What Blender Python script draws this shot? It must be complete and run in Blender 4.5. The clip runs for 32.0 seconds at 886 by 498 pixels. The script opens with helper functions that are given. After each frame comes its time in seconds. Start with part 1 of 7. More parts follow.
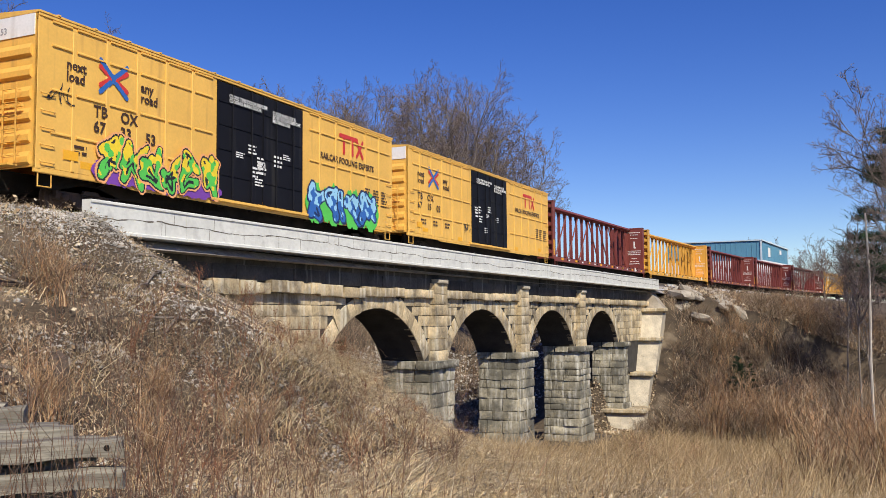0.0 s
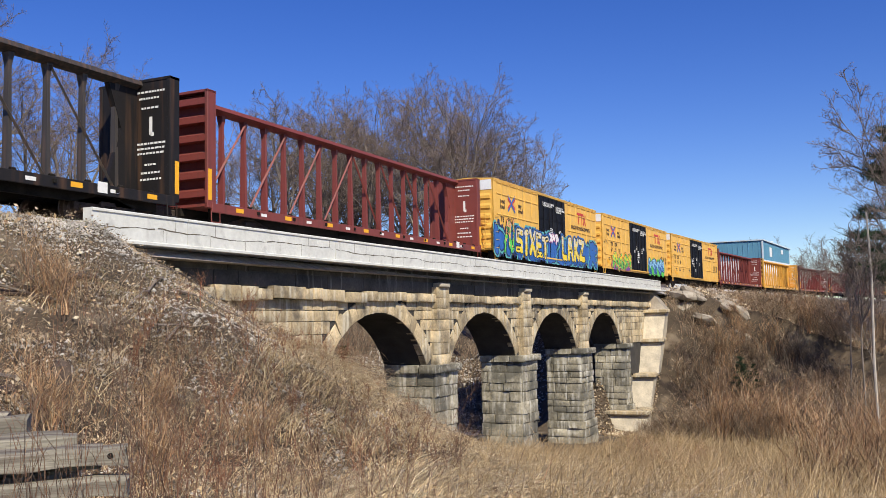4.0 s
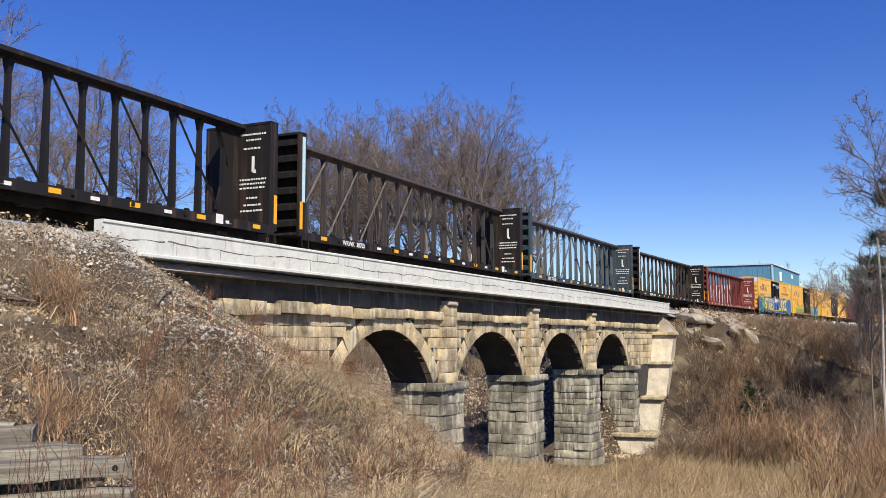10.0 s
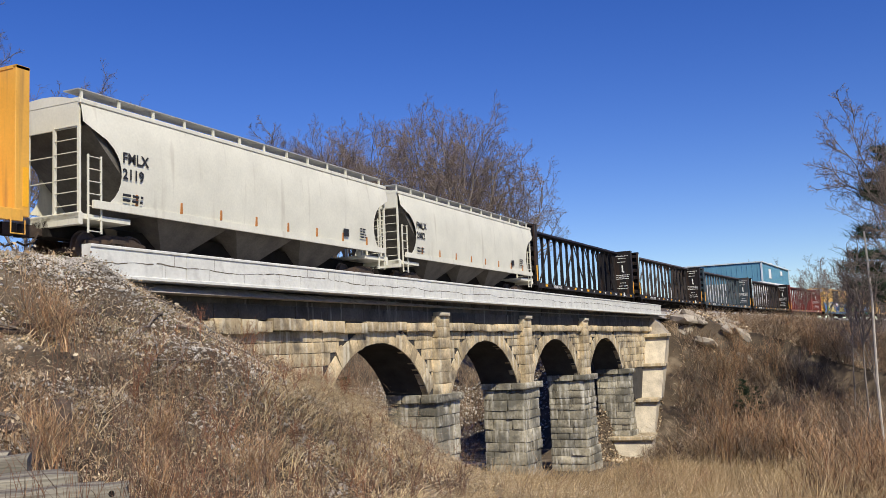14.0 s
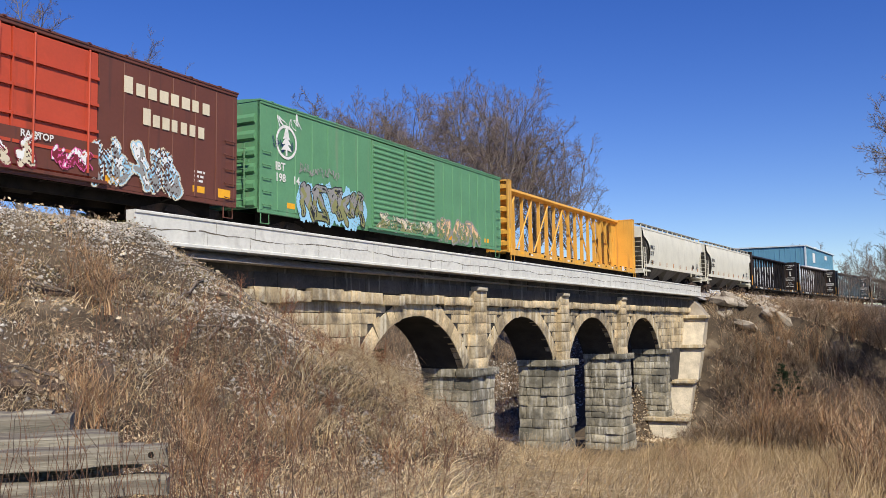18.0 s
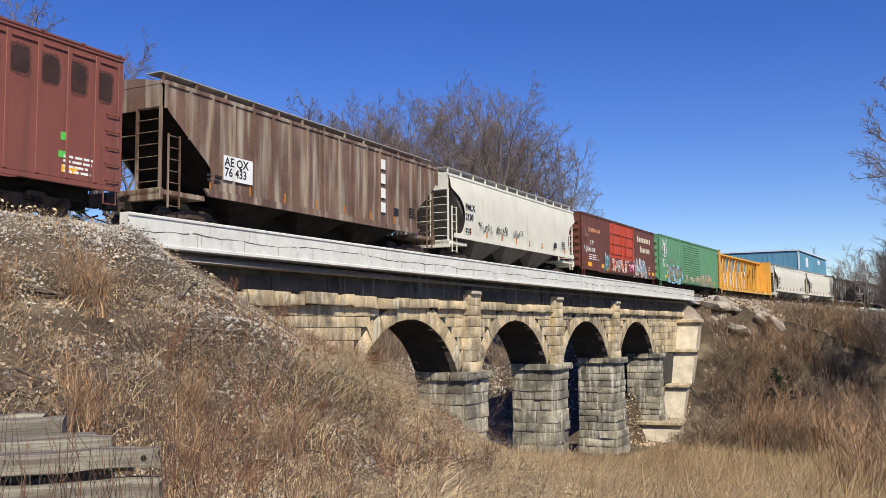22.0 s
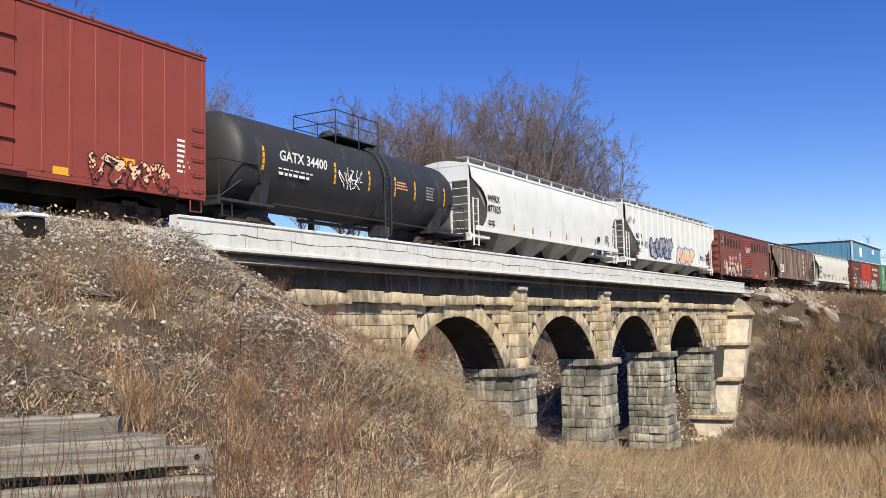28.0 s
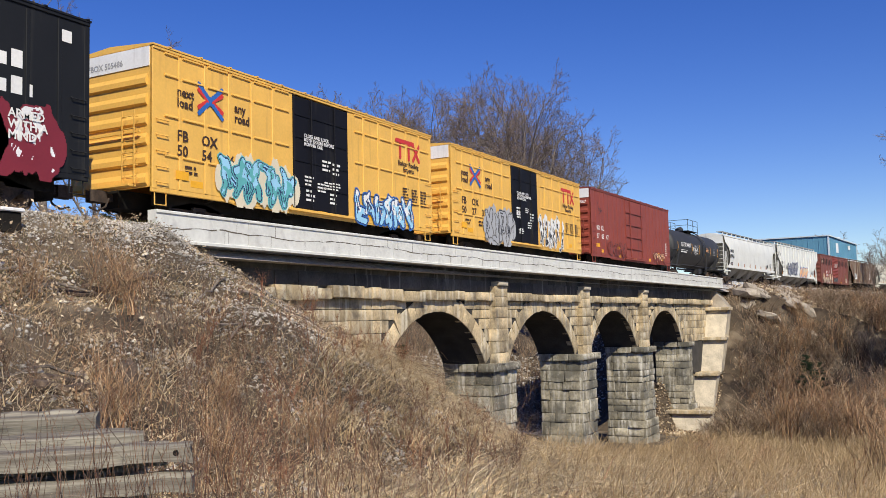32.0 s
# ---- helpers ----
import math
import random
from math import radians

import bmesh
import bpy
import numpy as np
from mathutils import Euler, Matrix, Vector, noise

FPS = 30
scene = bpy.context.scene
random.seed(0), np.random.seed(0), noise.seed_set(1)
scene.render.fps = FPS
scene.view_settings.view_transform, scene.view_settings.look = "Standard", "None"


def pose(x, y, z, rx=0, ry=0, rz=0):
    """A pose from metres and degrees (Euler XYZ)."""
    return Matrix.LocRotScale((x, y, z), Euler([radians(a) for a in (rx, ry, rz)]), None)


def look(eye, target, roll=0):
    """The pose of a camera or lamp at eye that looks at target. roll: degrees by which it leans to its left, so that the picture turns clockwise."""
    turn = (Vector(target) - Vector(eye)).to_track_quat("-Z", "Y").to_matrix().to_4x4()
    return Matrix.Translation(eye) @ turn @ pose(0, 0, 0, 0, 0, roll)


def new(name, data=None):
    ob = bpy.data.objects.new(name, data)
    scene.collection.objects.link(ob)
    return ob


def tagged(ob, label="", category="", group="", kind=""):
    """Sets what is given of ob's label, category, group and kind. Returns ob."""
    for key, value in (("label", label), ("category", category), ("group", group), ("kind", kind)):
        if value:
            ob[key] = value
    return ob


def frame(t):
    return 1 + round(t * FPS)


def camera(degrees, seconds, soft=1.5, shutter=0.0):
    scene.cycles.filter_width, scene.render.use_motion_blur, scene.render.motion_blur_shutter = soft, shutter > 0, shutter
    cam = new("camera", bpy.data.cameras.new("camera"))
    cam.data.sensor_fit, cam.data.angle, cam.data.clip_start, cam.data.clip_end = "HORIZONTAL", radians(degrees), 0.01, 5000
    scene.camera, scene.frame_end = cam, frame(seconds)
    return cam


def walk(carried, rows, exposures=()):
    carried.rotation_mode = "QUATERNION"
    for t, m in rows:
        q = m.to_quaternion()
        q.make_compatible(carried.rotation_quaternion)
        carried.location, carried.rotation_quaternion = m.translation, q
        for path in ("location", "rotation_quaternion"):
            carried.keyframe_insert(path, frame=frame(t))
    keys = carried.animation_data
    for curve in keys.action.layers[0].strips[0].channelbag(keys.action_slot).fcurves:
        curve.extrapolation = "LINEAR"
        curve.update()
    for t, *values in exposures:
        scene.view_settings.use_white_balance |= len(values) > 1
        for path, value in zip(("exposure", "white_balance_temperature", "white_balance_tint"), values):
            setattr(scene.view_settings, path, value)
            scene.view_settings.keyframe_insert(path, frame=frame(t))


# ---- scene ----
cam = camera(51.1, 32.0, soft=0.6)
EYE = (0.0, 0.0, 1.6)
# seconds, heading, tilt, lean
VIEW = (
    (0, -65.311, 4.003, -0.599), (0.5, -65.572, 3.912, -1.014), (1, -65.51, 4.306, -0.777), (1.5, -65.571, 4.03, -0.903),
    (2, -65.581, 4.237, -0.953), (2.5, -65.53, 4.427, -1.019), (3, -65.502, 4.424, -1.164), (3.5, -65.294, 4.239, -1.342),
    (5.5, -65.006, 4.398, -1.073), (6, -65.046, 4.602, -0.988), (6.5, -64.862, 4.727, -0.946), (7, -64.739, 4.7, -0.965),
    (7.5, -64.679, 4.694, -0.954), (8, -64.514, 4.836, -1.03), (8.5, -64.576, 4.786, -1.01), (9, -64.619, 4.987, -0.923),
    (9.5, -64.735, 5.207, -0.575), (10, -64.692, 5.359, -0.189), (10.5, -64.814, 5.475, -0.267), (11, -64.564, 5.626, -0.234),
    (11.5, -64.55, 5.39, -0.388), (12, -65.636, 5.433, -0.81), (12.5, -64.759, 5.349, -1.284), (13, -65.012, 5.746, -2.055),
    (13.5, -65.43, 6.063, -2.626), (14, -65.359, 6.01, -2.561), (14.5, -64.611, 5.837, -2.364), (15, -62.691, 4.678, -2.124),
    (15.5, -62.475, 3.898, -2.64), (17.5, -63.816, 3.847, -0.362), (18, -62.892, 4.498, -0.757), (18.5, -62.667, 4.43, -0.299),
    (19, -62.773, 4.49, -0.259), (19.5, -62.859, 4.26, -0.319), (20, -62.972, 4.319, -0.491), (20.5, -63.157, 4.179, -0.398),
    (21, -63.203, 4.418, -0.469), (21.5, -63.279, 4.543, -0.582), (22, -63.264, 4.715, -0.624), (22.5, -63.088, 4.848, -0.49),
    (23, -62.977, 4.648, -0.454), (23.5, -63.17, 4.422, -0.675), (24, -63.255, 4.575, -0.796), (24.5, -63.606, 4.389, -0.823),
    (25, -63.545, 4.335, -0.849), (25.5, -61.932, 4.404, -0.892), (27.5, -60.088, 4.439, -1.378), (27.9, -60.366, 4.229, -0.868),
    (28, -60.442, 4.568, -1.451), (28.5, -60.416, 4.265, -1.596), (29, -60.564, 4.204, -1.466), (29.5, -60.7, 4.358, -1.297),
    (30, -61.139, 4.266, -0.904), (30.5, -61.355, 3.895, -0.874), (31, -61.678, 4.23, -1.037), (31.5, -61.674, 4.403, -1.383),
    (32, -61.657, 4.245, -1.505),
)
EXPOSED = ((0, 0.06), (3, 0.1), (6, 0.2), (10, 0.2), (12, 0.12), (14, 0.04), (18, 0.06), (20, 0.09), (23.5, 0.12), (25, -0.12), (27.5, 0.2), (29, 0.26), (30.5, 0.14), (32, 0.06))
walk(cam, [(t, pose(*EYE, 90 + p, 0, h) @ pose(0, 0, 0, 0, 0, r)) for t, h, p, r in VIEW], EXPOSED)

# ---- light ----
SUN_TO = Vector((-0.55, -0.62, 0.78)).normalized()
world = bpy.data.worlds.new("sky")
scene.world = world
world.use_nodes = True
wn = world.node_tree
sky = wn.nodes.new("ShaderNodeTexSky")
sky.sky_type, sky.sun_disc = "NISHITA", False
sky.sun_elevation = math.asin(SUN_TO.z)
sky.sun_rotation = math.atan2(SUN_TO.x, SUN_TO.y)
sky.air_density, sky.dust_density, sky.ozone_density, sky.altitude = 1.0, 0.1, 4.0, 800
deep = wn.nodes.new("ShaderNodeHueSaturation")
deep.inputs["Saturation"].default_value = 1.3
deep.inputs["Hue"].default_value = 0.524
wn.links.new(sky.outputs[0], deep.inputs["Color"])
wn.links.new(deep.outputs[0], wn.nodes["Background"].inputs[0])
wn.nodes["Background"].inputs[1].default_value = 0.116
sun = new("sun", bpy.data.lights.new("sun", "SUN"))
sun.data.energy, sun.data.angle, sun.data.color = 5.0, radians(0.53), (1.0, 0.92, 0.76)
sun.matrix_world = look(SUN_TO * 100, (0, 0, 0))

# ---- tools ----
class Geo:
    """Collects corners and faces of one mesh."""

    def __init__(self):
        self.v, self.f = [], []

    def add(self, v, f):
        n = len(self.v)
        self.v += [tuple(p) for p in v]
        self.f += [tuple(i + n for i in q) for q in f]
        return self

    def box(self, x0, x1, y0, y1, z0, z1, c=0.0):
        """A block; c chamfers its upright edges and its top."""
        if not c:
            v = [(x, y, z) for z in (z0, z1) for x, y in ((x0, y0), (x1, y0), (x1, y1), (x0, y1))]
            f = [(3, 2, 1, 0), (4, 5, 6, 7), (0, 1, 5, 4), (1, 2, 6, 5), (2, 3, 7, 6), (3, 0, 4, 7)]
            return self.add(v, f)
        rings = []
        for z, k in ((z0, c), (z0 + c, 0), (z1 - c, 0), (z1, c)):
            a0, a1, b0, b1 = x0 + k, x1 - k, y0 + k, y1 - k
            rings += [(a0 + c, b0, z), (a1 - c, b0, z), (a1, b0 + c, z), (a1, b1 - c, z), (a1 - c, b1, z), (a0 + c, b1, z), (a0, b1 - c, z), (a0, b0 + c, z)]
        f = [tuple(range(7, -1, -1)), tuple(range(24, 32))]
        f += [(r * 8 + i, r * 8 + (i + 1) % 8, r * 8 + 8 + (i + 1) % 8, r * 8 + 8 + i) for r in range(3) for i in range(8)]
        return self.add(rings, f)

    def prism(self, poly, axis, a, b):
        """A polygon drawn out along an axis from a to b."""
        n = len(poly)
        def at(p, k):
            return (k, p[0], p[1]) if axis == "x" else (p[0], k, p[1]) if axis == "y" else (p[0], p[1], k)
        v = [at(p, a) for p in poly] + [at(p, b) for p in poly]
        f = [tuple(range(n - 1, -1, -1)), tuple(range(n, 2 * n))] + [(i, (i + 1) % n, n + (i + 1) % n, n + i) for i in range(n)]
        return self.add(v, f)

    def tube(self, pts, r, n=6, r1=None, caps=True):
        """A round bar along points, tapering from r to r1."""
        pts = [Vector(p) for p in pts]
        r1 = r if r1 is None else r1
        m = len(pts)
        base = len(self.v)
        for i, p in enumerate(pts):
            d = (pts[min(i + 1, m - 1)] - pts[max(i - 1, 0)]).normalized()
            u = d.cross(Vector((0, 0, 1)) if abs(d.z) < 0.9 else Vector((1, 0, 0))).normalized()
            w = d.cross(u)
            k = r + (r1 - r) * i / max(1, m - 1)
            for j in range(n):
                a = 2 * math.pi * j / n
                self.v.append(tuple(p + u * (k * math.cos(a)) + w * (k * math.sin(a))))
        for i in range(m - 1):
            for j in range(n):
                self.f.append((base + i * n + j, base + i * n + (j + 1) % n, base + (i + 1) * n + (j + 1) % n, base + (i + 1) * n + j))
        if caps:
            self.f.append(tuple(base + j for j in range(n - 1, -1, -1)))
            self.f.append(tuple(base + (m - 1) * n + j for j in range(n)))
        return self

    def lathe(self, prof, n, axis="y", c=(0, 0, 0)):
        """A profile of (place along the axis, radius) turned about it."""
        base = len(self.v)
        for h, r in prof:
            for j in range(n):
                a = 2 * math.pi * j / n
                p, q = r * math.cos(a), r * math.sin(a)
                e = (p, h, q) if axis == "y" else (h, p, q) if axis == "x" else (p, q, h)
                self.v.append((e[0] + c[0], e[1] + c[1], e[2] + c[2]))
        for i in range(len(prof) - 1):
            for j in range(n):
                self.f.append((base + i * n + j, base + i * n + (j + 1) % n, base + (i + 1) * n + (j + 1) % n, base + (i + 1) * n + j))
        self.f.append(tuple(base + j for j in range(n)))
        self.f.append(tuple(base + (len(prof) - 1) * n + j for j in range(n)))
        return self

    def loft(self, rings, close=True, caps=True):
        base, n = len(self.v), len(rings[0])
        for r in rings:
            self.v += [tuple(p) for p in r]
        for i in range(len(rings) - 1):
            for j in range(n if close else n - 1):
                self.f.append((base + i * n + j, base + i * n + (j + 1) % n, base + (i + 1) * n + (j + 1) % n, base + (i + 1) * n + j))
        if caps:
            self.f.append(tuple(base + j for j in range(n)))
            self.f.append(tuple(base + (len(rings) - 1) * n + j for j in range(n)))
        return self

    def mesh(self, name, mat=None, smooth=False):
        me = bpy.data.meshes.new(name)
        me.from_pydata(self.v, [], self.f)
        bm = bmesh.new()
        bm.from_mesh(me)
        bmesh.ops.recalc_face_normals(bm, faces=bm.faces)
        bm.to_mesh(me)
        bm.free()
        if smooth:
            me.shade_smooth()
            me.set_sharp_from_angle(angle=radians(35))
        if mat:
            me.materials.append(mat)
        return me


def part(name, geo, material, parent, label="", smooth=False, at=None):
    """One mesh object under a thing or a part. geo: a Geo or a mesh."""
    me = geo.mesh(name, material, smooth) if isinstance(geo, Geo) else geo
    ob = new(name, me)
    ob.parent = parent
    if at is not None:
        ob.matrix_basis = at
    if label:
        ob["label"] = label
    return ob


def thing(name, label, category, group="", kind="", at=None, data=None):
    ob = new(name, data)
    if at is not None:
        ob.matrix_basis = at
    return tagged(ob, label, category, group, kind)


def fast_mesh(name, verts, faces, mat, smooth=False):
    """A mesh from arrays: verts n x 3, faces m x 3 or m x 4."""
    me = bpy.data.meshes.new(name)
    verts, faces = np.asarray(verts, np.float32), np.asarray(faces, np.int32)
    k = faces.shape[1]
    me.vertices.add(len(verts))
    me.vertices.foreach_set("co", verts.ravel())
    me.loops.add(faces.size)
    me.loops.foreach_set("vertex_index", faces.ravel())
    me.polygons.add(len(faces))
    me.polygons.foreach_set("loop_start", np.arange(0, faces.size, k, dtype=np.int32))
    me.update(calc_edges=True)
    if mat:
        me.materials.append(mat)
    if smooth:
        me.shade_smooth()
    return me

# ---- materials ----
def material(name, color, rough=0.8, metal=0.0, vary=0.15, scale=3.0, fine=40.0, bump=0.15, dirt=None, dirt_at=0.62, dirt_scale=0.8, streak=False,
             per_piece=0.0, spec=0.5, stretch=(1, 1, 1), world=False, grime=None, grime_at=0.56, grime_scale=0.7):
    """A surface with variation at two scales, stains of a colour of their own and fine relief."""
    mat = bpy.data.materials.new(name)
    mat.use_nodes = True
    nt = mat.node_tree
    n, l = nt.nodes, nt.links
    bsdf = n["Principled BSDF"]
    bsdf.inputs["Roughness"].default_value = rough
    bsdf.inputs["Metallic"].default_value = metal
    bsdf.inputs["Specular IOR Level"].default_value = spec
    co = n.new("ShaderNodeTexCoord")
    mp = n.new("ShaderNodeMapping")
    src = n.new("ShaderNodeNewGeometry").outputs["Position"] if world else co.outputs["Object"]
    mp.inputs["Scale"].default_value = stretch
    l.new(src, mp.inputs["Vector"])
    big = n.new("ShaderNodeTexNoise")
    big.inputs["Scale"].default_value, big.inputs["Detail"].default_value = scale, 5
    small = n.new("ShaderNodeTexNoise")
    small.inputs["Scale"].default_value, small.inputs["Detail"].default_value = fine, 3
    l.new(mp.outputs[0], big.inputs["Vector"]), l.new(mp.outputs[0], small.inputs["Vector"])
    add = n.new("ShaderNodeMath")
    add.operation = "MULTIPLY_ADD"
    add.inputs[1].default_value = 0.6
    l.new(small.outputs[0], add.inputs[0]), l.new(big.outputs[0], add.inputs[2])
    rng = n.new("ShaderNodeMapRange")
    rng.inputs["From Min"].default_value, rng.inputs["From Max"].default_value = 0.45, 1.15
    rng.inputs["To Min"].default_value, rng.inputs["To Max"].default_value = 1 - vary * 1.6, 1 + vary * 1.6
    l.new(add.outputs[0], rng.inputs["Value"])
    last = rng.outputs[0]
    if per_piece:
        info = n.new("ShaderNodeObjectInfo")
        pr = n.new("ShaderNodeMapRange")
        pr.inputs["To Min"].default_value, pr.inputs["To Max"].default_value = 1 - per_piece, 1 + per_piece
        l.new(info.outputs["Random"], pr.inputs["Value"])
        mul = n.new("ShaderNodeMath")
        mul.operation = "MULTIPLY"
        l.new(last, mul.inputs[0]), l.new(pr.outputs[0], mul.inputs[1])
        last = mul.outputs[0]
    tint = n.new("ShaderNodeVectorMath")
    tint.operation = "SCALE"
    tint.inputs[0].default_value = color
    l.new(last, tint.inputs["Scale"])
    out = tint.outputs[0]
    if dirt:
        dn = n.new("ShaderNodeTexNoise")
        dn.inputs["Scale"].default_value, dn.inputs["Detail"].default_value = dirt_scale, 6
        if streak:
            dm = n.new("ShaderNodeMapping")
            dm.inputs["Scale"].default_value = (3.0, 3.0, 0.3) if world else (3.0, 3.0, 0.22)
            l.new(src, dm.inputs["Vector"]), l.new(dm.outputs[0], dn.inputs["Vector"])
        else:
            l.new(mp.outputs[0], dn.inputs["Vector"])
        dr = n.new("ShaderNodeMapRange")
        dr.inputs["From Min"].default_value, dr.inputs["From Max"].default_value = dirt_at - 0.1, dirt_at + 0.14
        l.new(dn.outputs[0], dr.inputs["Value"])
        mix = n.new("ShaderNodeMix")
        mix.data_type = "RGBA"
        mix.inputs[7].default_value = (*dirt, 1)
        l.new(dr.outputs[0], mix.inputs[0]), l.new(out, mix.inputs[6])
        out = mix.outputs[2]
    if grime:
        gn = n.new("ShaderNodeTexNoise")
        gn.inputs["Scale"].default_value, gn.inputs["Detail"].default_value, gn.inputs["Roughness"].default_value = grime_scale, 8, 0.62
        l.new(mp.outputs[0], gn.inputs["Vector"])
        gr = n.new("ShaderNodeMapRange")
        gr.inputs["From Min"].default_value, gr.inputs["From Max"].default_value = grime_at - 0.07, grime_at + 0.09
        gr.inputs["To Max"].default_value = 0.85
        l.new(gn.outputs[0], gr.inputs["Value"])
        gm = n.new("ShaderNodeMix")
        gm.data_type = "RGBA"
        gm.inputs[7].default_value = (*grime, 1)
        l.new(gr.outputs[0], gm.inputs[0]), l.new(out, gm.inputs[6])
        out = gm.outputs[2]
    l.new(out, bsdf.inputs["Base Color"])
    if bump:
        b = n.new("ShaderNodeBump")
        b.inputs["Strength"].default_value, b.inputs["Distance"].default_value = bump, 0.02
        l.new(add.outputs[0], b.inputs["Height"]), l.new(b.outputs[0], bsdf.inputs["Normal"])
    return mat


def paint(name, color, **k):
    k = {**dict(rough=0.55, vary=0.08, scale=0.9, fine=14.0, bump=0.03, dirt=tuple(c * 0.45 + 0.02 for c in color), dirt_at=0.66, dirt_scale=1.1, streak=True), **k}
    return material(name, color, **k)


M_earth = material("dry earth", (0.075, 0.054, 0.034), 0.95, vary=0.5, scale=0.6, fine=14, bump=0.9, dirt=(0.24, 0.19, 0.13), dirt_at=0.64, dirt_scale=0.7)
M_ballast = material("ballast", (0.36, 0.33, 0.3), 0.95, vary=0.35, scale=4, fine=22, bump=0.9)
M_concrete = material("weathered concrete", (0.6, 0.6, 0.6), 0.85, vary=0.1, scale=1.2, fine=26, bump=0.25, dirt=(0.36, 0.35, 0.33), dirt_at=0.68, dirt_scale=1.3)
M_stone = material("tan sandstone", (0.46, 0.36, 0.215), 0.9, vary=0.4, scale=1.1, fine=11, bump=0.8, dirt=(0.66, 0.6, 0.46), dirt_at=0.58, dirt_scale=1.5, streak=True, per_piece=0.35, world=True, grime=(0.12, 0.1, 0.075), grime_at=0.57, grime_scale=0.9)
M_grey = material("grey sandstone", (0.33, 0.295, 0.215), 0.9, vary=0.5, scale=1.6, fine=8, bump=1.0, dirt=(0.7, 0.67, 0.58), dirt_at=0.585, dirt_scale=1.6, streak=True, per_piece=0.4, world=True, grime=(0.1, 0.095, 0.075), grime_at=0.515, grime_scale=0.8)
# near-black: the shade inside the arches is put into this stone's colour
M_barrel_shade = material("stone in painted shade", (0.045, 0.041, 0.037), 0.95, vary=0.3, scale=1.5, fine=14, bump=0.6, world=True)
M_mortar = material("dark mortar", (0.12, 0.1, 0.075), 0.95, vary=0.25, scale=3, fine=20, bump=0.5, world=True)
M_pale = material("pale limestone", (0.56, 0.49, 0.37), 0.9, vary=0.28, scale=1.3, fine=13, bump=0.5, dirt=(0.4, 0.36, 0.29), dirt_at=0.64, per_piece=0.12, world=True)
M_steel = material("worn rail steel", (0.2, 0.15, 0.12), 0.5, metal=0.6, vary=0.2, scale=3, fine=30, bump=0.1)
M_black = paint("black paint", (0.01, 0.01, 0.013), dirt=(0.032, 0.031, 0.03), spec=0.12)
M_under = material("grimy underframe", (0.018, 0.016, 0.014), 0.85, vary=0.35, scale=2, fine=20, bump=0.2, dirt=(0.045, 0.035, 0.027), spec=0.1)
M_white = paint("white paint", (0.8, 0.8, 0.78), dirt=(0.5, 0.48, 0.44))
M_parapet = material("whitewashed concrete", (0.66, 0.66, 0.61), 0.8, vary=0.1, scale=1.6, fine=9, bump=0.8, dirt=(0.42, 0.41, 0.38), dirt_at=0.68, dirt_scale=2.4)
# dark base holds the parapet overhang's shade; the pale streaks are stains
M_shaded_band = material("stained stone in overhang shade", (0.075, 0.07, 0.062), 0.95, vary=0.35, scale=1.3, fine=12, bump=0.6, dirt=(0.3, 0.29, 0.26), dirt_at=0.68, dirt_scale=1.4, streak=True, per_piece=0.25, world=True)
M_oldwood = material("grey weathered timber", (0.22, 0.2, 0.155), 0.9, vary=0.5, scale=1.2, fine=9, bump=0.5, dirt=(0.12, 0.095, 0.075), dirt_at=0.56, dirt_scale=1.0, stretch=(0.5, 9, 9), per_piece=0.15)
M_steelblue = paint("blue metal cladding", (0.12, 0.3, 0.42), dirt=(0.09, 0.24, 0.34), dirt_at=0.7, stretch=(1, 1, 0.2))
M_trim = paint("pale metal trim", (0.6, 0.68, 0.72), dirt=None)
M_bark = material("grey brown bark", (0.2, 0.165, 0.135), 0.95, vary=0.3, scale=2, fine=18, bump=0.6, stretch=(1, 1, 0.3))
M_rot = material("rotten wood", (0.085, 0.06, 0.045), 0.95, vary=0.45, scale=4, fine=20, bump=0.8, dirt=(0.28, 0.2, 0.13), dirt_at=0.62, dirt_scale=5)
M_twig = material("bare twigs", (0.15, 0.105, 0.085), 0.95, vary=0.25, scale=0.3, fine=5, bump=0.0)
M_birch = material("pale dead bark", (0.45, 0.4, 0.34), 0.9, vary=0.2, scale=2, fine=18, bump=0.3)
M_needle = material("dark pine needles", (0.035, 0.06, 0.025), 0.9, vary=0.3, scale=0.8, fine=8, bump=0.0)
M_rock = material("pale weathered rock", (0.37, 0.325, 0.26), 0.95, vary=0.3, scale=1.0, fine=9, bump=0.9, dirt=(0.25, 0.2, 0.15), dirt_at=0.6, world=True)

# ---- plan of the line ----
RAIL, GRADE, SIDE, BEND, BEND_AT, HALF = 4.31, -0.00404, 18.72, -0.001113, 31.0, 1.6


def rail_z(s):
    return RAIL + GRADE * (max(-60.0, min(s, 320.0)) - 20)


def line_at(s):
    """Middle of the track at s metres along it: x, y, heading."""
    if s <= BEND_AT:
        return s, SIDE + HALF, 0.0
    r, a = 1 / BEND, (s - BEND_AT) * BEND
    return BEND_AT + r * math.sin(a), SIDE + HALF + r * (1 - math.cos(a)), a


def line_y(x):
    if x <= BEND_AT:
        return SIDE + HALF
    r = 1 / abs(BEND)
    k = min(x - BEND_AT, r * 0.6)
    return SIDE + HALF - (r - math.sqrt(r * r - k * k))


# ---- ground ----
def hump(x, y, size, seed=0.0):
    return noise.noise(Vector((x / size, y / size, seed)))


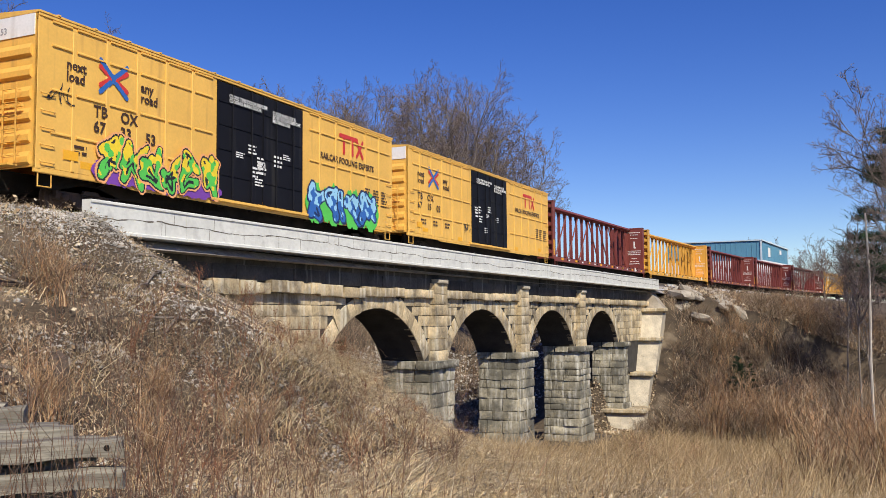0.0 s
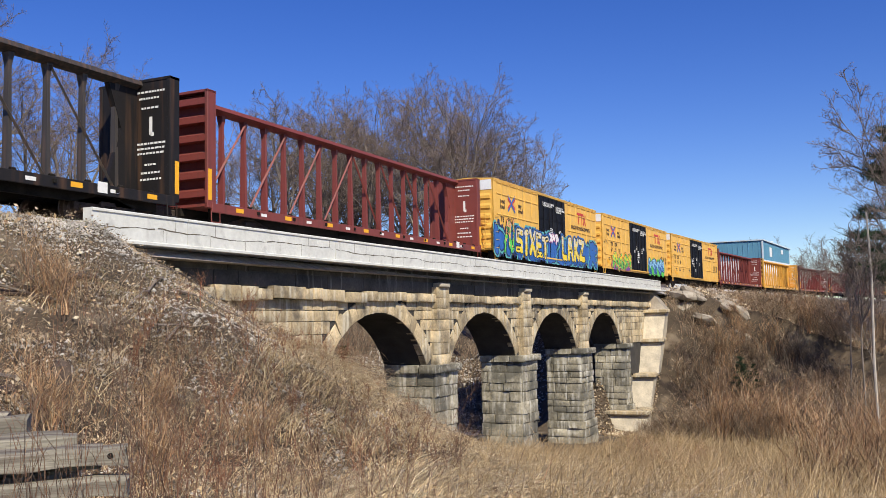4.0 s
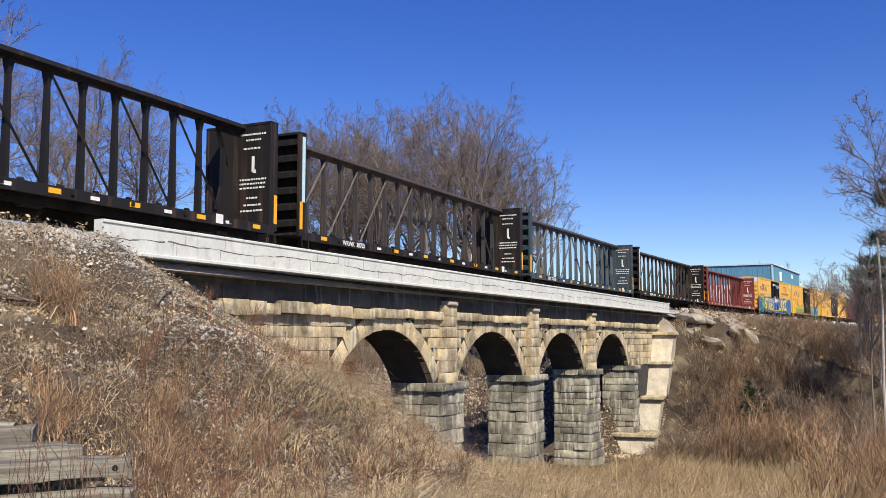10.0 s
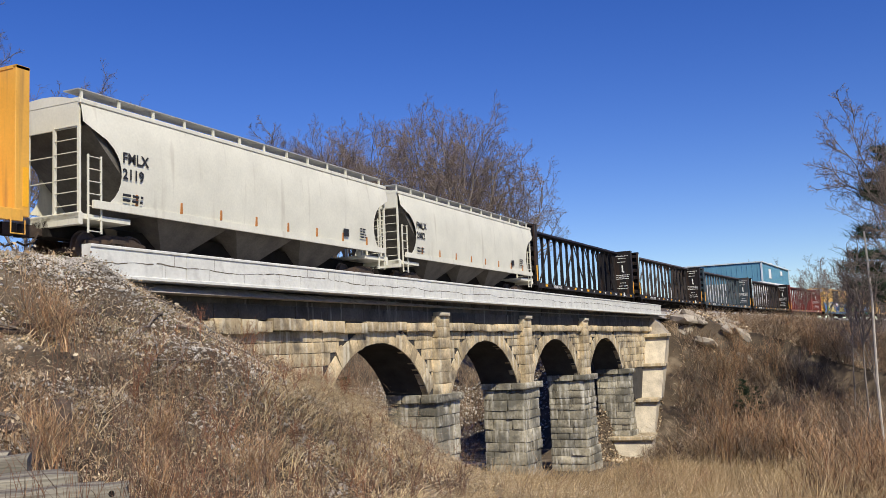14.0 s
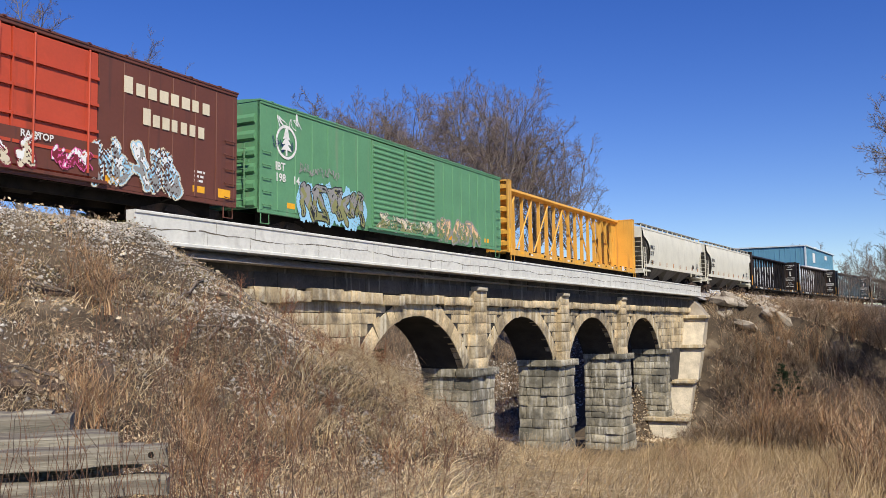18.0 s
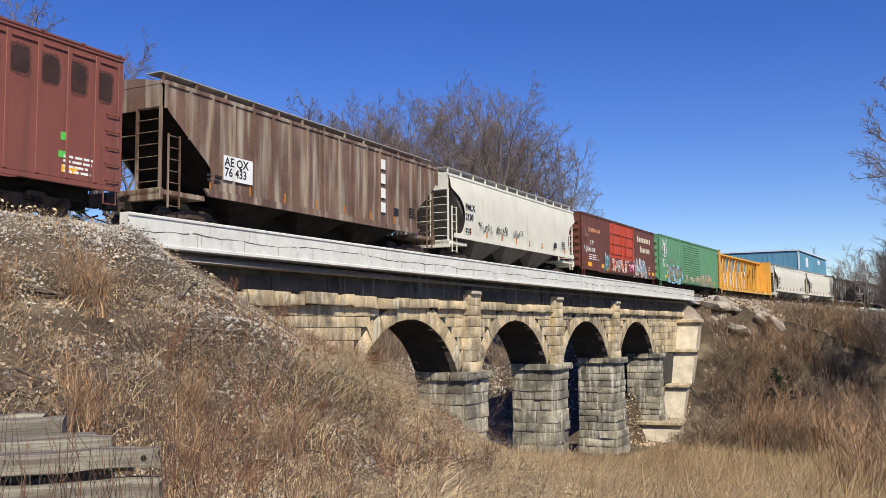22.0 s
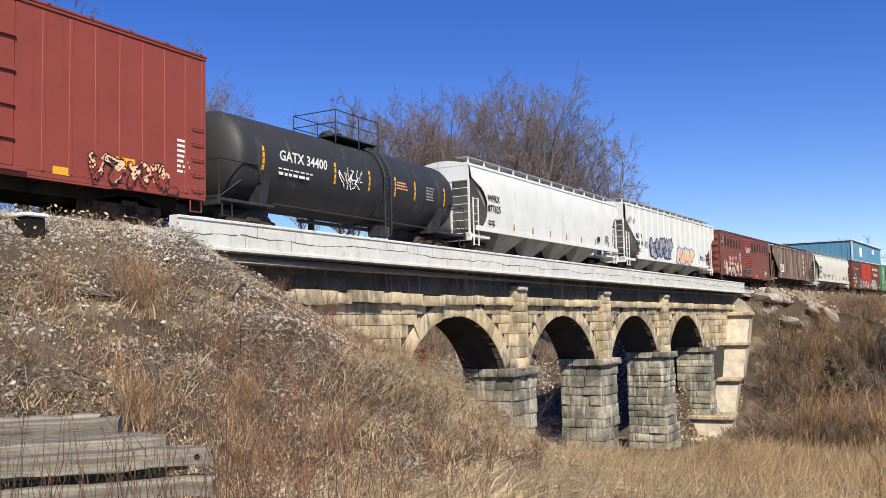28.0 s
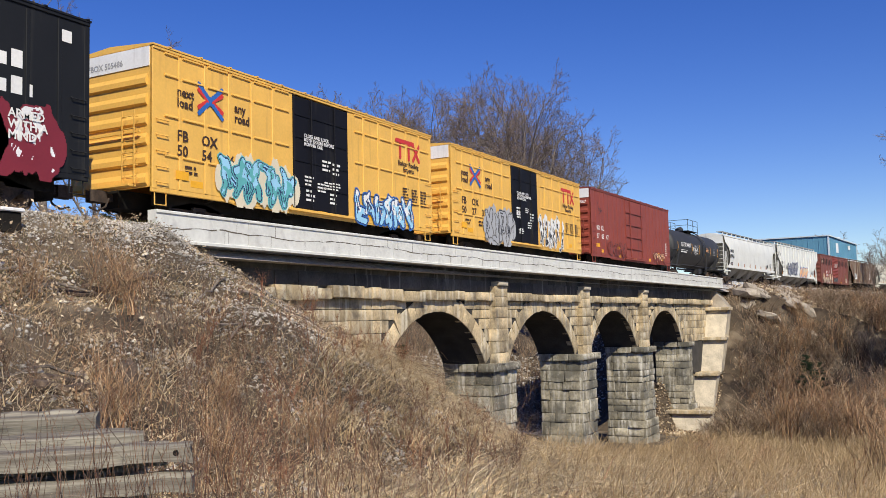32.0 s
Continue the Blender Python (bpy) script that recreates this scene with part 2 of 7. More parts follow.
def ground_z(x, y):
    """Height of the ground: a valley under the bridge between two railway banks."""
    yc = line_y(x)
    d = yc - y if y < yc else y - yc
    top = rail_z(x) - 0.62
    bank = top - (0.58 if y < yc else 0.5) * max(0.0, d - 3.4)
    if 17.0 < x < 79.5:
        bank -= min((0.36 if y < yc else 0.58) * (x - 17.4 + 0.4 * (y > yc)), 0.95 * (79.5 - x), 14.0) if x > 17.4 else 0.0
    if y < yc and x > 79.5:
        bank = max(bank, top - 0.36 * max(0.0, d - 4.5))
    floor = -0.14 * min(max(x - 4.0, 0.0), 40.0) - 0.06 * max(0.0, min(x, 66) - 44)
    if x > 70:
        floor += min((x - 70) * 0.09, 7.0)
    if y < -4:
        floor = floor * max(0.15, 1 + (y + 4) / 60)
    if y > 27:
        floor += min(9.6, (y - 27) * 0.43)
    k = 0.6
    h = max(bank, floor) if abs(bank - floor) > 3 else (bank + floor + math.sqrt((bank - floor) ** 2 + k)) / 2
    h += 3.9 * math.exp(-((x - 66.8) / 2.6) ** 2 - ((y - 18.3) / 1.0) ** 2)
    if x < 17.4 and y < yc:
        h += 0.4 * math.exp(-((d - 3.7) / 0.9) ** 2) * min(1.0, max(0.0, (17.4 - x) / 0.9))
    near = 0.13 if (d < 3.5 and not 16.0 < x < 80) else 0.3 if d < 4.6 else 1.0
    h += near * (0.35 * hump(x, y, 5.0) + 0.2 * hump(x, y, 1.4, 4.0))
    if x < 30 and 3 < y < 17:
        h += near * 0.14 * hump(x, y, 0.55, 8.0)
    return h


def spaced(lo, hi, a, b, fine, grow):
    """Places from lo to hi, fine between a and b and wider outside."""
    out = list(np.arange(a, b, fine))
    step, p = fine, a
    while p > lo:
        step *= grow
        p -= step
        out.insert(0, p)
    step, p = fine, out[-1]
    while p < hi:
        step *= grow
        p += step
        out.append(p)
    return out


GX, GY = spaced(-2500, 4000, 2, 26, 0.2, 1.02), spaced(-2500, 3000, 5, 18, 0.2, 1.025)
gv = [(x, y, ground_z(x, y)) for y in GY for x in GX]
w = len(GX)
gf = [(j * w + i, j * w + i + 1, (j + 1) * w + i + 1, (j + 1) * w + i) for j in range(len(GY) - 1) for i in range(w - 1)]
ground = new("ground", fast_mesh("ground", gv, gf, M_earth, True))
tagged(ground, "dry brown valley ground and grassy railway banks", "ground", kind="structure")

# ---- track ----
g = Geo()
rings = []
for s in list(range(-460, 17, 6)) + list(range(17, 420, 6)):
    x, y, a = line_at(s)
    z = rail_z(s)
    nrm = Vector((-math.sin(a), math.cos(a), 0))
    rings.append([tuple(Vector((x, y, z)) + nrm * k + Vector((0, 0, h))) for k, h in ((-3.3, -0.95), (-1.75, -0.2), (1.75, -0.2), (3.3, -0.95))])
g.loft(rings, caps=False)
tagged(part("ballast_bed", g, M_ballast, None), "grey crushed stone ballast bed under the rails", "ballast", kind="structure")
for side in (-1, 1):
    g = Geo()
    rings = []
    for s in range(-460, 420, 5):
        x, y, a = line_at(s)
        z = rail_z(s)
        nrm = Vector((-math.sin(a), math.cos(a), 0))
        rings.append([tuple(Vector((x, y, z)) + nrm * (side * 0.753 + k) + Vector((0, 0, h))) for k, h in ((-0.07, -0.17), (0.07, -0.17), (0.036, 0), (-0.036, 0))])
    g.loft(rings)
    tagged(part("rail", g, M_steel, None), "brown worn steel rail on the ballast", "rail", "rails", "structure")

# ---- bridge ----
BR_TURN, BR_X, BR_Y = -0.0244, 17.0, 17.72
BR_G = -0.005


def br(u, w=0.0, z=0.0):
    """Place on the bridge: u metres along from its near end, w behind the face, z at its near end's level."""
    c, s_ = math.cos(BR_TURN), math.sin(BR_TURN)
    return Vector((BR_X + u * c - w * s_, BR_Y + u * s_ + w * c, z + BR_G * u))


ARCHES = [14.65, 24.77, 34.9, 45.0]
SPAN, RISE, CROWN, DEEP = 3.95, 2.25, 1.92, 2.1
RAD = (SPAN * SPAN + RISE * RISE) / (2 * RISE)
SPRING = CROWN - RISE
END = 59.2
bridge = thing("arch_bridge", "old four-arch sandstone railway bridge with a pale concrete parapet", "bridge")
bridge.matrix_basis = Matrix.Translation(br(0)) @ Matrix.Rotation(BR_TURN, 4, "Z") @ Matrix.Rotation(-BR_G, 4, "Y")


def intrados(u):
    """Height of the arch's underside at u, or none outside the openings."""
    for c in ARCHES:
        if abs(u - c) < SPAN:
            return CROWN - RAD + math.sqrt(RAD * RAD - (u - c) ** 2)
    return None


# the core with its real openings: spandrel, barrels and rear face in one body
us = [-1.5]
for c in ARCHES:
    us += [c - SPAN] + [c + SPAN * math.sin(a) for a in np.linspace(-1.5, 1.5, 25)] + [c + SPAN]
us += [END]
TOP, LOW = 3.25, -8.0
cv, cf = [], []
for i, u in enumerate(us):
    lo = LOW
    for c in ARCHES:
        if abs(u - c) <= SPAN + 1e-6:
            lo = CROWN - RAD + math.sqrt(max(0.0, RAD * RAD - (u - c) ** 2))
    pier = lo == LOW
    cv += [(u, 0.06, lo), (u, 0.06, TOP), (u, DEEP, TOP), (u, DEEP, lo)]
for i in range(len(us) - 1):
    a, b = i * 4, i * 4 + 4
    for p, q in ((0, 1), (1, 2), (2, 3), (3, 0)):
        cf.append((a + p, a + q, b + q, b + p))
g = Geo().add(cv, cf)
# the barrels' inner shade is painted on with this dark stone
part("core_wall", g, M_barrel_shade, bridge, "stone inside the arches with its shade painted in")
# deck and parapet
part("deck_slab", Geo().box(-0.4, END + 1.5, -0.72, 6.2, 3.655, 3.76), M_concrete, bridge, "concrete deck slab")
PU = [-0.37] + list(np.arange(3.0, END - 2, 7.4)) + [END - 0.5]
for a, b in zip(PU[:-1], PU[1:]):
    prof = [(-0.78, 3.65), (-0.45, 3.65), (-0.45, 4.46), (-0.75, 4.46), (-0.77, 4.44), (-0.77, 4.39), (-0.735, 4.37), (-0.735, 3.74), (-0.78, 3.72)]
    part("parapet_length", Geo().prism(prof, "x", a + 0.006, b - 0.006), M_parapet, bridge, "pale whitewashed concrete parapet")
rnd = random.Random(3)
g = Geo()
u = -0.3
z = 4.06
while u < END - 0.7:
    k = rnd.uniform(0.08, 0.28)
    z2 = min(4.12, max(3.98, z + rnd.uniform(-0.028, 0.028)))
    if rnd.random() < 0.93:
        t = rnd.uniform(0.005, 0.026)
        g.add([(u, -0.7385, z - t), (u + k, -0.7385, z2 - t), (u + k, -0.7385, z2 + t * 0.4), (u, -0.7385, z + t * 0.4)], [(0, 1, 2, 3)])
    if rnd.random() < 0.16:
        up = rnd.random() < 0.5
        t = rnd.uniform(0.004, 0.009)
        lo, hi = (z, 4.36) if up else (3.75, z)
        g.add([(u - t, -0.7385, lo), (u + t, -0.7385, lo), (u + t + 0.01, -0.7385, hi), (u - t + 0.01, -0.7385, hi)], [(0, 1, 2, 3)])
    u, z = u + k, z2
tagged(part("crack_line", g, M_mortar, bridge, "long ragged crack in the concrete"), kind="stuff")
# backing of the band, the overhang's shade painted in
part("deck_beam", Geo().box(-1.0, END, 0.02, 0.29, 2.74, 3.7), M_shaded_band, bridge, "stained stone band under the parapet with its shade painted in")

# ---- stones of the bridge ----
STONES = []
for i in range(14):
    rnd = random.Random(100 + i)
    bm = bmesh.new()
    n = 5
    grid = {}
    for a in range(n):
        for b in range(n):
            edge = a in (0, n - 1) or b in (0, n - 1)
            rough = 0.025 if i < 6 else 0.085
            y = -0.4 + rnd.uniform(-0.015, 0.015) if edge else -0.45 + rnd.uniform(-rough, rough)
            k = (0, 0.12, rnd.uniform(0.4, 0.6), 0.88, 1)
            grid[a, b] = bm.verts.new((k[a] - 0.5 + rnd.uniform(-0.008, 0.008), y, k[b] - 0.5 + rnd.uniform(-0.02, 0.02)))
    for a in range(n - 1):
        for b in range(n - 1):
            bm.faces.new((grid[a, b], grid[a + 1, b], grid[a + 1, b + 1], grid[a, b + 1]))
    ring = [grid[a, 0] for a in range(n)] + [grid[n - 1, b] for b in range(1, n)] + [grid[a, n - 1] for a in range(n - 2, -1, -1)] + [grid[0, b] for b in range(n - 2, 0, -1)]
    back = [bm.verts.new((v.co.x, 0.5, v.co.z)) for v in ring]
    for a in range(len(ring)):
        b = (a + 1) % len(ring)
        bm.faces.new((ring[b], ring[a], back[a], back[b]))
    STONES.append(bm)


STONE_MESH = {}


def stone(u0, u1, z0, z1, w0, w1, mat, rnd, name="stone", parent=None, turn=0.0, side=False):
    """One block, proud of the joints round it."""
    k = (rnd.randrange(6, len(STONES)) if mat is M_grey else rnd.randrange(6), mat.name)
    if k not in STONE_MESH:
        me = bpy.data.meshes.new("stone")
        STONES[k[0]].to_mesh(me)
        me.shade_smooth()
        me.set_sharp_from_angle(angle=radians(40))
        me.materials.append(mat)
        STONE_MESH[k] = me
    c = ((u0 + u1) / 2, (w0 + w1) / 2, (z0 + z1) / 2)
    ob = new(name, STONE_MESH[k])
    ob.parent = parent or bridge
    if side:
        ob.matrix_basis = Matrix.Translation(c) @ Matrix.Rotation(-math.pi / 2, 4, "Z") @ Matrix.Diagonal((w1 - w0, u1 - u0, z1 - z0, 1))
    else:
        ob.matrix_basis = Matrix.Translation(c) @ Matrix.Rotation(turn, 4, "Y") @ Matrix.Diagonal((u1 - u0, w1 - w0, z1 - z0, 1))
    return ob


def stones_now():
    rnd = random.Random(9)
    ring = 0.62
    # arch rings
    for c in ARCHES:
        a0 = math.asin(SPAN / RAD)
        n = 21
        for i in range(n):
            a, b = -a0 + 2 * a0 * i / n, -a0 + 2 * a0 * (i + 1) / n
            m, r = (a + b) / 2, RAD + ring / 2
            k = rnd.choice((0.0, 0.02, 0.05, 0.12))
            x, z = c + r * math.sin(m), CROWN - RAD + r * math.cos(m)
            wd = r * (b - a) * 0.5
            stone(x - wd * 0.97, x + wd * 0.97, z - ring / 2, z + ring / 2 + k, -0.02, 0.3, M_stone, rnd, "arch_stone", turn=m)
    # courses of the spandrels
    z = SPRING
    tops = [SPRING + 0.5, SPRING + 0.98, SPRING + 1.5, SPRING + 1.95, 2.0, 2.38]
    for zt in tops:
        zb = z
        z = zt
        u = 4.0
        while u < END:
            w = rnd.uniform(0.42, 1.05)
            a, b = u, min(u + w, END)
            u += w
            cut = False
            for c in ARCHES:
                r2 = (RAD + ring) ** 2
                def reach(h):
                    q = r2 - (h - (CROWN - RAD)) ** 2
                    return math.sqrt(q) if q > 0 else 0.0
                k = reach(zb)
                lo, hi = c - k, c + k
                if zb < CROWN - RAD + RAD + ring and lo < b and hi > a:
                    if a < lo and b > hi:
                        cut = True
                    elif a < lo:
                        b = min(b, lo + 0.06)
                    elif b > hi:
                        a = max(a, hi - 0.06)
                    else:
                        cut = True
            if cut or b - a < 0.12:
                continue
            stone(a + 0.012, b - 0.012, zb + 0.01, zt - 0.012, rnd.uniform(-0.03, 0.02), 0.3, M_stone, rnd)
    # string course of rough overhanging slabs
    u = 3.2
    while u < END - 0.2:
        w = rnd.uniform(0.5, 1.0) if u < 10 else rnd.uniform(0.8, 1.6)
        rough = 0.14 if u < 12 else 0.05
        stone(u + 0.01, min(u + w, END) - 0.01, 2.4 - rnd.uniform(0, rough), 2.72 + rnd.uniform(-rough, rough) * 0.5, -0.2 - rnd.uniform(0, rough), 0.3, M_stone, rnd, "course_slab")
        u += w
    # dark upper band: stained stone with the parapet's shade in its colour
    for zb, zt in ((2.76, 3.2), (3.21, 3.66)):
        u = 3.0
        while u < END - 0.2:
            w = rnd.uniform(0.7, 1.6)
            stone(u + 0.01, min(u + w, END) - 0.01, zb, zt, -0.015 - rnd.uniform(0, 0.03), 0.25, M_shaded_band, rnd, "band_stone")
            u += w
    # pilasters on the piers, a cap and a loose stone on each
    mids = [(a + b) / 2 for a, b in zip(ARCHES[:-1], ARCHES[1:])]
    for k, m in enumerate(mids):
        z = SPRING - 0.1
        for zt in (0.12, 0.62, 1.15, 1.62, 2.1, 2.55, 3.02):
            stone(m - 0.62, m + 0.62, z + 0.008, zt - 0.008, -0.28 - rnd.uniform(0, 0.03), 0.25, M_stone, rnd, "pilaster_stone")
            z = zt
        stone(m - 0.45, m + 0.5, 3.02, 3.2, -0.42, 0.2, M_pale, rnd, "pilaster_cap")
    # piers under the springing
    heads = mids + [ARCHES[-1] + SPAN + 0.75]
    for k, m in enumerate(heads):
        hw = 1.12 if k < 3 else 0.66
        z = SPRING - 0.32
        stone(m - hw - 0.2, m + hw + 0.2, SPRING - 0.31, SPRING + 0.02, -0.55, 0.3, M_grey, rnd, "pier_cap")
        u = 0.3
        while u < DEEP - 0.2:
            stone(m - hw - 0.2, m - hw + 0.5, SPRING - 0.31, SPRING + 0.02, u, min(u + 0.9, DEEP - 0.1), M_grey, rnd, "pier_cap")
            u += 0.9
        row = 0
        while z > -7.2:
            h = rnd.uniform(0.34, 0.66)
            u = m - hw + (0 if row % 2 else 0)
            cuts = [m - hw, m - hw + rnd.uniform(0.45, 1.0), m + rnd.uniform(0.0, 0.6), m + hw] if rnd.random() < 0.65 else [m - hw, m + rnd.uniform(-0.4, 0.5), m + hw]
            low = z < SPRING - 4.2
            e = 0.18 if low else 0.0
            for a, b in zip(cuts[:-1], cuts[1:]):
                stone(a + 0.012 - e, b - 0.012 + e, z - h + 0.012, z - 0.012, -0.28 - e - rnd.uniform(0, 0.13), 0.1, M_grey, rnd, "pier_stone")
            v = -0.36
            while v < DEEP - 0.25:
                w = rnd.uniform(0.6, 1.1)
                stone(m - hw - 0.05 - e - rnd.uniform(0, 0.06), m - hw + 0.35, z - h + 0.012, z - 0.012, v + 0.118, min(v + w + 0.085, DEEP - 0.1), M_grey, rnd, "pier_stone", side=True)
                v += w
            z -= h
            row += 1
    for k, m in enumerate(heads):
        hw = 1.06 if k < 3 else 0.6
        part("pier_core", Geo().box(m - hw, m + hw, -0.2, DEEP - 0.12, -8.0, SPRING - 0.02), M_mortar, bridge)

# ---- far abutment, rock slope, shed, timber stack ----
wing = thing("stepped_wing_wall", "pale stepped stone wing wall at the bridge's far end", "wing wall", at=Matrix.Rotation(0.12, 4, "Z"))
rnd = random.Random(17)
Rw = Matrix.Rotation(-0.12, 4, "Z")
for k, (x, y0, y1, z0, z1) in enumerate(((73.0, 14.65, 17.05, -0.55, 1.62), (71.7, 14.75, 17.25, -3.0, -0.62), (69.3, 14.95, 17.9, -5.55, -3.15), (65.3, 14.6, 17.6, -7.6, -5.5))):
    p = Rw @ Vector((x, (y0 + y1) / 2, 0))
    w = (y1 - y0) / 2
    tier = part("tier", Geo().loft([[(p.x - 0.8, p.y - w + 0.35, z0), (p.x + 3.2, p.y - w + 0.35, z0), (p.x + 3.2, p.y + w + 1.2, z0), (p.x - 0.8, p.y + w + 1.2, z0)], [(p.x + 0.25, p.y - w + 0.1, z1), (p.x + 3.2, p.y - w + 0.1, z1), (p.x + 3.2, p.y + w + 1.2, z1), (p.x + 0.25, p.y + w + 1.2, z1)]]), M_pale, wing)
    part("ledge_slab", Geo().box(p.x - 0.15, p.x + 2.8, p.y - w - 0.08, p.y + w + 1.1, z1 - 0.02, z1 + 0.24, 0.04), M_stone, wing)

p = Rw @ Vector((75.2, 16.9, 0))
part("end_slope", Geo().loft([[(p.x - 1.3, p.y - 1.9, 1.75), (p.x + 3, p.y - 1.9, 1.75), (p.x + 3, p.y + 1.6, 1.75), (p.x - 1.3, p.y + 1.6, 1.75)], [(p.x - 0.1, p.y - 0.4, 3.75), (p.x + 3, p.y - 0.4, 3.75), (p.x + 3, p.y + 1.6, 3.75), (p.x - 0.1, p.y + 1.6, 3.75)]]), M_rock, wing, "grey sloped concrete above the wing wall")

shed = thing("metal_shed", "blue metal-clad shed with pale trim beside the track", "building", at=Matrix.Translation((172.0, 17.2, 3.0)) @ Matrix.Rotation(-0.118, 4, "Z"))
part("wall", Geo().prism([(0, 0), (22.5, 0), (22.5, 10.4), (0, 10.9)], "y", 0, 0.3), M_steelblue, shed)
part("wall", Geo().prism([(0.32, 0), (17, 0), (17, 10.95), (0.32, 10.9)], "x", 0.0, 0.3), M_steelblue, shed)
part("wall", Geo().box(22.2, 22.5, 0.32, 17, 0, 10.3), M_steelblue, shed)
part("wall", Geo().box(0.3, 22.2, 16.7, 17, 0, 10.5), M_steelblue, shed)
part("roof", Geo().add([(-0.2, -0.25, 10.95), (22.7, -0.25, 10.45), (22.7, 17.2, 10.6), (-0.2, 17.2, 11.1), (-0.2, -0.25, 11.15), (22.7, -0.25, 10.65), (22.7, 17.2, 10.8), (-0.2, 17.2, 11.3)], [(3, 2, 1, 0), (4, 5, 6, 7), (0, 1, 5, 4), (1, 2, 6, 5), (2, 3, 7, 6), (3, 0, 4, 7)]), M_trim, shed)
part("base_band", Geo().box(-0.1, 22.6, -0.12, 0.0, 0, 7.55), M_white, shed, "white lower cladding")
part("base_band", Geo().box(-0.12, 0.0, -0.12, 17.0, 0, 7.55), M_white, shed, "white lower cladding")
for x in (-0.12, 22.35):
    part("corner_trim", Geo().box(x, x + 0.25, -0.14, 0.12, 7.5, 10.9 if x < 1 else 10.4), M_trim, shed)
part("window", Geo().box(5.3, 7.0, -0.1, 0.0, 8.3, 10.0), M_white, shed, "bright wall panel window")
part("window", Geo().box(15.0, 16.6, -0.1, 0.0, 9.2, 10.0), M_white, shed, "bright wall panel window")
g = Geo()
for x in np.arange(0.6, 22.3, 0.9):
    g.box(x, x + 0.12, -0.05, 0.0, 7.56, 10.3)
for y in np.arange(0.6, 17, 0.9):
    g.box(-0.05, 0.0, y, y + 0.12, 7.56, 10.85)
part("cladding_ribs", g, M_steelblue, shed)
part("roof_vent", Geo().lathe([(10.5, 0.3), (11.4, 0.3), (11.5, 0.5), (11.8, 0.5)], 10, "z", (16, 2, 0)), M_trim, shed)

# stack of old timbers close to the camera
stack = thing("timber_stack", "stack of grey weathered railway timbers with bolt holes", "timber stack", at=pose(6.1, 5.8, 0, 0, 0, -45))
rnd = random.Random(21)
for k, (x0, x1, y0, y1, z0, z1) in enumerate(((-4.2, 0.0, 0.0, 0.27, 0.42, 0.57), (-4.2, 0.02, -0.04, 0.2, 0.17, 0.32), (-4.2, -0.05, -0.02, 0.24, -0.12, 0.06), (-4.2, -0.05, -0.02, 0.24, -0.5, -0.2), (-4.2, -0.2, 0.28, 0.54, 0.36, 0.55), (-4.2, -0.42, 0.56, 0.84, 0.42, 0.63), (-4.2, -0.55, 0.86, 1.14, 0.45, 0.62), (-4.2, -0.85, 1.16, 1.44, 0.55, 0.76), (-4.2, -1.05, 1.46, 1.74, 0.6, 0.78), (-4.2, -0.4, 0.42, 1.7, -0.5, 0.34))):
    g = Geo()
    n = 16
    rings = []
    for i in range(n + 1):
        x = x0 + (x1 - x0) * i / n
        d = [rnd.uniform(-0.014, 0.014) for _ in range(6)]
        rings.append([(x + (d[0] * 2 if i == n else 0), y0 + d[1], z0 + d[2]), (x, y1 + d[3], z0), (x, y1 + d[4], z1 - 0.02), (x, y1 - 0.03, z1 + d[5]), (x, y0 + 0.03, z1 + d[5]), (x + (d[1] * 3 if i == n else 0), y0 + d[1], z1 - 0.025)])
    g.loft(rings)
    part("timber", g, M_oldwood, stack)
for x, y, z in ((-0.14, 0.0, 0.5), (-0.85, 0.0, 0.5), (-2.0, 0.0, 0.5), (-0.62, 0.555, 0.52)):
    part("bolt_hole", Geo().lathe([(y - 0.004, 0.028), (y + 0.004, 0.028)], 10, "y", (x, 0, z)), M_under, stack)

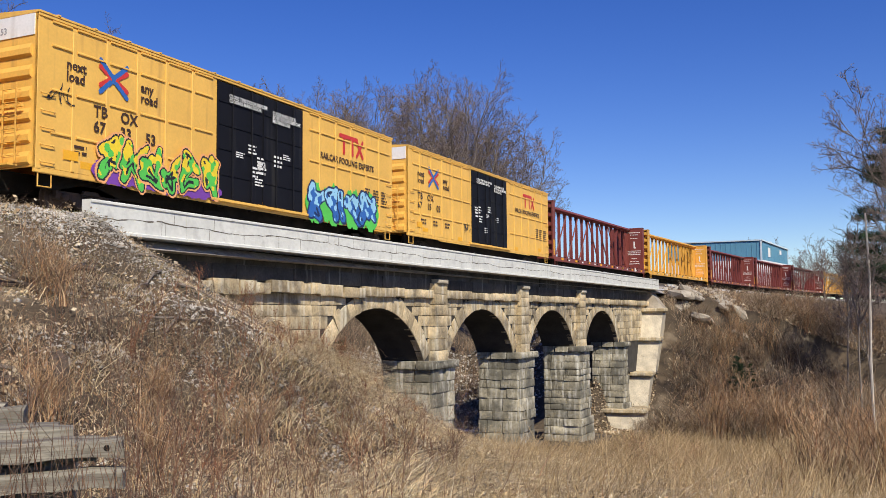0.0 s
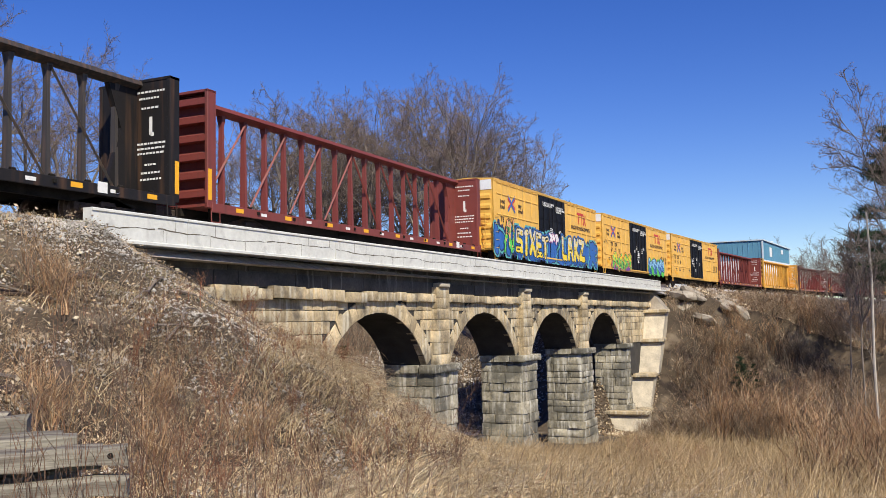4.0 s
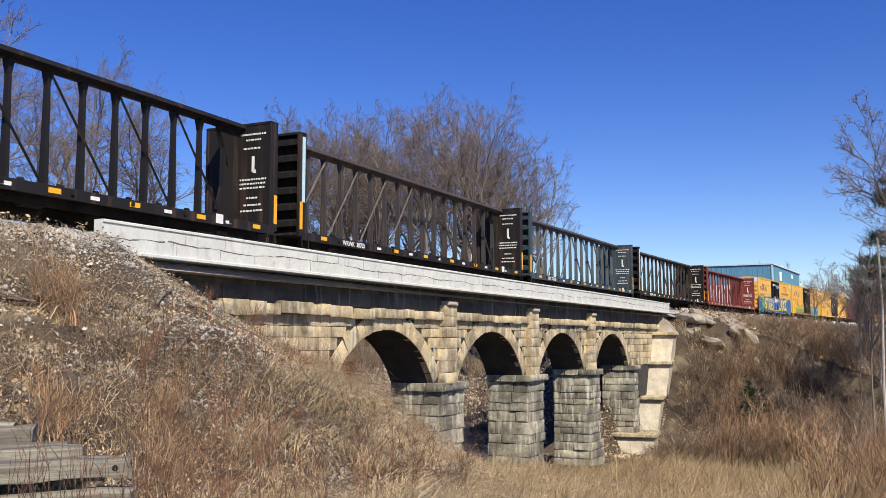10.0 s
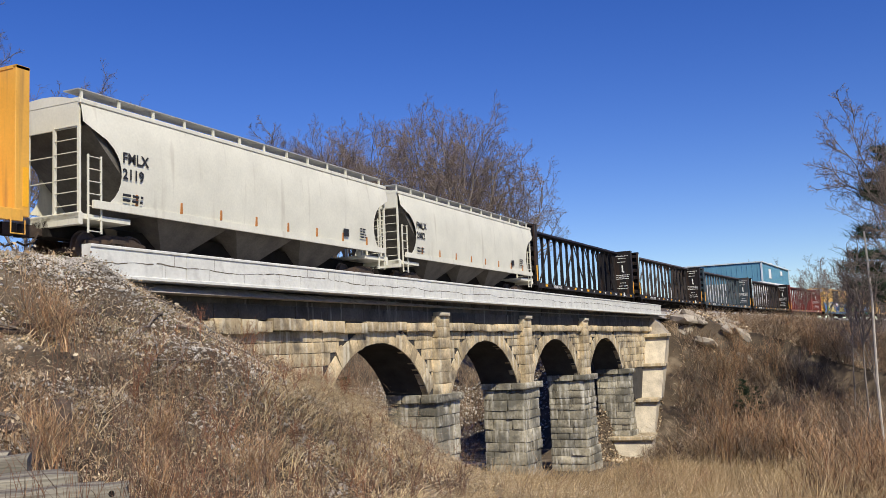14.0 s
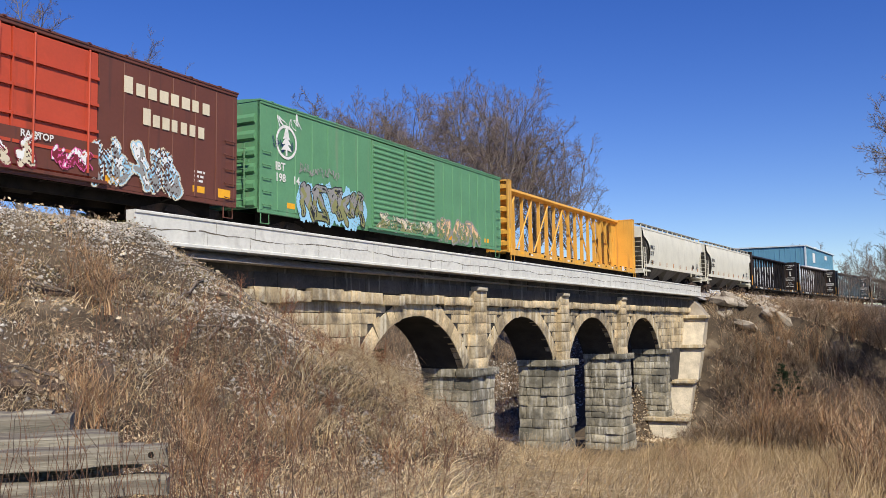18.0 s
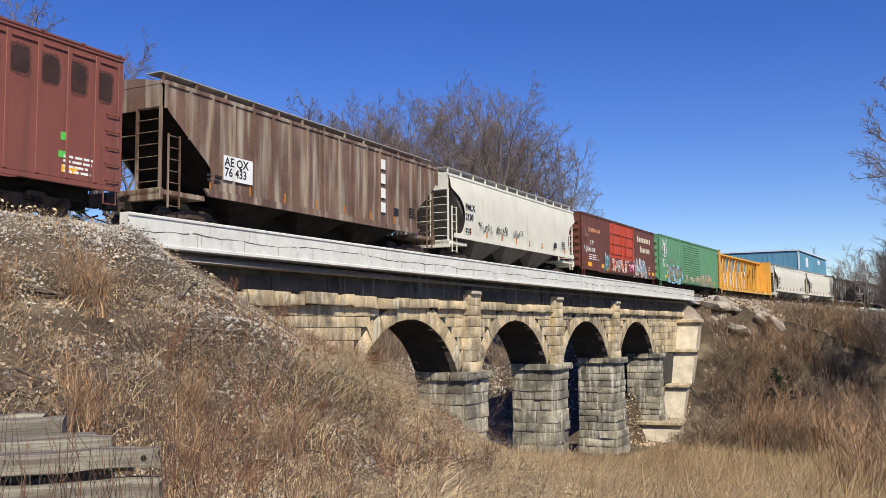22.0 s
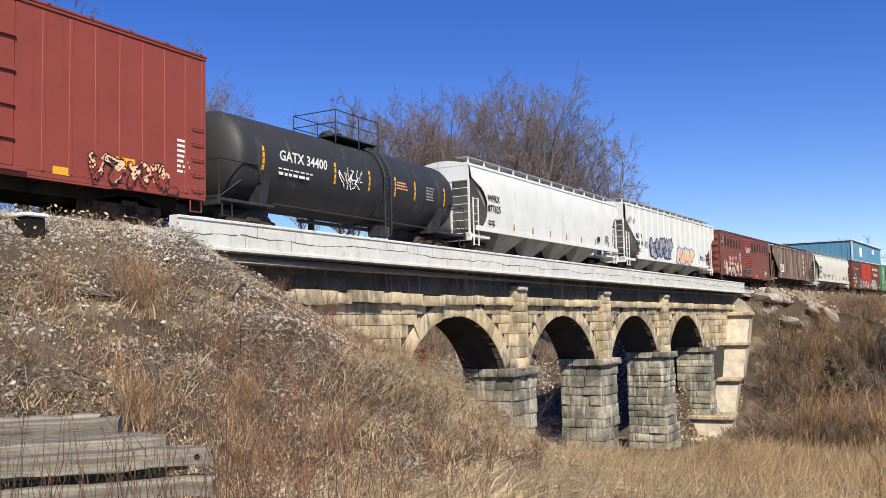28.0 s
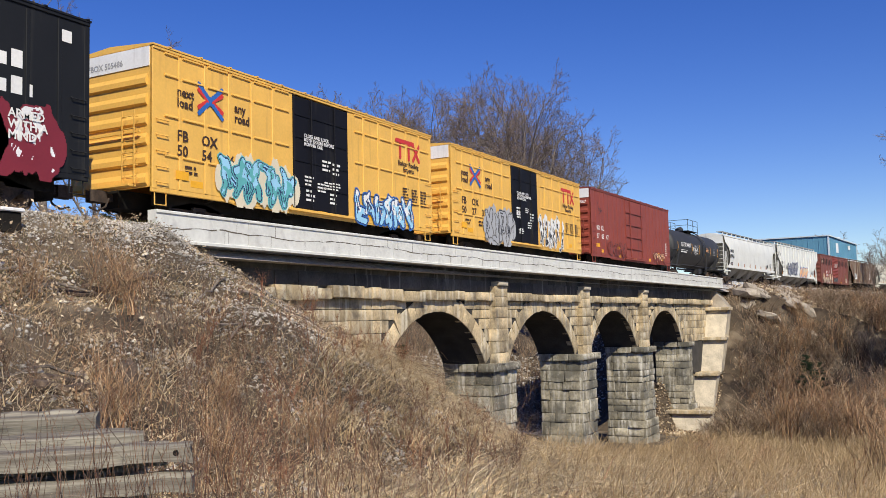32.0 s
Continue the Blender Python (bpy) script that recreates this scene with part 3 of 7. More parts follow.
# ---- plants ----
def strand_material(name, stops, rough=0.9):
    """A colour of its own for every stem, out of a few natural tones."""
    mat = bpy.data.materials.new(name)
    mat.use_nodes = True
    n, l = mat.node_tree.nodes, mat.node_tree.links
    geo = n.new("ShaderNodeNewGeometry")
    ramp = n.new("ShaderNodeValToRGB")
    ramp.color_ramp.elements.remove(ramp.color_ramp.elements[1])
    for i, c in enumerate(stops):
        e = ramp.color_ramp.elements[0] if i == 0 else ramp.color_ramp.elements.new(i / (len(stops) - 1))
        e.color = (*c, 1)
    l.new(geo.outputs["Random Per Island"], ramp.inputs[0])
    co = n.new("ShaderNodeTexCoord")
    big = n.new("ShaderNodeTexNoise")
    big.inputs["Scale"].default_value = 0.35
    l.new(co.outputs["Object"], big.inputs["Vector"])
    k = n.new("ShaderNodeMapRange")
    k.inputs["To Min"].default_value, k.inputs["To Max"].default_value = 0.55, 1.4
    tuft = n.new("ShaderNodeTexNoise")
    tuft.inputs["Scale"].default_value = 1.7
    l.new(co.outputs["Object"], tuft.inputs["Vector"])
    both = n.new("ShaderNodeMath")
    both.operation, both.inputs[1].default_value = "MULTIPLY_ADD", 0.6
    half = n.new("ShaderNodeMath")
    half.operation, half.inputs[1].default_value = "MULTIPLY", 0.55
    l.new(big.outputs[0], half.inputs[0])
    l.new(tuft.outputs[0], both.inputs[0]), l.new(half.outputs[0], both.inputs[2])
    k.inputs["From Min"].default_value, k.inputs["From Max"].default_value = 0.42, 0.74
    l.new(both.outputs[0], k.inputs["Value"])
    sc = n.new("ShaderNodeVectorMath")
    sc.operation = "SCALE"
    l.new(ramp.outputs[0], sc.inputs[0]), l.new(k.outputs[0], sc.inputs["Scale"])
    l.new(sc.outputs[0], n["Principled BSDF"].inputs["Base Color"])
    n["Principled BSDF"].inputs["Roughness"].default_value = rough
    return mat


M_cane = strand_material("dry bramble canes", ((0.22, 0.1, 0.05), (0.5, 0.32, 0.17), (0.46, 0.26, 0.13), (0.1, 0.065, 0.045), (0.66, 0.5, 0.31), (0.34, 0.17, 0.085)))
M_stem = strand_material("dark red brown stems", ((0.12, 0.065, 0.042), (0.24, 0.115, 0.062), (0.09, 0.065, 0.05), (0.42, 0.27, 0.16)))
M_red = strand_material("rust red shoots", ((0.3, 0.12, 0.06), (0.2, 0.08, 0.045), (0.42, 0.2, 0.1), (0.14, 0.07, 0.045)))
M_straw = strand_material("dry straw grass", ((0.44, 0.31, 0.155), (0.3, 0.2, 0.1), (0.56, 0.42, 0.235), (0.2, 0.135, 0.07)))
M_brush = strand_material("grey brown brush", ((0.12, 0.08, 0.05), (0.27, 0.165, 0.1), (0.38, 0.27, 0.175), (0.06, 0.042, 0.03), (0.54, 0.43, 0.3), (0.2, 0.12, 0.07)))
M_pale_straw = strand_material("bleached straw", ((0.7, 0.55, 0.32), (0.5, 0.35, 0.18), (0.78, 0.66, 0.44), (0.3, 0.2, 0.1)))
M_litter = strand_material("dead leaves and stalks", ((0.4, 0.26, 0.14), (0.66, 0.52, 0.33), (0.14, 0.08, 0.045), (0.5, 0.38, 0.24), (0.68, 0.58, 0.42), (0.26, 0.16, 0.09)))
M_weed = strand_material("sparse green weeds", ((0.1, 0.15, 0.04), (0.2, 0.23, 0.07), (0.42, 0.34, 0.12), (0.5, 0.36, 0.12)))
M_pebble = strand_material("scattered ballast stones", ((0.5, 0.46, 0.4), (0.36, 0.33, 0.29), (0.62, 0.58, 0.52), (0.27, 0.24, 0.2)))
M_twigs = strand_material("fine bare twigs", ((0.17, 0.13, 0.11), (0.25, 0.19, 0.16), (0.11, 0.085, 0.072)))


def strands(rng, base, length, lean, droop, radius, seg=4, sides=3):
    """Stems as tapering bars. base n x 3, length n, lean n x 2 (sideways reach for each metre), droop n."""
    n = len(base)
    t = np.linspace(0, 1, seg + 1)[None, :, None]
    L = length[:, None, None]
    side = lean[:, None, :] * L * (t ** 1.6)
    wob = rng.normal(0, 0.02, (n, seg + 1, 3)) * L * (t > 0)
    z = L * (t - droop[:, None, None] * t * t)
    mid = np.concatenate([side, z], 2) + base[:, None, :] + wob
    r = radius[:, None, None] * (1.0 - 0.75 * t)
    a = np.arange(sides) * 2 * np.pi / sides
    ring = np.stack([np.cos(a), np.sin(a), np.zeros(sides)], 1)[None, None]
    v = mid[:, :, None, :] + ring * r[..., None]
    v = v.reshape(-1, 3)
    i = np.arange(n)[:, None, None] * (seg + 1) * sides
    k = np.arange(seg)[None, :, None] * sides
    j = np.arange(sides)[None, None, :]
    j2 = (j + 1) % sides
    f = np.stack([i + k + j, i + k + j2, i + k + sides + j2, i + k + sides + j], 3).reshape(-1, 4)
    return v, f, mid


def stacked(sets):
    v, f, n = [], [], 0
    for a, b in sets:
        v.append(a), f.append(b + n)
        n += len(a)
    return np.concatenate(v), np.concatenate(f)


def on_ground(xs, ys, lift=-0.03):
    return np.array([(x, y, ground_z(x, y) + lift) for x, y in zip(xs, ys)])


def clear(xs, ys):
    """Keeps stems off the camera's spot, the track, the deck and the piers."""
    keep = np.hypot(xs, ys) > 4.0
    yc = np.array([line_y(x) for x in xs])
    keep &= ~((np.abs(ys - yc) < 2.9) & ((xs < 16) | (xs > 80)))
    keep &= ~((xs > 20) & (xs < 78) & (ys > 16.0 - 0.0244 * (xs - 17)) & (ys < 24.5))
    return xs[keep], ys[keep]


def scatter(rng, n, box, density=None):
    x0, x1, y0, y1 = box
    xs, ys = rng.uniform(x0, x1, n), rng.uniform(y0, y1, n)
    if density is not None:
        d = np.array([density(x, y) for x, y in zip(xs, ys)])
        k = rng.random(n) < d
        xs, ys = xs[k], ys[k]
    return clear(xs, ys)


def clumpy(x, y, size=2.2, seed=0.0, bias=0.0):
    return min(1.0, max(0.0, 0.5 + bias + 1.3 * noise.noise(Vector((x / size, y / size, seed)))))


def seen(x, y, pad=4.0):
    """Whether a spot of ground lies in the fan of directions that the place shows."""
    a = math.degrees(math.atan2(y, x))
    return -pad < a < 57 + pad and x > 2


def branching(rng, v_mid, count, length, radius, spread, droop=0.1, seg=2, start=0.3):
    """Side shoots that leave stems at random heights."""
    n = len(v_mid)
    pick = rng.integers(0, n, count)
    at = rng.uniform(start, 0.95, count)
    seg_n = v_mid.shape[1] - 1
    k = np.minimum((at * seg_n).astype(int), seg_n - 1)
    fr = (at * seg_n - k)[:, None]
    base = v_mid[pick, k] * (1 - fr) + v_mid[pick, k + 1] * fr
    return strands(rng, base, length * rng.uniform(0.5, 1.2, count), rng.normal(0, spread, (count, 2)), np.full(count, droop), np.full(count, radius), seg)


def stuff(name, sets, mat, label, category):
    v, f = stacked(sets)
    ob = new(name, fast_mesh(name, v, f, mat))
    return tagged(ob, label, category, kind="stuff")


rng = np.random.default_rng(5)
# the brush is low in front of the arches and rises on both banks: bearing, steepest sight line over it
BRUSH_LINE = ((-10, 0.5), (2, 0.2), (7, -0.6), (10.4, -3.6), (12.2, -6.8), (17.2, -7.6), (24.0, -7.1), (25.4, -6.4), (28.2, -4.4), (30.9, -1.9), (34.3, -0.3), (38.1, 2.2), (42.2, 4.2), (45.6, 5.6), (50.1, 7.0), (70, 7.5))


def room(xs, ys, base):
    """How tall a stem may stand at each spot without hiding the bridge."""
    b, e = zip(*BRUSH_LINE)
    lim = np.interp(np.degrees(np.arctan2(ys, xs)), b, e)
    return np.hypot(xs, ys) * np.tan(np.radians(lim)) + EYE[2] - base[:, 2]


def stems_at(rng, n_try, box, density, length, lean, droop, radius, seg, bias=(0, 0), lift=-0.03, spill=1.0, bank=False):
    xs, ys = scatter(rng, n_try, box, density)
    base = on_ground(xs, ys, lift)
    n = len(xs)
    L = length(n) * np.array([0.45 + 1.1 * clumpy(x, y, 1.5, 90.0) for x, y in zip(xs, ys)])
    swirl = np.array([(noise.noise(Vector((x / 1.6, y / 1.6, 93.0))), noise.noise(Vector((x / 1.6, y / 1.6, 97.0)))) for x, y in zip(xs, ys)]).reshape(-1, 2)
    cap = room(xs, ys, base) * spill * rng.uniform(0.75, 1.12, n)
    if bank:
        up = EYE[2] + 0.022 * np.hypot(xs, ys) - base[:, 2]
        cap = np.where(xs > 73, np.maximum(0.3, up) * rng.uniform(0.7, 1.1, n), cap)
    L = np.minimum(L, cap)
    k = L > 0.06
    base, L, swirl, n = base[k], L[k], swirl[k], int(k.sum())
    far = np.hypot(base[:, 0], base[:, 1])
    return strands(rng, base, L, rng.normal(0, lean, (n, 2)) + swirl * (0.3 + lean) + np.array(bias), rng.uniform(*droop, n), radius[0] + radius[1] * far, seg)


def bearing(x, y):
    return math.degrees(math.atan2(y, x))


WASHED = ((15.6, 10.6, 13.1, 7.4, 0.34), (18.2, 10.8, 16.6, 8.9, 0.3), (16.4, 7.7, 14.8, 6.3, 0.3))


def washed(x, y):
    """Lines of bare rubble washed down the foot of the bank."""
    for x0, y0, x1, y1, wide in WASHED:
        q = max(0.0, min(1.0, ((x - x0) * (x1 - x0) + (y - y0) * (y1 - y0)) / ((x1 - x0) ** 2 + (y1 - y0) ** 2)))
        if math.hypot(x - x0 - q * (x1 - x0), y - y0 - q * (y1 - y0)) < wide * (0.8 + 1.2 * noise.noise(Vector((x * 1.5, y * 1.5, 5.0)))):
            return True
    return False


def bramble_density(x, y):
    """Thick at the foot of the bank before the first arch, thin on its upper slope and on the gravel below the parapet."""
    if not seen(x, y) or washed(x, y):
        return 0.0
    up, deg = ground_z(x, y), bearing(x, y)
    k = 0.03 if up > 2.7 else 0.3 if up > 1.9 else 1.0
    if deg > 37:
        k *= 0.4
    if y < 4.2 - 0.05 * x and x > 9:
        k *= 0.25
    if x < 8.5 and y > 4.0:
        k *= 0.5
    if 8 < x < 34 and 16 < deg < 29:
        k *= 0.25
    return k * clumpy(x, y, 1.9, 1.0, -0.05) * (0.5 if math.hypot(x, y) < 7 else 1.0)


# brambles on the near bank and its foot
v, f, mid = stems_at(rng, 7000, (3, 44, 2.0, 16.6), bramble_density, lambda n: rng.gamma(2.6, 0.22, n).clip(0.15, 1.5), 0.9, (0.1, 0.8), (0.0036, 0.00026), 5, (0.1, -0.12))
sets = [(v, f)]
v, f, m2 = branching(rng, mid, int(len(mid) * 2.6), 0.35, 0.004, 1.0, 0.3, 2, 0.1)
sets.append((v, f))
stuff("brambles", sets, M_cane, "dense dry reddish-brown brambles on the bank", "brambles")

# taller single stems that stand out of the brambles
v, f, mid = stems_at(rng, 1100, (6, 22, 5, 15.5), lambda x, y: (1.0 if 24 < bearing(x, y) < 58 and 8 < math.hypot(x, y) < 19 and ground_z(x, y) < 2.6 else 0.0) * clumpy(x, y, 3.0, 61.0, -0.15), lambda n: rng.uniform(0.4, 2.0, n), 0.2, (0.0, 0.12), (0.0026, 0.00022), 6, (0.03, -0.03), spill=1.12)
v2, f2, m2 = branching(rng, mid, len(mid) * 5, 0.45, 0.0034, 0.8, 0.05, 3, 0.25)
v3, f3, _ = branching(rng, m2, len(m2) * 2, 0.2, 0.003, 0.5, 0.0, 2, 0.2)
stuff("upright_stems", [(v, f), (v2, f2), (v3, f3)], M_stem, "dark upright branching stems above the brambles", "stems")

# reddish sprays of fine shoots
v, f, mid = stems_at(rng, 420, (8, 26, 7, 15.5), lambda x, y: (1.0 if 26 < bearing(x, y) < 44 and ground_z(x, y) < 2.0 else 0.0) * clumpy(x, y, 1.1, 66.0, -0.18), lambda n: rng.uniform(0.4, 1.2, n), 0.28, (0.0, 0.15), (0.0034, 0.00025), 5)
v2, f2, m2 = branching(rng, mid, len(mid) * 12, 0.4, 0.0038, 0.55, 0.0, 3, 0.25)
v3, f3, _ = branching(rng, m2, len(m2) * 2, 0.18, 0.003, 0.6, 0.0, 2, 0.2)
stuff("red_shoots", [(v, f), (v2, f2), (v3, f3)], M_red, "rust-red sprays of fine dry shoots", "shoots")


def litter_density(x, y):
    """Flattened stalks: thick at the foot, thin on the upper slope, none on the gravel spill."""
    if not seen(x, y):
        return 0.0
    up = ground_z(x, y)
    k = 0.2 if up > 2.9 else 0.8 if up > 1.4 else 1.0
    if x > 14.5 and up > 0.9:
        k *= 0.2
    if washed(x, y):
        k *= 0.1
    return k * clumpy(x, y, 1.0, 7.0, 0.1)


# flattened pale stalks
v, f, _ = stems_at(rng, 48000, (3, 44, -2, 17.0), litter_density, lambda n: rng.uniform(0.2, 0.8, n), 1.3, (0.75, 1.1), (0.0052, 0.0003), 3, (0.25, -0.35), 0.03)
stuff("dead_stalks", [(v, f)], M_litter, "flattened pale dead stalks and leaves", "dead stalks")

# straw grass of the valley floor
v, f, _ = stems_at(rng, 80000, (4, 70, -9, 14.5), lambda x, y: (1.0 if seen(x, y, 12) else 0.0) * clumpy(x, y, 1.5, 3.0, 0.2) * (1.0 if bearing(x, y) < 21 else 0.55 if bearing(x, y) < 25 else 0.04) * (1.0 if x > 6 else 0.3), lambda n: rng.uniform(0.3, 1.15, n), 0.32, (0.0, 0.45), (0.0036, 0.00022), 4, (0.12, -0.1), spill=1.15)
stuff("straw_grass", [(v, f)], M_straw, "tall dry straw-coloured grass", "grass")

# bleached straw, beaten down at the foot of the bank
v, f, _ = stems_at(rng, 52000, (7, 40, 2.5, 15), lambda x, y: (1.0 if 17 < bearing(x, y) < 36 else 0.12) * clumpy(x, y, 1.1, 41.0, 0.1) * (0.15 if ground_z(x, y) > 1.0 else 0.05 if washed(x, y) else 1.0), lambda n: rng.uniform(0.35, 1.2, n), 0.8, (0.7, 1.1), (0.006, 0.0003), 4, (0.55, -0.5), 0.04)
stuff("beaten_straw", [(v, f)], M_pale_straw, "bleached straw beaten down at the foot of the bank", "straw")
# brush on the slope beyond the bridge
xs, ys = rng.uniform(22, 84, 16000), rng.uniform(26, 62, 16000)
k = np.array([clumpy(x, y, 3.5, 52.0, 0.1) > 0.3 for x, y in zip(xs, ys)])
xs, ys = xs[k], ys[k]
n = len(xs)
v, f, mid = strands(rng, on_ground(xs, ys), rng.gamma(3.0, 0.55, n).clip(0.3, 3.6), rng.normal(0, 0.35, (n, 2)), rng.uniform(0, 0.3, n), np.full(n, 0.018), 4)
v2, f2, _ = branching(rng, mid, n * 2, 0.7, 0.012, 0.7, 0.1, 2, 0.2)
stuff("far_brush", [(v, f), (v2, f2)], M_brush, "tangled brown brush beyond the bridge", "brush")

# brush that covers the far bank
v, f, mid = stems_at(rng, 52000, (60, 130, -6, 16), lambda x, y: (1.0 if seen(x, y, 8) and y < line_y(x) - 3.4 and not (x < 77.5 and y > 14.3) else 0.0) * clumpy(x, y, 4.0, 22.0, 0.25) * (1.0 if x < 98 else 0.4) * (0.12 if x > 79 and line_y(x) - y < 9.5 else 1.0), lambda n: rng.gamma(3.0, 0.42, n).clip(0.3, 3.0), 0.75, (0.0, 0.6), (0.012, 0.00016), 4, spill=1.5, bank=True)
sets = [(v, f)]
v, f, m2 = branching(rng, mid, int(len(mid) * 1.5), 0.8, 0.015, 1.0, 0.1, 2, 0.1)
sets.append((v, f))
stuff("bank_brush", sets, M_brush, "tangled grey-brown brush covering the far bank", "brush")


# fallen leaves and scraps
def leaves(rng, xs, ys, size, lift):
    n = len(xs)
    base = on_ground(xs, ys, 0.0) + np.stack([np.zeros(n), np.zeros(n), rng.uniform(0.01, 1, n) ** 2 * lift], 1)
    a = rng.normal(0, 1, (n, 3)) * np.array([1, 1, 0.55])
    a /= np.linalg.norm(a, axis=1)[:, None]
    b = np.cross(a, rng.normal(0, 1, (n, 3)))
    b /= np.linalg.norm(b, axis=1)[:, None]
    a, b = a * size[:, None], b * size[:, None] * 0.55
    v = np.stack([base - a, base + b, base + a, base - b], 1).reshape(-1, 3)
    return v, np.arange(4 * n).reshape(-1, 4)


xs, ys = scatter(rng, 240000, (4, 36, 0, 17), lambda x, y: (1.0 if seen(x, y) else 0.0) * clumpy(x, y, 0.8, 31.0, 0.05) * (0.5 if y < 3 else 0.45 if x > 14.5 and ground_z(x, y) > 0.9 else 1.0))
v, f = leaves(rng, xs, ys, rng.gamma(2.2, 0.007, len(xs)).clip(0.006, 0.045) * (1 + np.hypot(xs, ys) / 40), 0.25)
stuff("fallen_leaves", [(v, f)], M_litter, "curled dead leaves caught in the brush", "leaves")

xs, ys = scatter(rng, 60000, (60, 130, -10, 16), lambda x, y: (1.0 if seen(x, y, 6) else 0.0) * clumpy(x, y, 2.5, 33.0, 0.1))
v, f = leaves(rng, xs, ys, rng.uniform(0.04, 0.13, len(xs)), 0.5)
stuff("bank_litter", [(v, f)], M_litter, "dead leaves and scraps on the far bank", "leaves")
# leaves drifted against the last pier
xs, ys = rng.uniform(62, 73, 7000), rng.uniform(15.2, 20, 7000)
v, f = leaves(rng, xs, ys, rng.uniform(0.05, 0.13, len(xs)), 0.25)
stuff("drifted_leaves", [(v, f)], M_litter, "brown leaves drifted against the last pier", "leaves")
# thin upright stalks before the timber stack
n = 420
xs, ys = rng.uniform(3.6, 7.2, n), rng.uniform(3.0, 6.6, n)
k = (np.hypot(xs, ys) > 5.0) & (xs + ys < 11.6)
xs, ys = xs[k], ys[k]
n = len(xs)
v, f, mid = strands(rng, on_ground(xs, ys), rng.uniform(0.5, 1.4, n), rng.normal(0, 0.1, (n, 2)), rng.uniform(0, 0.1, n), np.full(n, 0.004), 5)
v2, f2, _ = branching(rng, mid, n, 0.25, 0.003, 0.6, 0.1, 2, 0.3)
stuff("thin_stalks", [(v, f), (v2, f2)], M_stem, "thin upright brown stalks before the timbers", "stalks")

# short turf and weeds near the top of the bank
xs, ys = scatter(rng, 30000, (2, 26, 9.5, 17.2), lambda x, y: clumpy(x, y, 1.4, 9.0, 0.1) if seen(x, y) else 0.0)
n = len(xs)
v, f, _ = strands(rng, on_ground(xs, ys), rng.uniform(0.08, 0.3, n), rng.normal(0, 0.5, (n, 2)), rng.uniform(0, 0.5, n), np.full(n, 0.006), 2)
stuff("bank_grass", [(v, f)], M_litter, "short dry grass on the bank's shoulder", "grass")
xs, ys = scatter(rng, 26000, (4, 24, 11.5, 17.3), lambda x, y: clumpy(x, y, 1.1, 12.0, -0.12) if seen(x, y) and ground_z(x, y) > 1.9 and x < 17 else 0.0)
n = len(xs)
v, f, _ = strands(rng, on_ground(xs, ys), rng.uniform(0.05, 0.16, n), rng.normal(0, 0.8, (n, 2)), rng.uniform(0, 0.6, n), np.full(n, 0.006), 2)
stuff("green_weeds", [(v, f)], M_weed, "sparse patches of green weeds", "weeds")

# stones that rolled down the bank
def pebbles(rng, xs, ys, size):
    n = len(xs)
    base = on_ground(xs, ys, 0.0)
    octa = np.array([(1, 0, 0), (0, 1, 0), (-1, 0, 0), (0, -1, 0), (0, 0, 1), (0, 0, -1)], float)
    v = base[:, None, :] + octa[None] * (size[:, None, None] * rng.uniform(0.5, 1.2, (n, 6, 1)) * np.array([1, 1, 0.65]))
    f = np.array([(0, 1, 4), (1, 2, 4), (2, 3, 4), (3, 0, 4), (1, 0, 5), (2, 1, 5), (3, 2, 5), (0, 3, 5)])
    return v.reshape(-1, 3), (f[None] + (np.arange(n) * 6)[:, None, None]).reshape(-1, 3)


def stony(x, y):
    """Stones lie on the shoulder, thickly on the spill below the parapet, and in three washed-out lines down the bank."""
    if not seen(x, y):
        return 0.0
    up = ground_z(x, y)
    k = clumpy(x, y, 1.4, 15.0, -0.12 + 0.1 * (up - 1.5))
    if 14.2 < x < 24 and up > 0.6:
        k = max(k, clumpy(x, y, 1.2, 17.0, 0.42))
    return 1.0 if washed(x, y) else k


xs, ys = scatter(rng, 90000, (2, 34, 7, 17.3), stony)
v, f = pebbles(rng, xs, ys, rng.gamma(2.0, 0.014, len(xs)).clip(0.012, 0.1))
ob = new("loose_stones", fast_mesh("loose_stones", v, f, M_pebble))
tagged(ob, "pale loose ballast stones scattered down the bank", "stones", kind="stuff")
xs, ys = scatter(rng, 26000, (2, 17.4, 15.6, 17.5), lambda x, y: min(1.0, max(0.0, (y - 15.6) / 1.2)))
v, f = pebbles(rng, xs, ys, rng.gamma(3.0, 0.009, len(xs)).clip(0.012, 0.06))
ob = new("shoulder_gravel", fast_mesh("shoulder_gravel", v, f, M_pebble))
tagged(ob, "pale grey gravel on the shoulder of the track", "gravel", kind="stuff")
# gravel slope behind the bridge and ballast shoulder stones
xs, ys = rng.uniform(44, 80, 9000), rng.uniform(24, 40, 9000)
v, f = pebbles(rng, xs, ys, rng.uniform(0.06, 0.22, len(xs)))
ob = new("gravel_slope", fast_mesh("gravel_slope", v, f, M_pebble))
tagged(ob, "pale gravel slope seen through the arches", "gravel", kind="stuff")

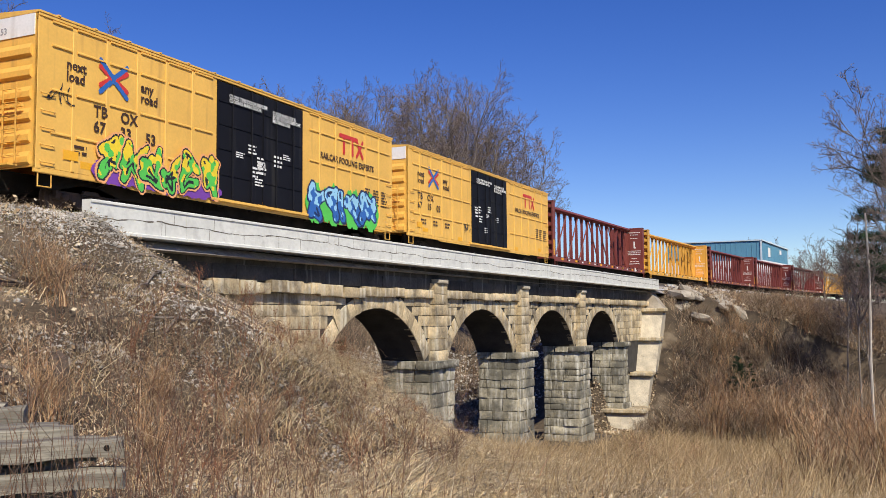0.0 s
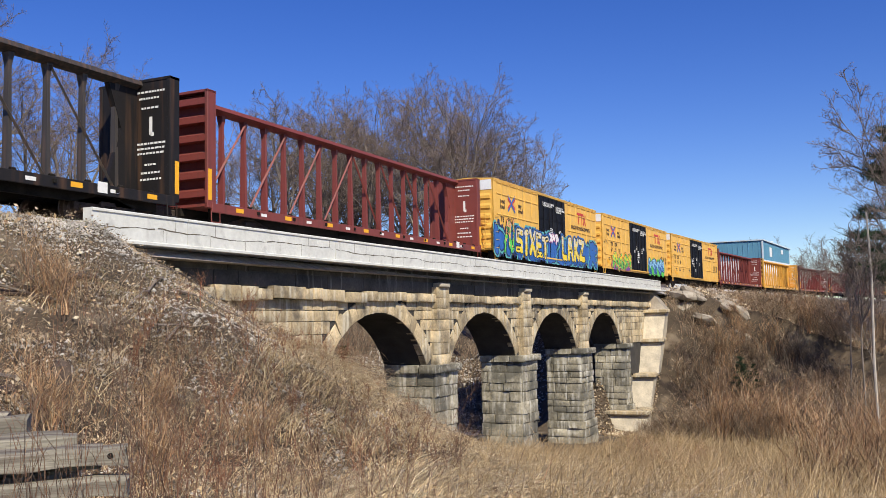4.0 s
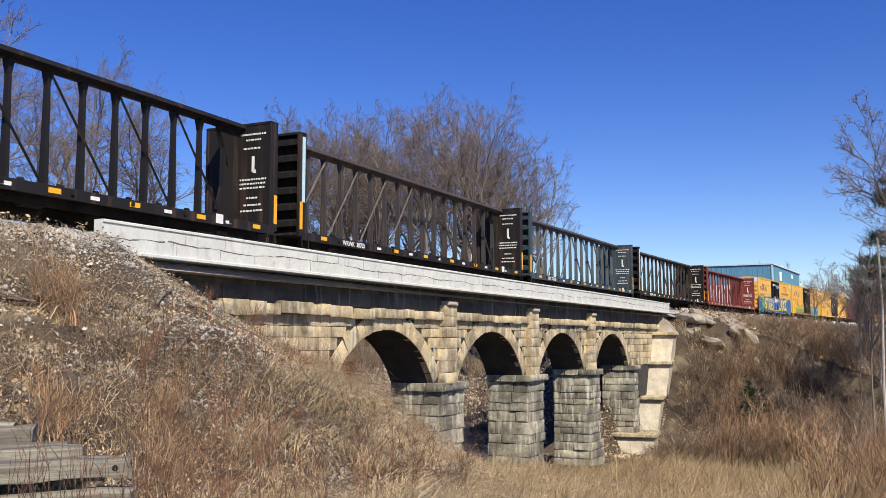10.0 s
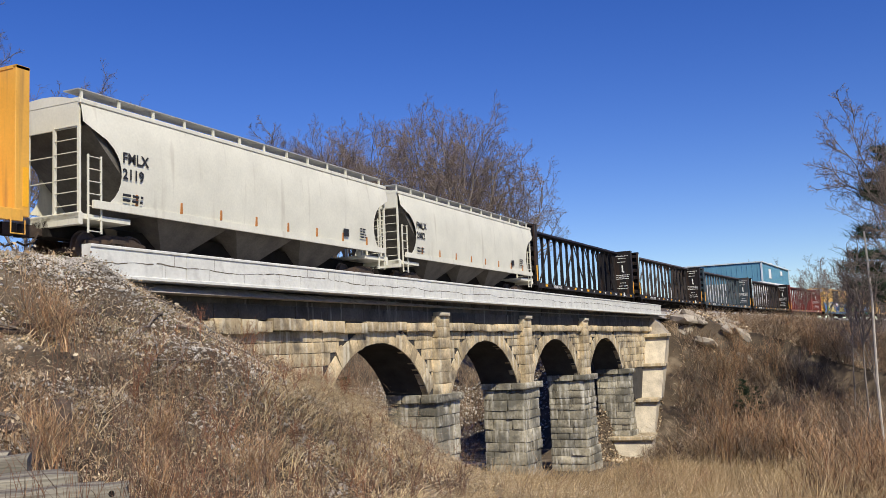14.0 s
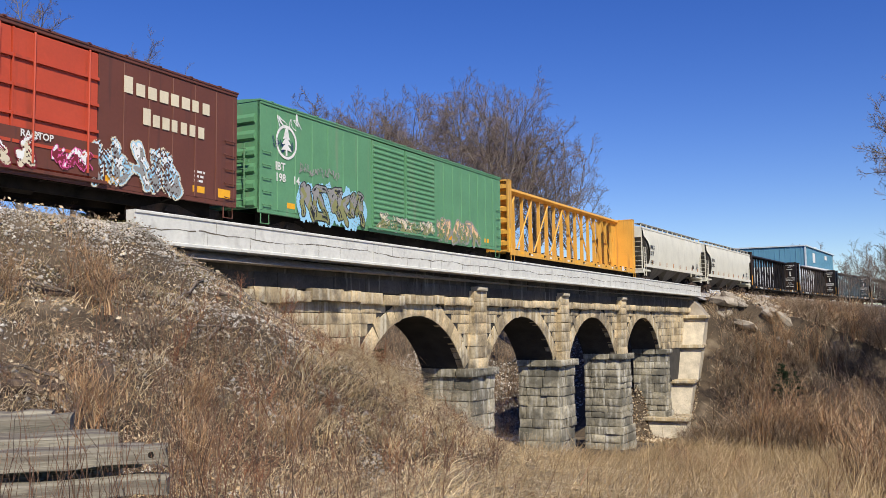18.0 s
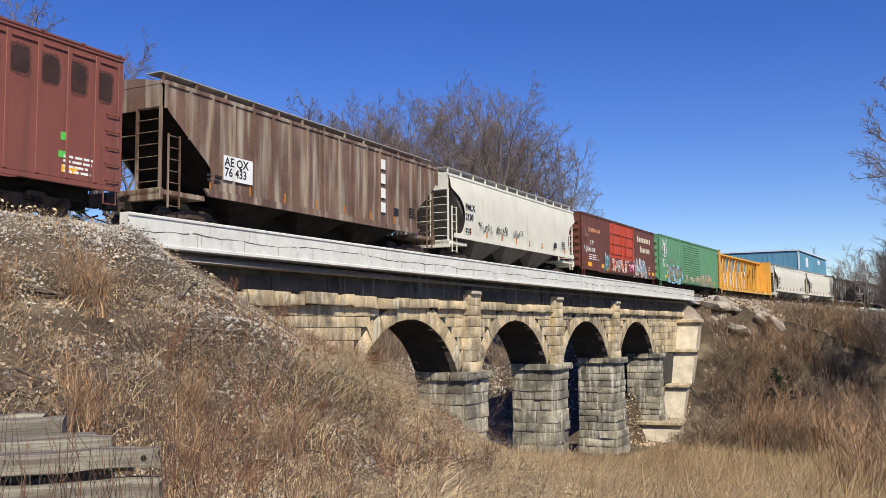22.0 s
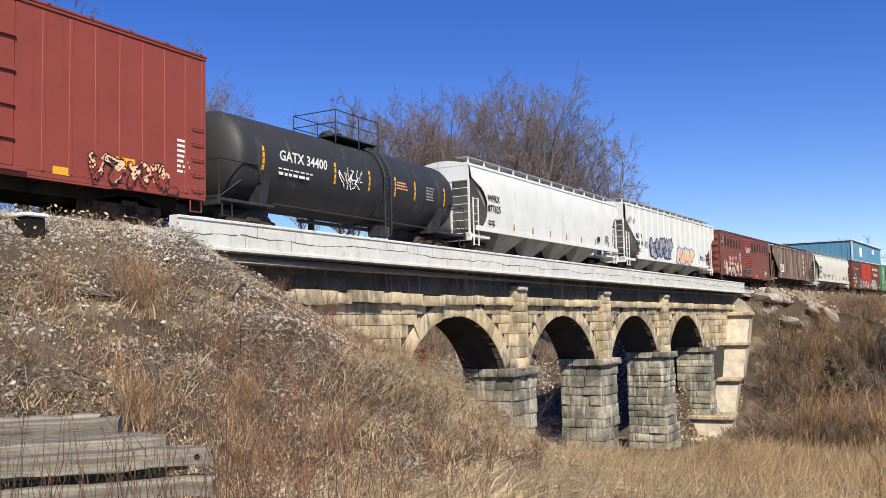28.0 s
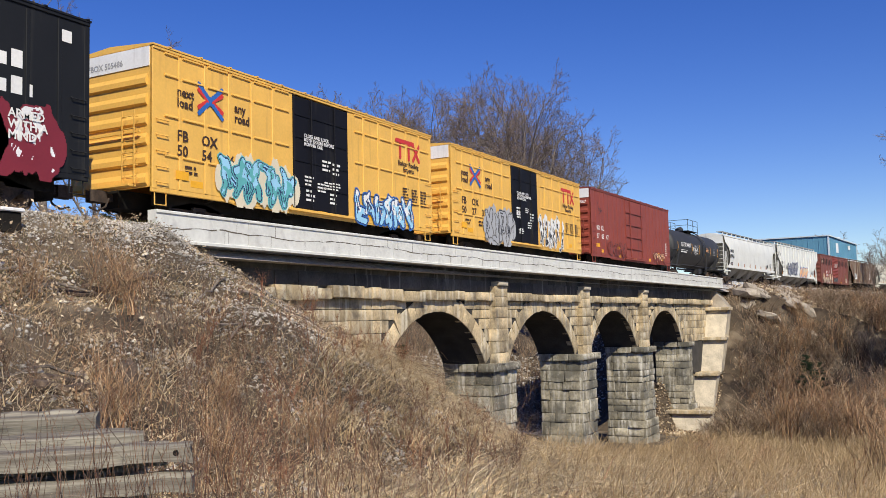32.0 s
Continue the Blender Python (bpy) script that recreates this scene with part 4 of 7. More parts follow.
# ---- shrubs and trees ----
def shrub_mesh(seed, height, stems, mat, fine=5):
    r = np.random.default_rng(seed)
    base = np.concatenate([r.normal(0, height * 0.16, (stems, 2)), np.zeros((stems, 1)) - 0.1], 1)
    v, f, mid = strands(r, base, height * r.uniform(0.55, 1.1, stems), r.normal(0, 0.3, (stems, 2)), r.uniform(0, 0.25, stems), np.full(stems, height * 0.008), 5)
    low = fast_mesh("stem", v, f, mat)
    v, f, m2 = branching(r, mid, stems * fine, height * 0.34, height * 0.0042, 0.6, 0.1, 3, 0.25)
    a = [(v, f)]
    v, f, _ = branching(r, m2, stems * fine * 3, height * 0.16, height * 0.003, 0.7, 0.1, 2, 0.1)
    a.append((v, f))
    v, f = stacked(a)
    return low, fast_mesh("crown", v, f, mat)


def limbs(g, base, heading, length, r0, r1, seg, wander, rise, sides=4):
    """Tapering limbs that wander and bend upwards. Returns corners, faces, centre lines and radii."""
    n = len(base)
    d, p = heading / np.linalg.norm(heading, axis=1)[:, None], base.copy()
    mid, dirs = [p.copy()], []
    for i in range(seg):
        d = d + g.normal(0, wander, (n, 3)) + np.array([0, 0, rise])
        d /= np.linalg.norm(d, axis=1)[:, None]
        dirs.append(d)
        p = p + d * (length / seg)[:, None]
        mid.append(p.copy())
    mid, dirs = np.stack(mid, 1), np.stack(dirs + dirs[-1:], 1)
    ref = np.where(np.abs(dirs[..., 2:]) < 0.9, np.array([0.0, 0, 1]), np.array([1.0, 0, 0]))
    u = np.cross(dirs, ref)
    u /= np.linalg.norm(u, axis=2)[..., None]
    w = np.cross(dirs, u)
    r = r0[:, None] + (r1 - r0)[:, None] * np.linspace(0, 1, seg + 1)[None]
    a = np.arange(sides) * 2 * np.pi / sides
    v = mid[:, :, None] + (u[:, :, None] * np.cos(a)[:, None] + w[:, :, None] * np.sin(a)[:, None]) * r[:, :, None, None]
    i = np.arange(n)[:, None, None] * (seg + 1) * sides
    k = np.arange(seg)[None, :, None] * sides
    j = np.arange(sides)[None, None, :]
    j2 = (j + 1) % sides
    f = np.stack([i + k + j, i + k + j2, i + k + sides + j2, i + k + sides + j], 3).reshape(-1, 4)
    return v.reshape(-1, 3), f, mid, dirs, r


def shoots(g, mid, dirs, r, each, start, angle, length, taper, thin, least):
    """Where the next order of limbs leaves the last: base, heading, length, radii."""
    n, m = mid.shape[0], mid.shape[1] - 1
    pick = np.repeat(np.arange(n), each)
    c = len(pick)
    t = start + (1 - start) * ((np.tile(np.arange(each), n) + g.random(c)) / each)
    k = np.minimum((t * m).astype(int), m - 1)
    fr = (t * m - k)[:, None]
    base = mid[pick, k] * (1 - fr) + mid[pick, k + 1] * fr
    d = dirs[pick, k]
    s = np.cross(d, g.normal(0, 1, (c, 3)))
    s /= np.linalg.norm(s, axis=1)[:, None]
    a = np.radians(g.normal(angle, 9, c))[:, None]
    rad = np.maximum(least, (r[pick, k] * (1 - fr[:, 0]) + r[pick, k + 1] * fr[:, 0]) * thin)
    return base, d * np.cos(a) + s * np.sin(a), length[pick] * g.uniform(0.75, 1.2, c) * (1 - taper * t), rad, np.maximum(least * 0.5, rad * 0.4)


def grow_tree(seed, height, bole, leaders, opening, trunk_r, twigs=3, rise=0.05):
    """A bare tree: a tapered trunk and limbs in one mesh, the fine crown in another."""
    g = np.random.default_rng(seed)
    one = np.ones(1)
    L = height * (bole + 0.34)
    tv, tf, mid, dirs, r = limbs(g, np.array([[0, 0, -0.5]]), np.array([[g.normal(0, 0.06), g.normal(0, 0.06), 1.0]]), L * one, trunk_r * one, trunk_r * 0.4 * one, 9, 0.07, 0.04, 7)
    wood = [(tv, tf)]
    lead = height * (1 - bole) * 0.74
    b, h, l, a, e = shoots(g, mid, dirs, r, leaders, bole / (bole + 0.34), opening, lead * one, 0.0, 0.66, 0.05)
    l *= np.linspace(0.92, 0.75, len(l))
    v, f, mid, dirs, r = limbs(g, b, h, l, a, a * 0.25, 9, 0.13, rise, 5)
    wood.append((v, f))
    b, h, l, a, e = shoots(g, mid, dirs, r, 9, 0.14, 42, l * 0.56, 0.55, 0.62, 0.03)
    v, f, mid, dirs, r = limbs(g, b, h, l, a, e, 6, 0.17, 0.06, 4)
    wood.append((v, f))
    fine = []
    for each, start, angle, ratio, least, seg in ((6, 0.15, 44, 0.5, 0.017, 4), (5, 0.15, 44, 0.5, 0.0095, 3), (twigs, 0.2, 40, 0.5, 0.007, 2)):
        b, h, l, a, e = shoots(g, mid, dirs, r, each, start, angle, l * ratio, 0.35, 0.55, least)
        v, f, mid, dirs, r = limbs(g, b, h, l, a, e, seg, 0.2, 0.05, 3)
        fine.append((v, f))
    wv, wf = stacked(wood)
    cv, cf = stacked(fine)
    return fast_mesh("trunk", wv, wf, M_bark), fast_mesh("crown", cv, cf, M_twigs), float(cv[:, 2].max())


KINDS = [grow_tree(41, 20, 0.24, 7, 32, 0.3, 5, 0.07), grow_tree(42, 21, 0.28, 7, 28, 0.28, 5, 0.07), grow_tree(45, 19, 0.2, 8, 36, 0.3, 5, 0.07), grow_tree(52, 20, 0.3, 7, 22, 0.2, 5, 0.09), grow_tree(61, 22, 0.5, 11, 34, 0.2, 6, 0.07), grow_tree(66, 13, 0.45, 4, 16, 0.085, 1, 0.08)]


def bare_tree(k, x, y, tall, turn, label="bare grey-brown deciduous tree with fine twigs", z=None, lean=0.0):
    size = tall / KINDS[k][2]
    t = thing("bare_tree", label, "tree", "bare trees", at=pose(x, y, ground_z(x, y) if z is None else z, lean, 0, turn) @ Matrix.Scale(size, 4))
    part("trunk", KINDS[k][0], None, t)
    part("crown", KINDS[k][1], None, t)
    return t


# row of trees behind the line: bearing, distance, size
rnd = random.Random(77)
for i, (deg, dist, top) in enumerate(((35.6, 98, 13.6), (34.0, 95, 14.3), (32.4, 102, 14.0), (31.0, 97, 14.4), (29.4, 94, 14.5), (27.8, 95, 14.8), (33.2, 108, 13.4), (31.7, 106, 13.8), (30.4, 109, 13.8), (28.7, 107, 14.2), (34.9, 110, 13.2), (26.9, 104, 14.4), (23.4, 104, 14.6), (26.0, 86, 15.2), (24.2, 90, 15.0), (22.6, 84, 15.4), (21.2, 90, 14.6), (20.0, 86, 12.6), (19.2, 92, 11.0), (38.0, 85, 11.5), (43.5, 72, 16.0), (46.0, 68, 17.0), (48.8, 62, 16.0), (51.5, 58, 19.2), (25.2, 112, 12.0), (30.2, 112, 11.5), (21.8, 108, 11.0))):
    a = math.radians(deg)
    bare_tree((i * 7 + i // 3) % 4, dist * math.cos(a), dist * math.sin(a), dist * math.tan(math.radians(top)) - 1.6, rnd.uniform(0, 360), z=3.2)
# trees at the far right and along the skyline
bare_tree(4, 62.0, -3.4, 23.5, 40, "tall bare tree with a spreading crown")
bare_tree(4, 70.0, -3.6, 24.0, 200, "tall bare tree with a spreading crown")
bare_tree(5, 61.9, 1.0, 14.5, 10, "thin dark sapling with few branches")
bare_tree(5, 75.0, 1.75, 13.5, 130, "thin dark sapling with few branches")
bare_tree(5, 66.0, -0.1, 11.0, 250, "thin dark sapling with few branches")
for i, (deg, dist) in enumerate(((2.4, 130), (1.3, 125), (0.3, 118), (-0.8, 122), (-1.9, 115), (-3.2, 112), (3.4, 150), (0.8, 150), (-0.3, 155), (-1.4, 145))):
    a = math.radians(deg)
    bare_tree((i + 1) % 4, dist * math.cos(a), dist * math.sin(a), rnd.uniform(8.5, 12), 53 * i, "bare grey-brown tree in the wood beyond the bank", z=0.0)
for i, (deg, dist, tall) in enumerate(((2.6, 255, 19), (1.0, 240, 15), (-0.5, 230, 17), (-2.0, 220, 19), (5.9, 290, 22), (7.2, 300, 19), (3.8, 300, 13), (0.2, 180, 12), (-1.4, 170, 13), (8.6, 310, 17), (9.6, 320, 14), (4.5, 320, 12), (1.8, 200, 10), (3.2, 210, 9))):
    a = math.radians(deg)
    bare_tree(i % 4, dist * math.cos(a), dist * math.sin(a), tall, 37 * i, "distant bare tree on the skyline", z=2.0)


# pines
def pine_meshes(seed, height):
    g = np.random.default_rng(seed)
    wood = Geo().tube([(0, 0, -0.3), (0.1, 0, height * 0.5), (0, 0.1, height)], height * 0.014, 7, 0.02)
    n = 46
    z = np.sort(g.uniform(0.3, 0.98, n)) * height
    a = g.uniform(0, 6.28, n)
    L = (height - z) * 0.3 + 0.5
    sets = []
    for i in range(n):
        d = np.array([math.cos(a[i]), math.sin(a[i]), 0.12])
        wood.tube([(0, 0, z[i]), tuple(np.array([0, 0, z[i]]) + d * L[i])], 0.05, 4, 0.015)
        k = 130
        t = g.uniform(0.25, 1.0, (k, 1))
        base = np.array([0, 0, z[i]]) + d * L[i] * t + g.normal(0, 0.1 * L[i], (k, 3)) * np.array([1, 1, 0.35])
        v, f, _ = strands(g, base, g.uniform(0.25, 0.55, k), g.normal(0, 1.1, (k, 2)), np.zeros(k), np.full(k, 0.03), 1)
        sets.append((v, f))
    v, f = stacked(sets)
    return wood.mesh("trunk", M_bark), fast_mesh("crown", v, f, M_needle)


PINE = [pine_meshes(3, 14), pine_meshes(8, 15)]


def pine(k, x, y, size, z=None):
    t = thing("pine_tree", "dark green pine tree with open branches", "pine tree", "pines", at=pose(x, y, ground_z(x, y) if z is None else z, 0, 0, 50 * k + x * 9) @ Matrix.Scale(size, 4))
    part("trunk", PINE[k][0], None, t)
    part("crown", PINE[k][1], None, t)


for k, x, y, s in ((0, 73.2, 9.3, 0.3), (1, 74.4, 8.5, 0.2), (0, 80, -1.8, 1.3), (1, 90, -4.5, 1.1), (0, 150, -1.0, 0.7), (1, 165, -3.5, 0.8), (0, 210, 4.5, 0.7), (1, 220, 2.0, 0.75), (0, 232, -1.0, 0.8), (1, 42, 47, 0.55), (0, 38, 52, 0.7), (1, 48, 49, 0.5), (0, 47, 31.0, 0.34), (1, 44, 30.0, 0.3), (0, 51.5, 31, 0.3)):
    pine(k, x, y, s, 1.0 if x > 100 or y > 40 else None)

# thin pale dead trunk leaning by the line
g = Geo().tube([(0, 0, -0.3), (0.12, 0.04, 5), (0.05, -0.08, 10), (-0.1, 0.02, 13.8)], 0.1, 7, 0.05)
dead = thing("dead_trunk", "thin pale dead tree trunk without branches", "tree", at=pose(60.0, 0.06, ground_z(60, 0.06)))
part("trunk", g, M_birch, dead, smooth=True)

# shrubs: bank, far bank, under the arches
SHRUBS = [shrub_mesh(i, 2.0, 26, M_brush) for i in range(4)] + [shrub_mesh(10 + i, 2.0, 30, M_cane, 4) for i in range(3)]


def shrub(k, x, y, size, label):
    if x > 55 and y < 15:
        size = min(size, max(0.25, (EYE[2] + 0.02 * math.hypot(x, y) - ground_z(x, y)) / 2.3))
    t = thing("shrub", label, "shrub", "leafless shrubs", at=pose(x, y, ground_z(x, y), 0, 0, (x * 77 + y * 31) % 360) @ Matrix.Scale(size, 4))
    part("stem", SHRUBS[k][0], None, t)
    part("crown", SHRUBS[k][1], None, t)


rnd = random.Random(12)
n = 0
while n < 130:
    x, y = rnd.uniform(66, 120), rnd.uniform(-5, 12)
    if not seen(x, y, 6) or y > line_y(x) - 8.0 or (x < 80 and y > 12.5):
        continue
    red = n % 5 < 2
    shrub(4 + rnd.randrange(3) if red else rnd.randrange(4), x, y, rnd.uniform(0.6, 1.35), "reddish-brown leafless shrub on the far bank" if red else "grey-brown leafless shrub on the far bank")
    n += 1
n = 0
while n < 12:
    x, y = rnd.uniform(8, 40), rnd.uniform(3, 14.5)
    if not seen(x, y, 0) or math.hypot(x, y) < 9 or ground_z(x, y) > 2.4 or y < 2.5 + 0.1 * x or room(np.array([x]), np.array([y]), np.array([[0, 0, ground_z(x, y)]]))[0] < 1.5:
        continue
    tall = room(np.array([x]), np.array([y]), np.array([[0, 0, ground_z(x, y)]]))[0]
    shrub(4 + rnd.randrange(3), x, y, min(rnd.uniform(0.35, 0.75), tall / 2.3), "reddish-brown leafless shrub on the near bank")
    n += 1
for i in range(18):
    x = rnd.uniform(20, 42)
    y = x * math.tan(math.radians(rnd.uniform(-5, 3.5)))
    tall = room(np.array([x]), np.array([y]), np.array([[0, 0, ground_z(x, y)]]))[0]
    shrub(4 + i % 3, x, y, min(rnd.uniform(0.7, 1.3), tall / 2.3), "reddish-brown leafless shrub in the straw")
for i in range(34):
    x = rnd.uniform(58, 84)
    y = x * math.tan(math.radians(rnd.uniform(-1.5, 9.5)))
    if y > line_y(x) - 8:
        continue
    red = i % 3 != 0
    shrub(4 + rnd.randrange(3) if red else rnd.randrange(4), x, y, rnd.uniform(1.3, 2.3), "tall reddish-brown leafless shrub on the far bank" if red else "tall grey-brown leafless shrub on the far bank")
for x, y, s in ((33, 25.5, 1.3), (36, 27, 1.6), (39, 26, 1.2), (30, 27, 1.5), (42, 31, 1.6), (35, 31, 1.8), (46, 28, 1.0), (52, 30, 1.4), (64.5, 14.0, 0.5), (62.5, 18.5, 0.9), (70, 12.3, 0.6)):
    shrub(rnd.randrange(4), x, y, s, "grey-brown leafless shrub below the bridge")

for i in range(22):
    x, y = rnd.uniform(-2, 22), rnd.uniform(24.2, 28.0)
    shrub(rnd.randrange(4), x, y, rnd.uniform(0.9, 1.5), "grey-brown leafless shrub beyond the track")

# rocks on the far bank
def rock_mesh(seed):
    r = random.Random(seed)
    bm = bmesh.new()
    bmesh.ops.create_icosphere(bm, subdivisions=2, radius=1.0)
    for v in bm.verts:
        v.co *= 1 + 0.45 * noise.noise(v.co * 1.3 + Vector((seed * 3.1, 0, 0)))
        v.co.x = max(-0.72, min(0.72, v.co.x))
        v.co.y = max(-0.78, min(0.66, v.co.y))
    me = bpy.data.meshes.new("rock")
    bm.to_mesh(me)
    bm.free()
    me.materials.append(M_rock)
    return me


ROCKS = [rock_mesh(i) for i in range(5)]
rnd = random.Random(31)
for i in range(84):
    big = i < 56
    x = rnd.uniform(79.0, 92) if big else rnd.uniform(78, 118)
    d = rnd.uniform(3.9, 10.5) if big else rnd.uniform(3.6, 11)
    y = line_y(x) - d
    s = rnd.uniform(0.45, 1.3) if big else rnd.uniform(0.2, 0.5)
    tagged(new("rock", ROCKS[i % 5]), "pale weathered rock slab on the far bank" if big else "small pale rock on the far bank", "rock", "rocks of the bank").matrix_basis = pose(x, y, ground_z(x, y) - s * 0.26, rnd.uniform(10, 40), rnd.uniform(-25, 15), rnd.uniform(-50, 30)) @ Matrix.Diagonal((s * rnd.uniform(1.2, 2.1), s * 1.15, s * 0.34, 1))

# fallen branches on the near bank
rnd = random.Random(64)
for i in range(9):
    x, y = rnd.uniform(9, 18), rnd.uniform(11.5, 15.5)
    a, L = rnd.uniform(-0.5, 0.5) + (0 if i % 2 else math.pi), rnd.uniform(1.2, 3.2)
    pts = []
    for k in range(6):
        px, py = x + math.cos(a) * L * k / 5, y + math.sin(a) * L * k / 5 + rnd.uniform(-0.06, 0.06)
        pts.append((px, py, ground_z(px, py) + 0.06 + 0.1 * math.sin(k * 0.6)))
    tagged(part("fallen_branch", Geo().tube(pts, 0.035, 5, 0.012), M_bark, None), "dark fallen branch lying on the bank", "branch", "fallen branches")
# rotten stump and old logs on the near bank
rnd = random.Random(71)
z = ground_z(10.1, 10.9)
rings = [[(10.1 + (0.17 + rnd.uniform(-0.03, 0.03)) * k * math.cos(a), 10.9 + (0.17 + rnd.uniform(-0.03, 0.03)) * k * math.sin(a), z + h + (rnd.uniform(-0.08, 0.12) if h > 0.5 else 0)) for a in np.linspace(0, 5.7, 10)] for h, k in ((-0.2, 1.35), (0.15, 1.05), (0.4, 0.95), (0.62, 0.9))]
tagged(part("tree_stump", Geo().loft(rings), M_rot, None), "dark rotten tree stump on the bank", "stump")
for x0, y0, x1, y1, r in ((8.6, 11.2, 10.0, 11.0, 0.1), (9.0, 11.5, 10.4, 11.5, 0.08), (11.1, 14.5, 12.6, 14.1, 0.07), (12.4, 14.6, 13.9, 14.5, 0.09), (13.4, 15.0, 14.7, 14.9, 0.1)):
    pts = [(x0 + (x1 - x0) * k / 5, y0 + (y1 - y0) * k / 5 + rnd.uniform(-0.03, 0.03), ground_z(x0 + (x1 - x0) * k / 5, y0 + (y1 - y0) * k / 5) + r * 0.7) for k in range(6)]
    tagged(part("log", Geo().tube(pts, r, 8, r * 0.75), M_rot, None), "dark rotting log lying on the bank", "log", "rotting logs")
# small white-topped trackside box
box = thing("trackside_box", "small dark trackside box with a white lid", "signal box", at=pose(11.9, 16.2, 3.48))
part("case", Geo().box(-0.22, 0.22, -0.2, 0.2, 0.0, 0.42, 0.02), M_under, box)
part("lid", Geo().box(-0.27, 0.27, -0.25, 0.25, 0.42, 0.5, 0.02), M_white, box)

# ---- train: parts shared by the cars ----
TEXTS = {}


def letters(body, size, mat, parent, x, y, z, name="lettering", face=(90, 0, 0), squeeze=1.0, align="LEFT", label=""):
    """Raised paint lettering in the built-in font, standing upright at x, y, z."""
    key = (body, size, mat.name, align)
    if key not in TEXTS:
        cu = bpy.data.curves.new("words", "FONT")
        cu.body, cu.size, cu.resolution_u, cu.align_x, cu.extrude, cu.space_line = body, size, 2, align, 0.0015, 0.85
        cu.offset = size * 0.022
        tmp = bpy.data.objects.new("words", cu)
        scene.collection.objects.link(tmp)
        me = bpy.data.meshes.new_from_object(tmp.evaluated_get(bpy.context.evaluated_depsgraph_get()))
        bpy.data.objects.remove(tmp)
        bpy.data.curves.remove(cu)
        me.name = "lettering"
        me.materials.clear()
        me.materials.append(mat)
        TEXTS[key] = me
    return part(name, TEXTS[key], None, parent, label, at=pose(x, y, z, *face) @ Matrix.Diagonal((squeeze, 1, 1, 1)))


def bars(x0, z0, w, h, rows, y, rnd, mat, parent, name="small_print", gap=0.5):
    """Lines of small print that cannot be read, as plain bars."""
    g = Geo()
    step = h / rows
    for r in range(rows):
        x, end = x0, x0 + w * rnd.uniform(0.7, 1.0)
        while x < end:
            k = min(end - x, rnd.uniform(0.12, 0.34))
            z = z0 + h - (r + 1) * step
            g.box(x, x + k, y - 0.003, y, z, z + step * gap)
            x += k + step * 0.45
    return part(name, g, mat, parent)


M_truck = material("rusty truck casting", (0.06, 0.045, 0.036), 0.8, vary=0.4, scale=3, fine=20, bump=0.3, dirt=(0.13, 0.08, 0.05), dirt_at=0.6, dirt_scale=2, spec=0.2)
M_wheel = material("wheel steel", (0.11, 0.075, 0.055), 0.55, metal=0.4, vary=0.3, scale=4, fine=25, bump=0.1)
M_amber = paint("amber reflector", (0.85, 0.42, 0.02), dirt_at=0.8)
M_reflector = paint("dull orange reflector", (0.42, 0.17, 0.04), dirt=(0.2, 0.1, 0.05))
M_ink = paint("black lettering", (0.02, 0.018, 0.016), dirt=None)
M_chalk = paint("white lettering", (0.78, 0.77, 0.73), dirt=None)
MESH = {}


def shared(key, make, mat, smooth=False):
    k = (key, mat.name)
    if k not in MESH:
        MESH[k] = make().mesh(key, mat, smooth)
    return MESH[k]


def side_frame_geo():
    g = Geo()
    out = [(-1.15, 0.42), (-1.12, 0.62), (-0.72, 0.72), (-0.35, 0.82), (0.35, 0.82), (0.72, 0.72), (1.12, 0.62), (1.15, 0.42), (0.98, 0.36), (0.72, 0.46), (0.36, 0.2), (-0.36, 0.2), (-0.72, 0.46), (-0.98, 0.36)]
    g.prism(out, "y", -0.07, 0.07)
    for x in (-0.87, 0.87):
        g.lathe([(-0.17, 0.06), (-0.15, 0.11), (0.05, 0.13)], 10, "y", (x, 0, 0.46))
    for x in (-0.2, 0.0, 0.2):
        for z in np.arange(0.27, 0.6, 0.066):
            g.lathe([(z, 0.085), (z + 0.03, 0.085)], 8, "z", (x, -0.09, 0))
    g.prism([(-0.3, 0.58), (0.3, 0.58), (0.24, 0.7), (-0.24, 0.7)], "y", -0.16, -0.05)
    return g


def wheel_geo():
    return Geo().lathe([(-0.07, 0.1), (-0.07, 0.2), (-0.02, 0.24), (-0.02, 0.36), (-0.065, 0.39), (-0.065, 0.425), (0.06, 0.44), (0.065, 0.475), (0.09, 0.475), (0.09, 0.36), (0.03, 0.34), (0.03, 0.2), (0.08, 0.12)], 28, "y")


def trucks(car, places):
    for x in places:
        tr = part("truck", shared("truck_bolster", lambda: Geo().box(-0.2, 0.2, -0.95, 0.95, 0.5, 0.78, 0.04).box(-0.95, -0.8, -0.9, 0.9, 0.38, 0.5).box(0.8, 0.95, -0.9, 0.9, 0.38, 0.5), M_truck), None, car, at=pose(x, 0, 0))
        for y in (-0.99, 0.99):
            part("side_frame", shared("side_frame", side_frame_geo, M_truck), None, tr, at=pose(0, y, 0, 0, 0, 0 if y < 0 else 180))
        for wx in (-0.87, 0.87):
            for y in (-0.76, 0.76):
                part("wheel", shared("wheel", wheel_geo, M_wheel, True), None, tr, at=pose(wx, y, 0.46, 0, 0, 0 if y < 0 else 180))


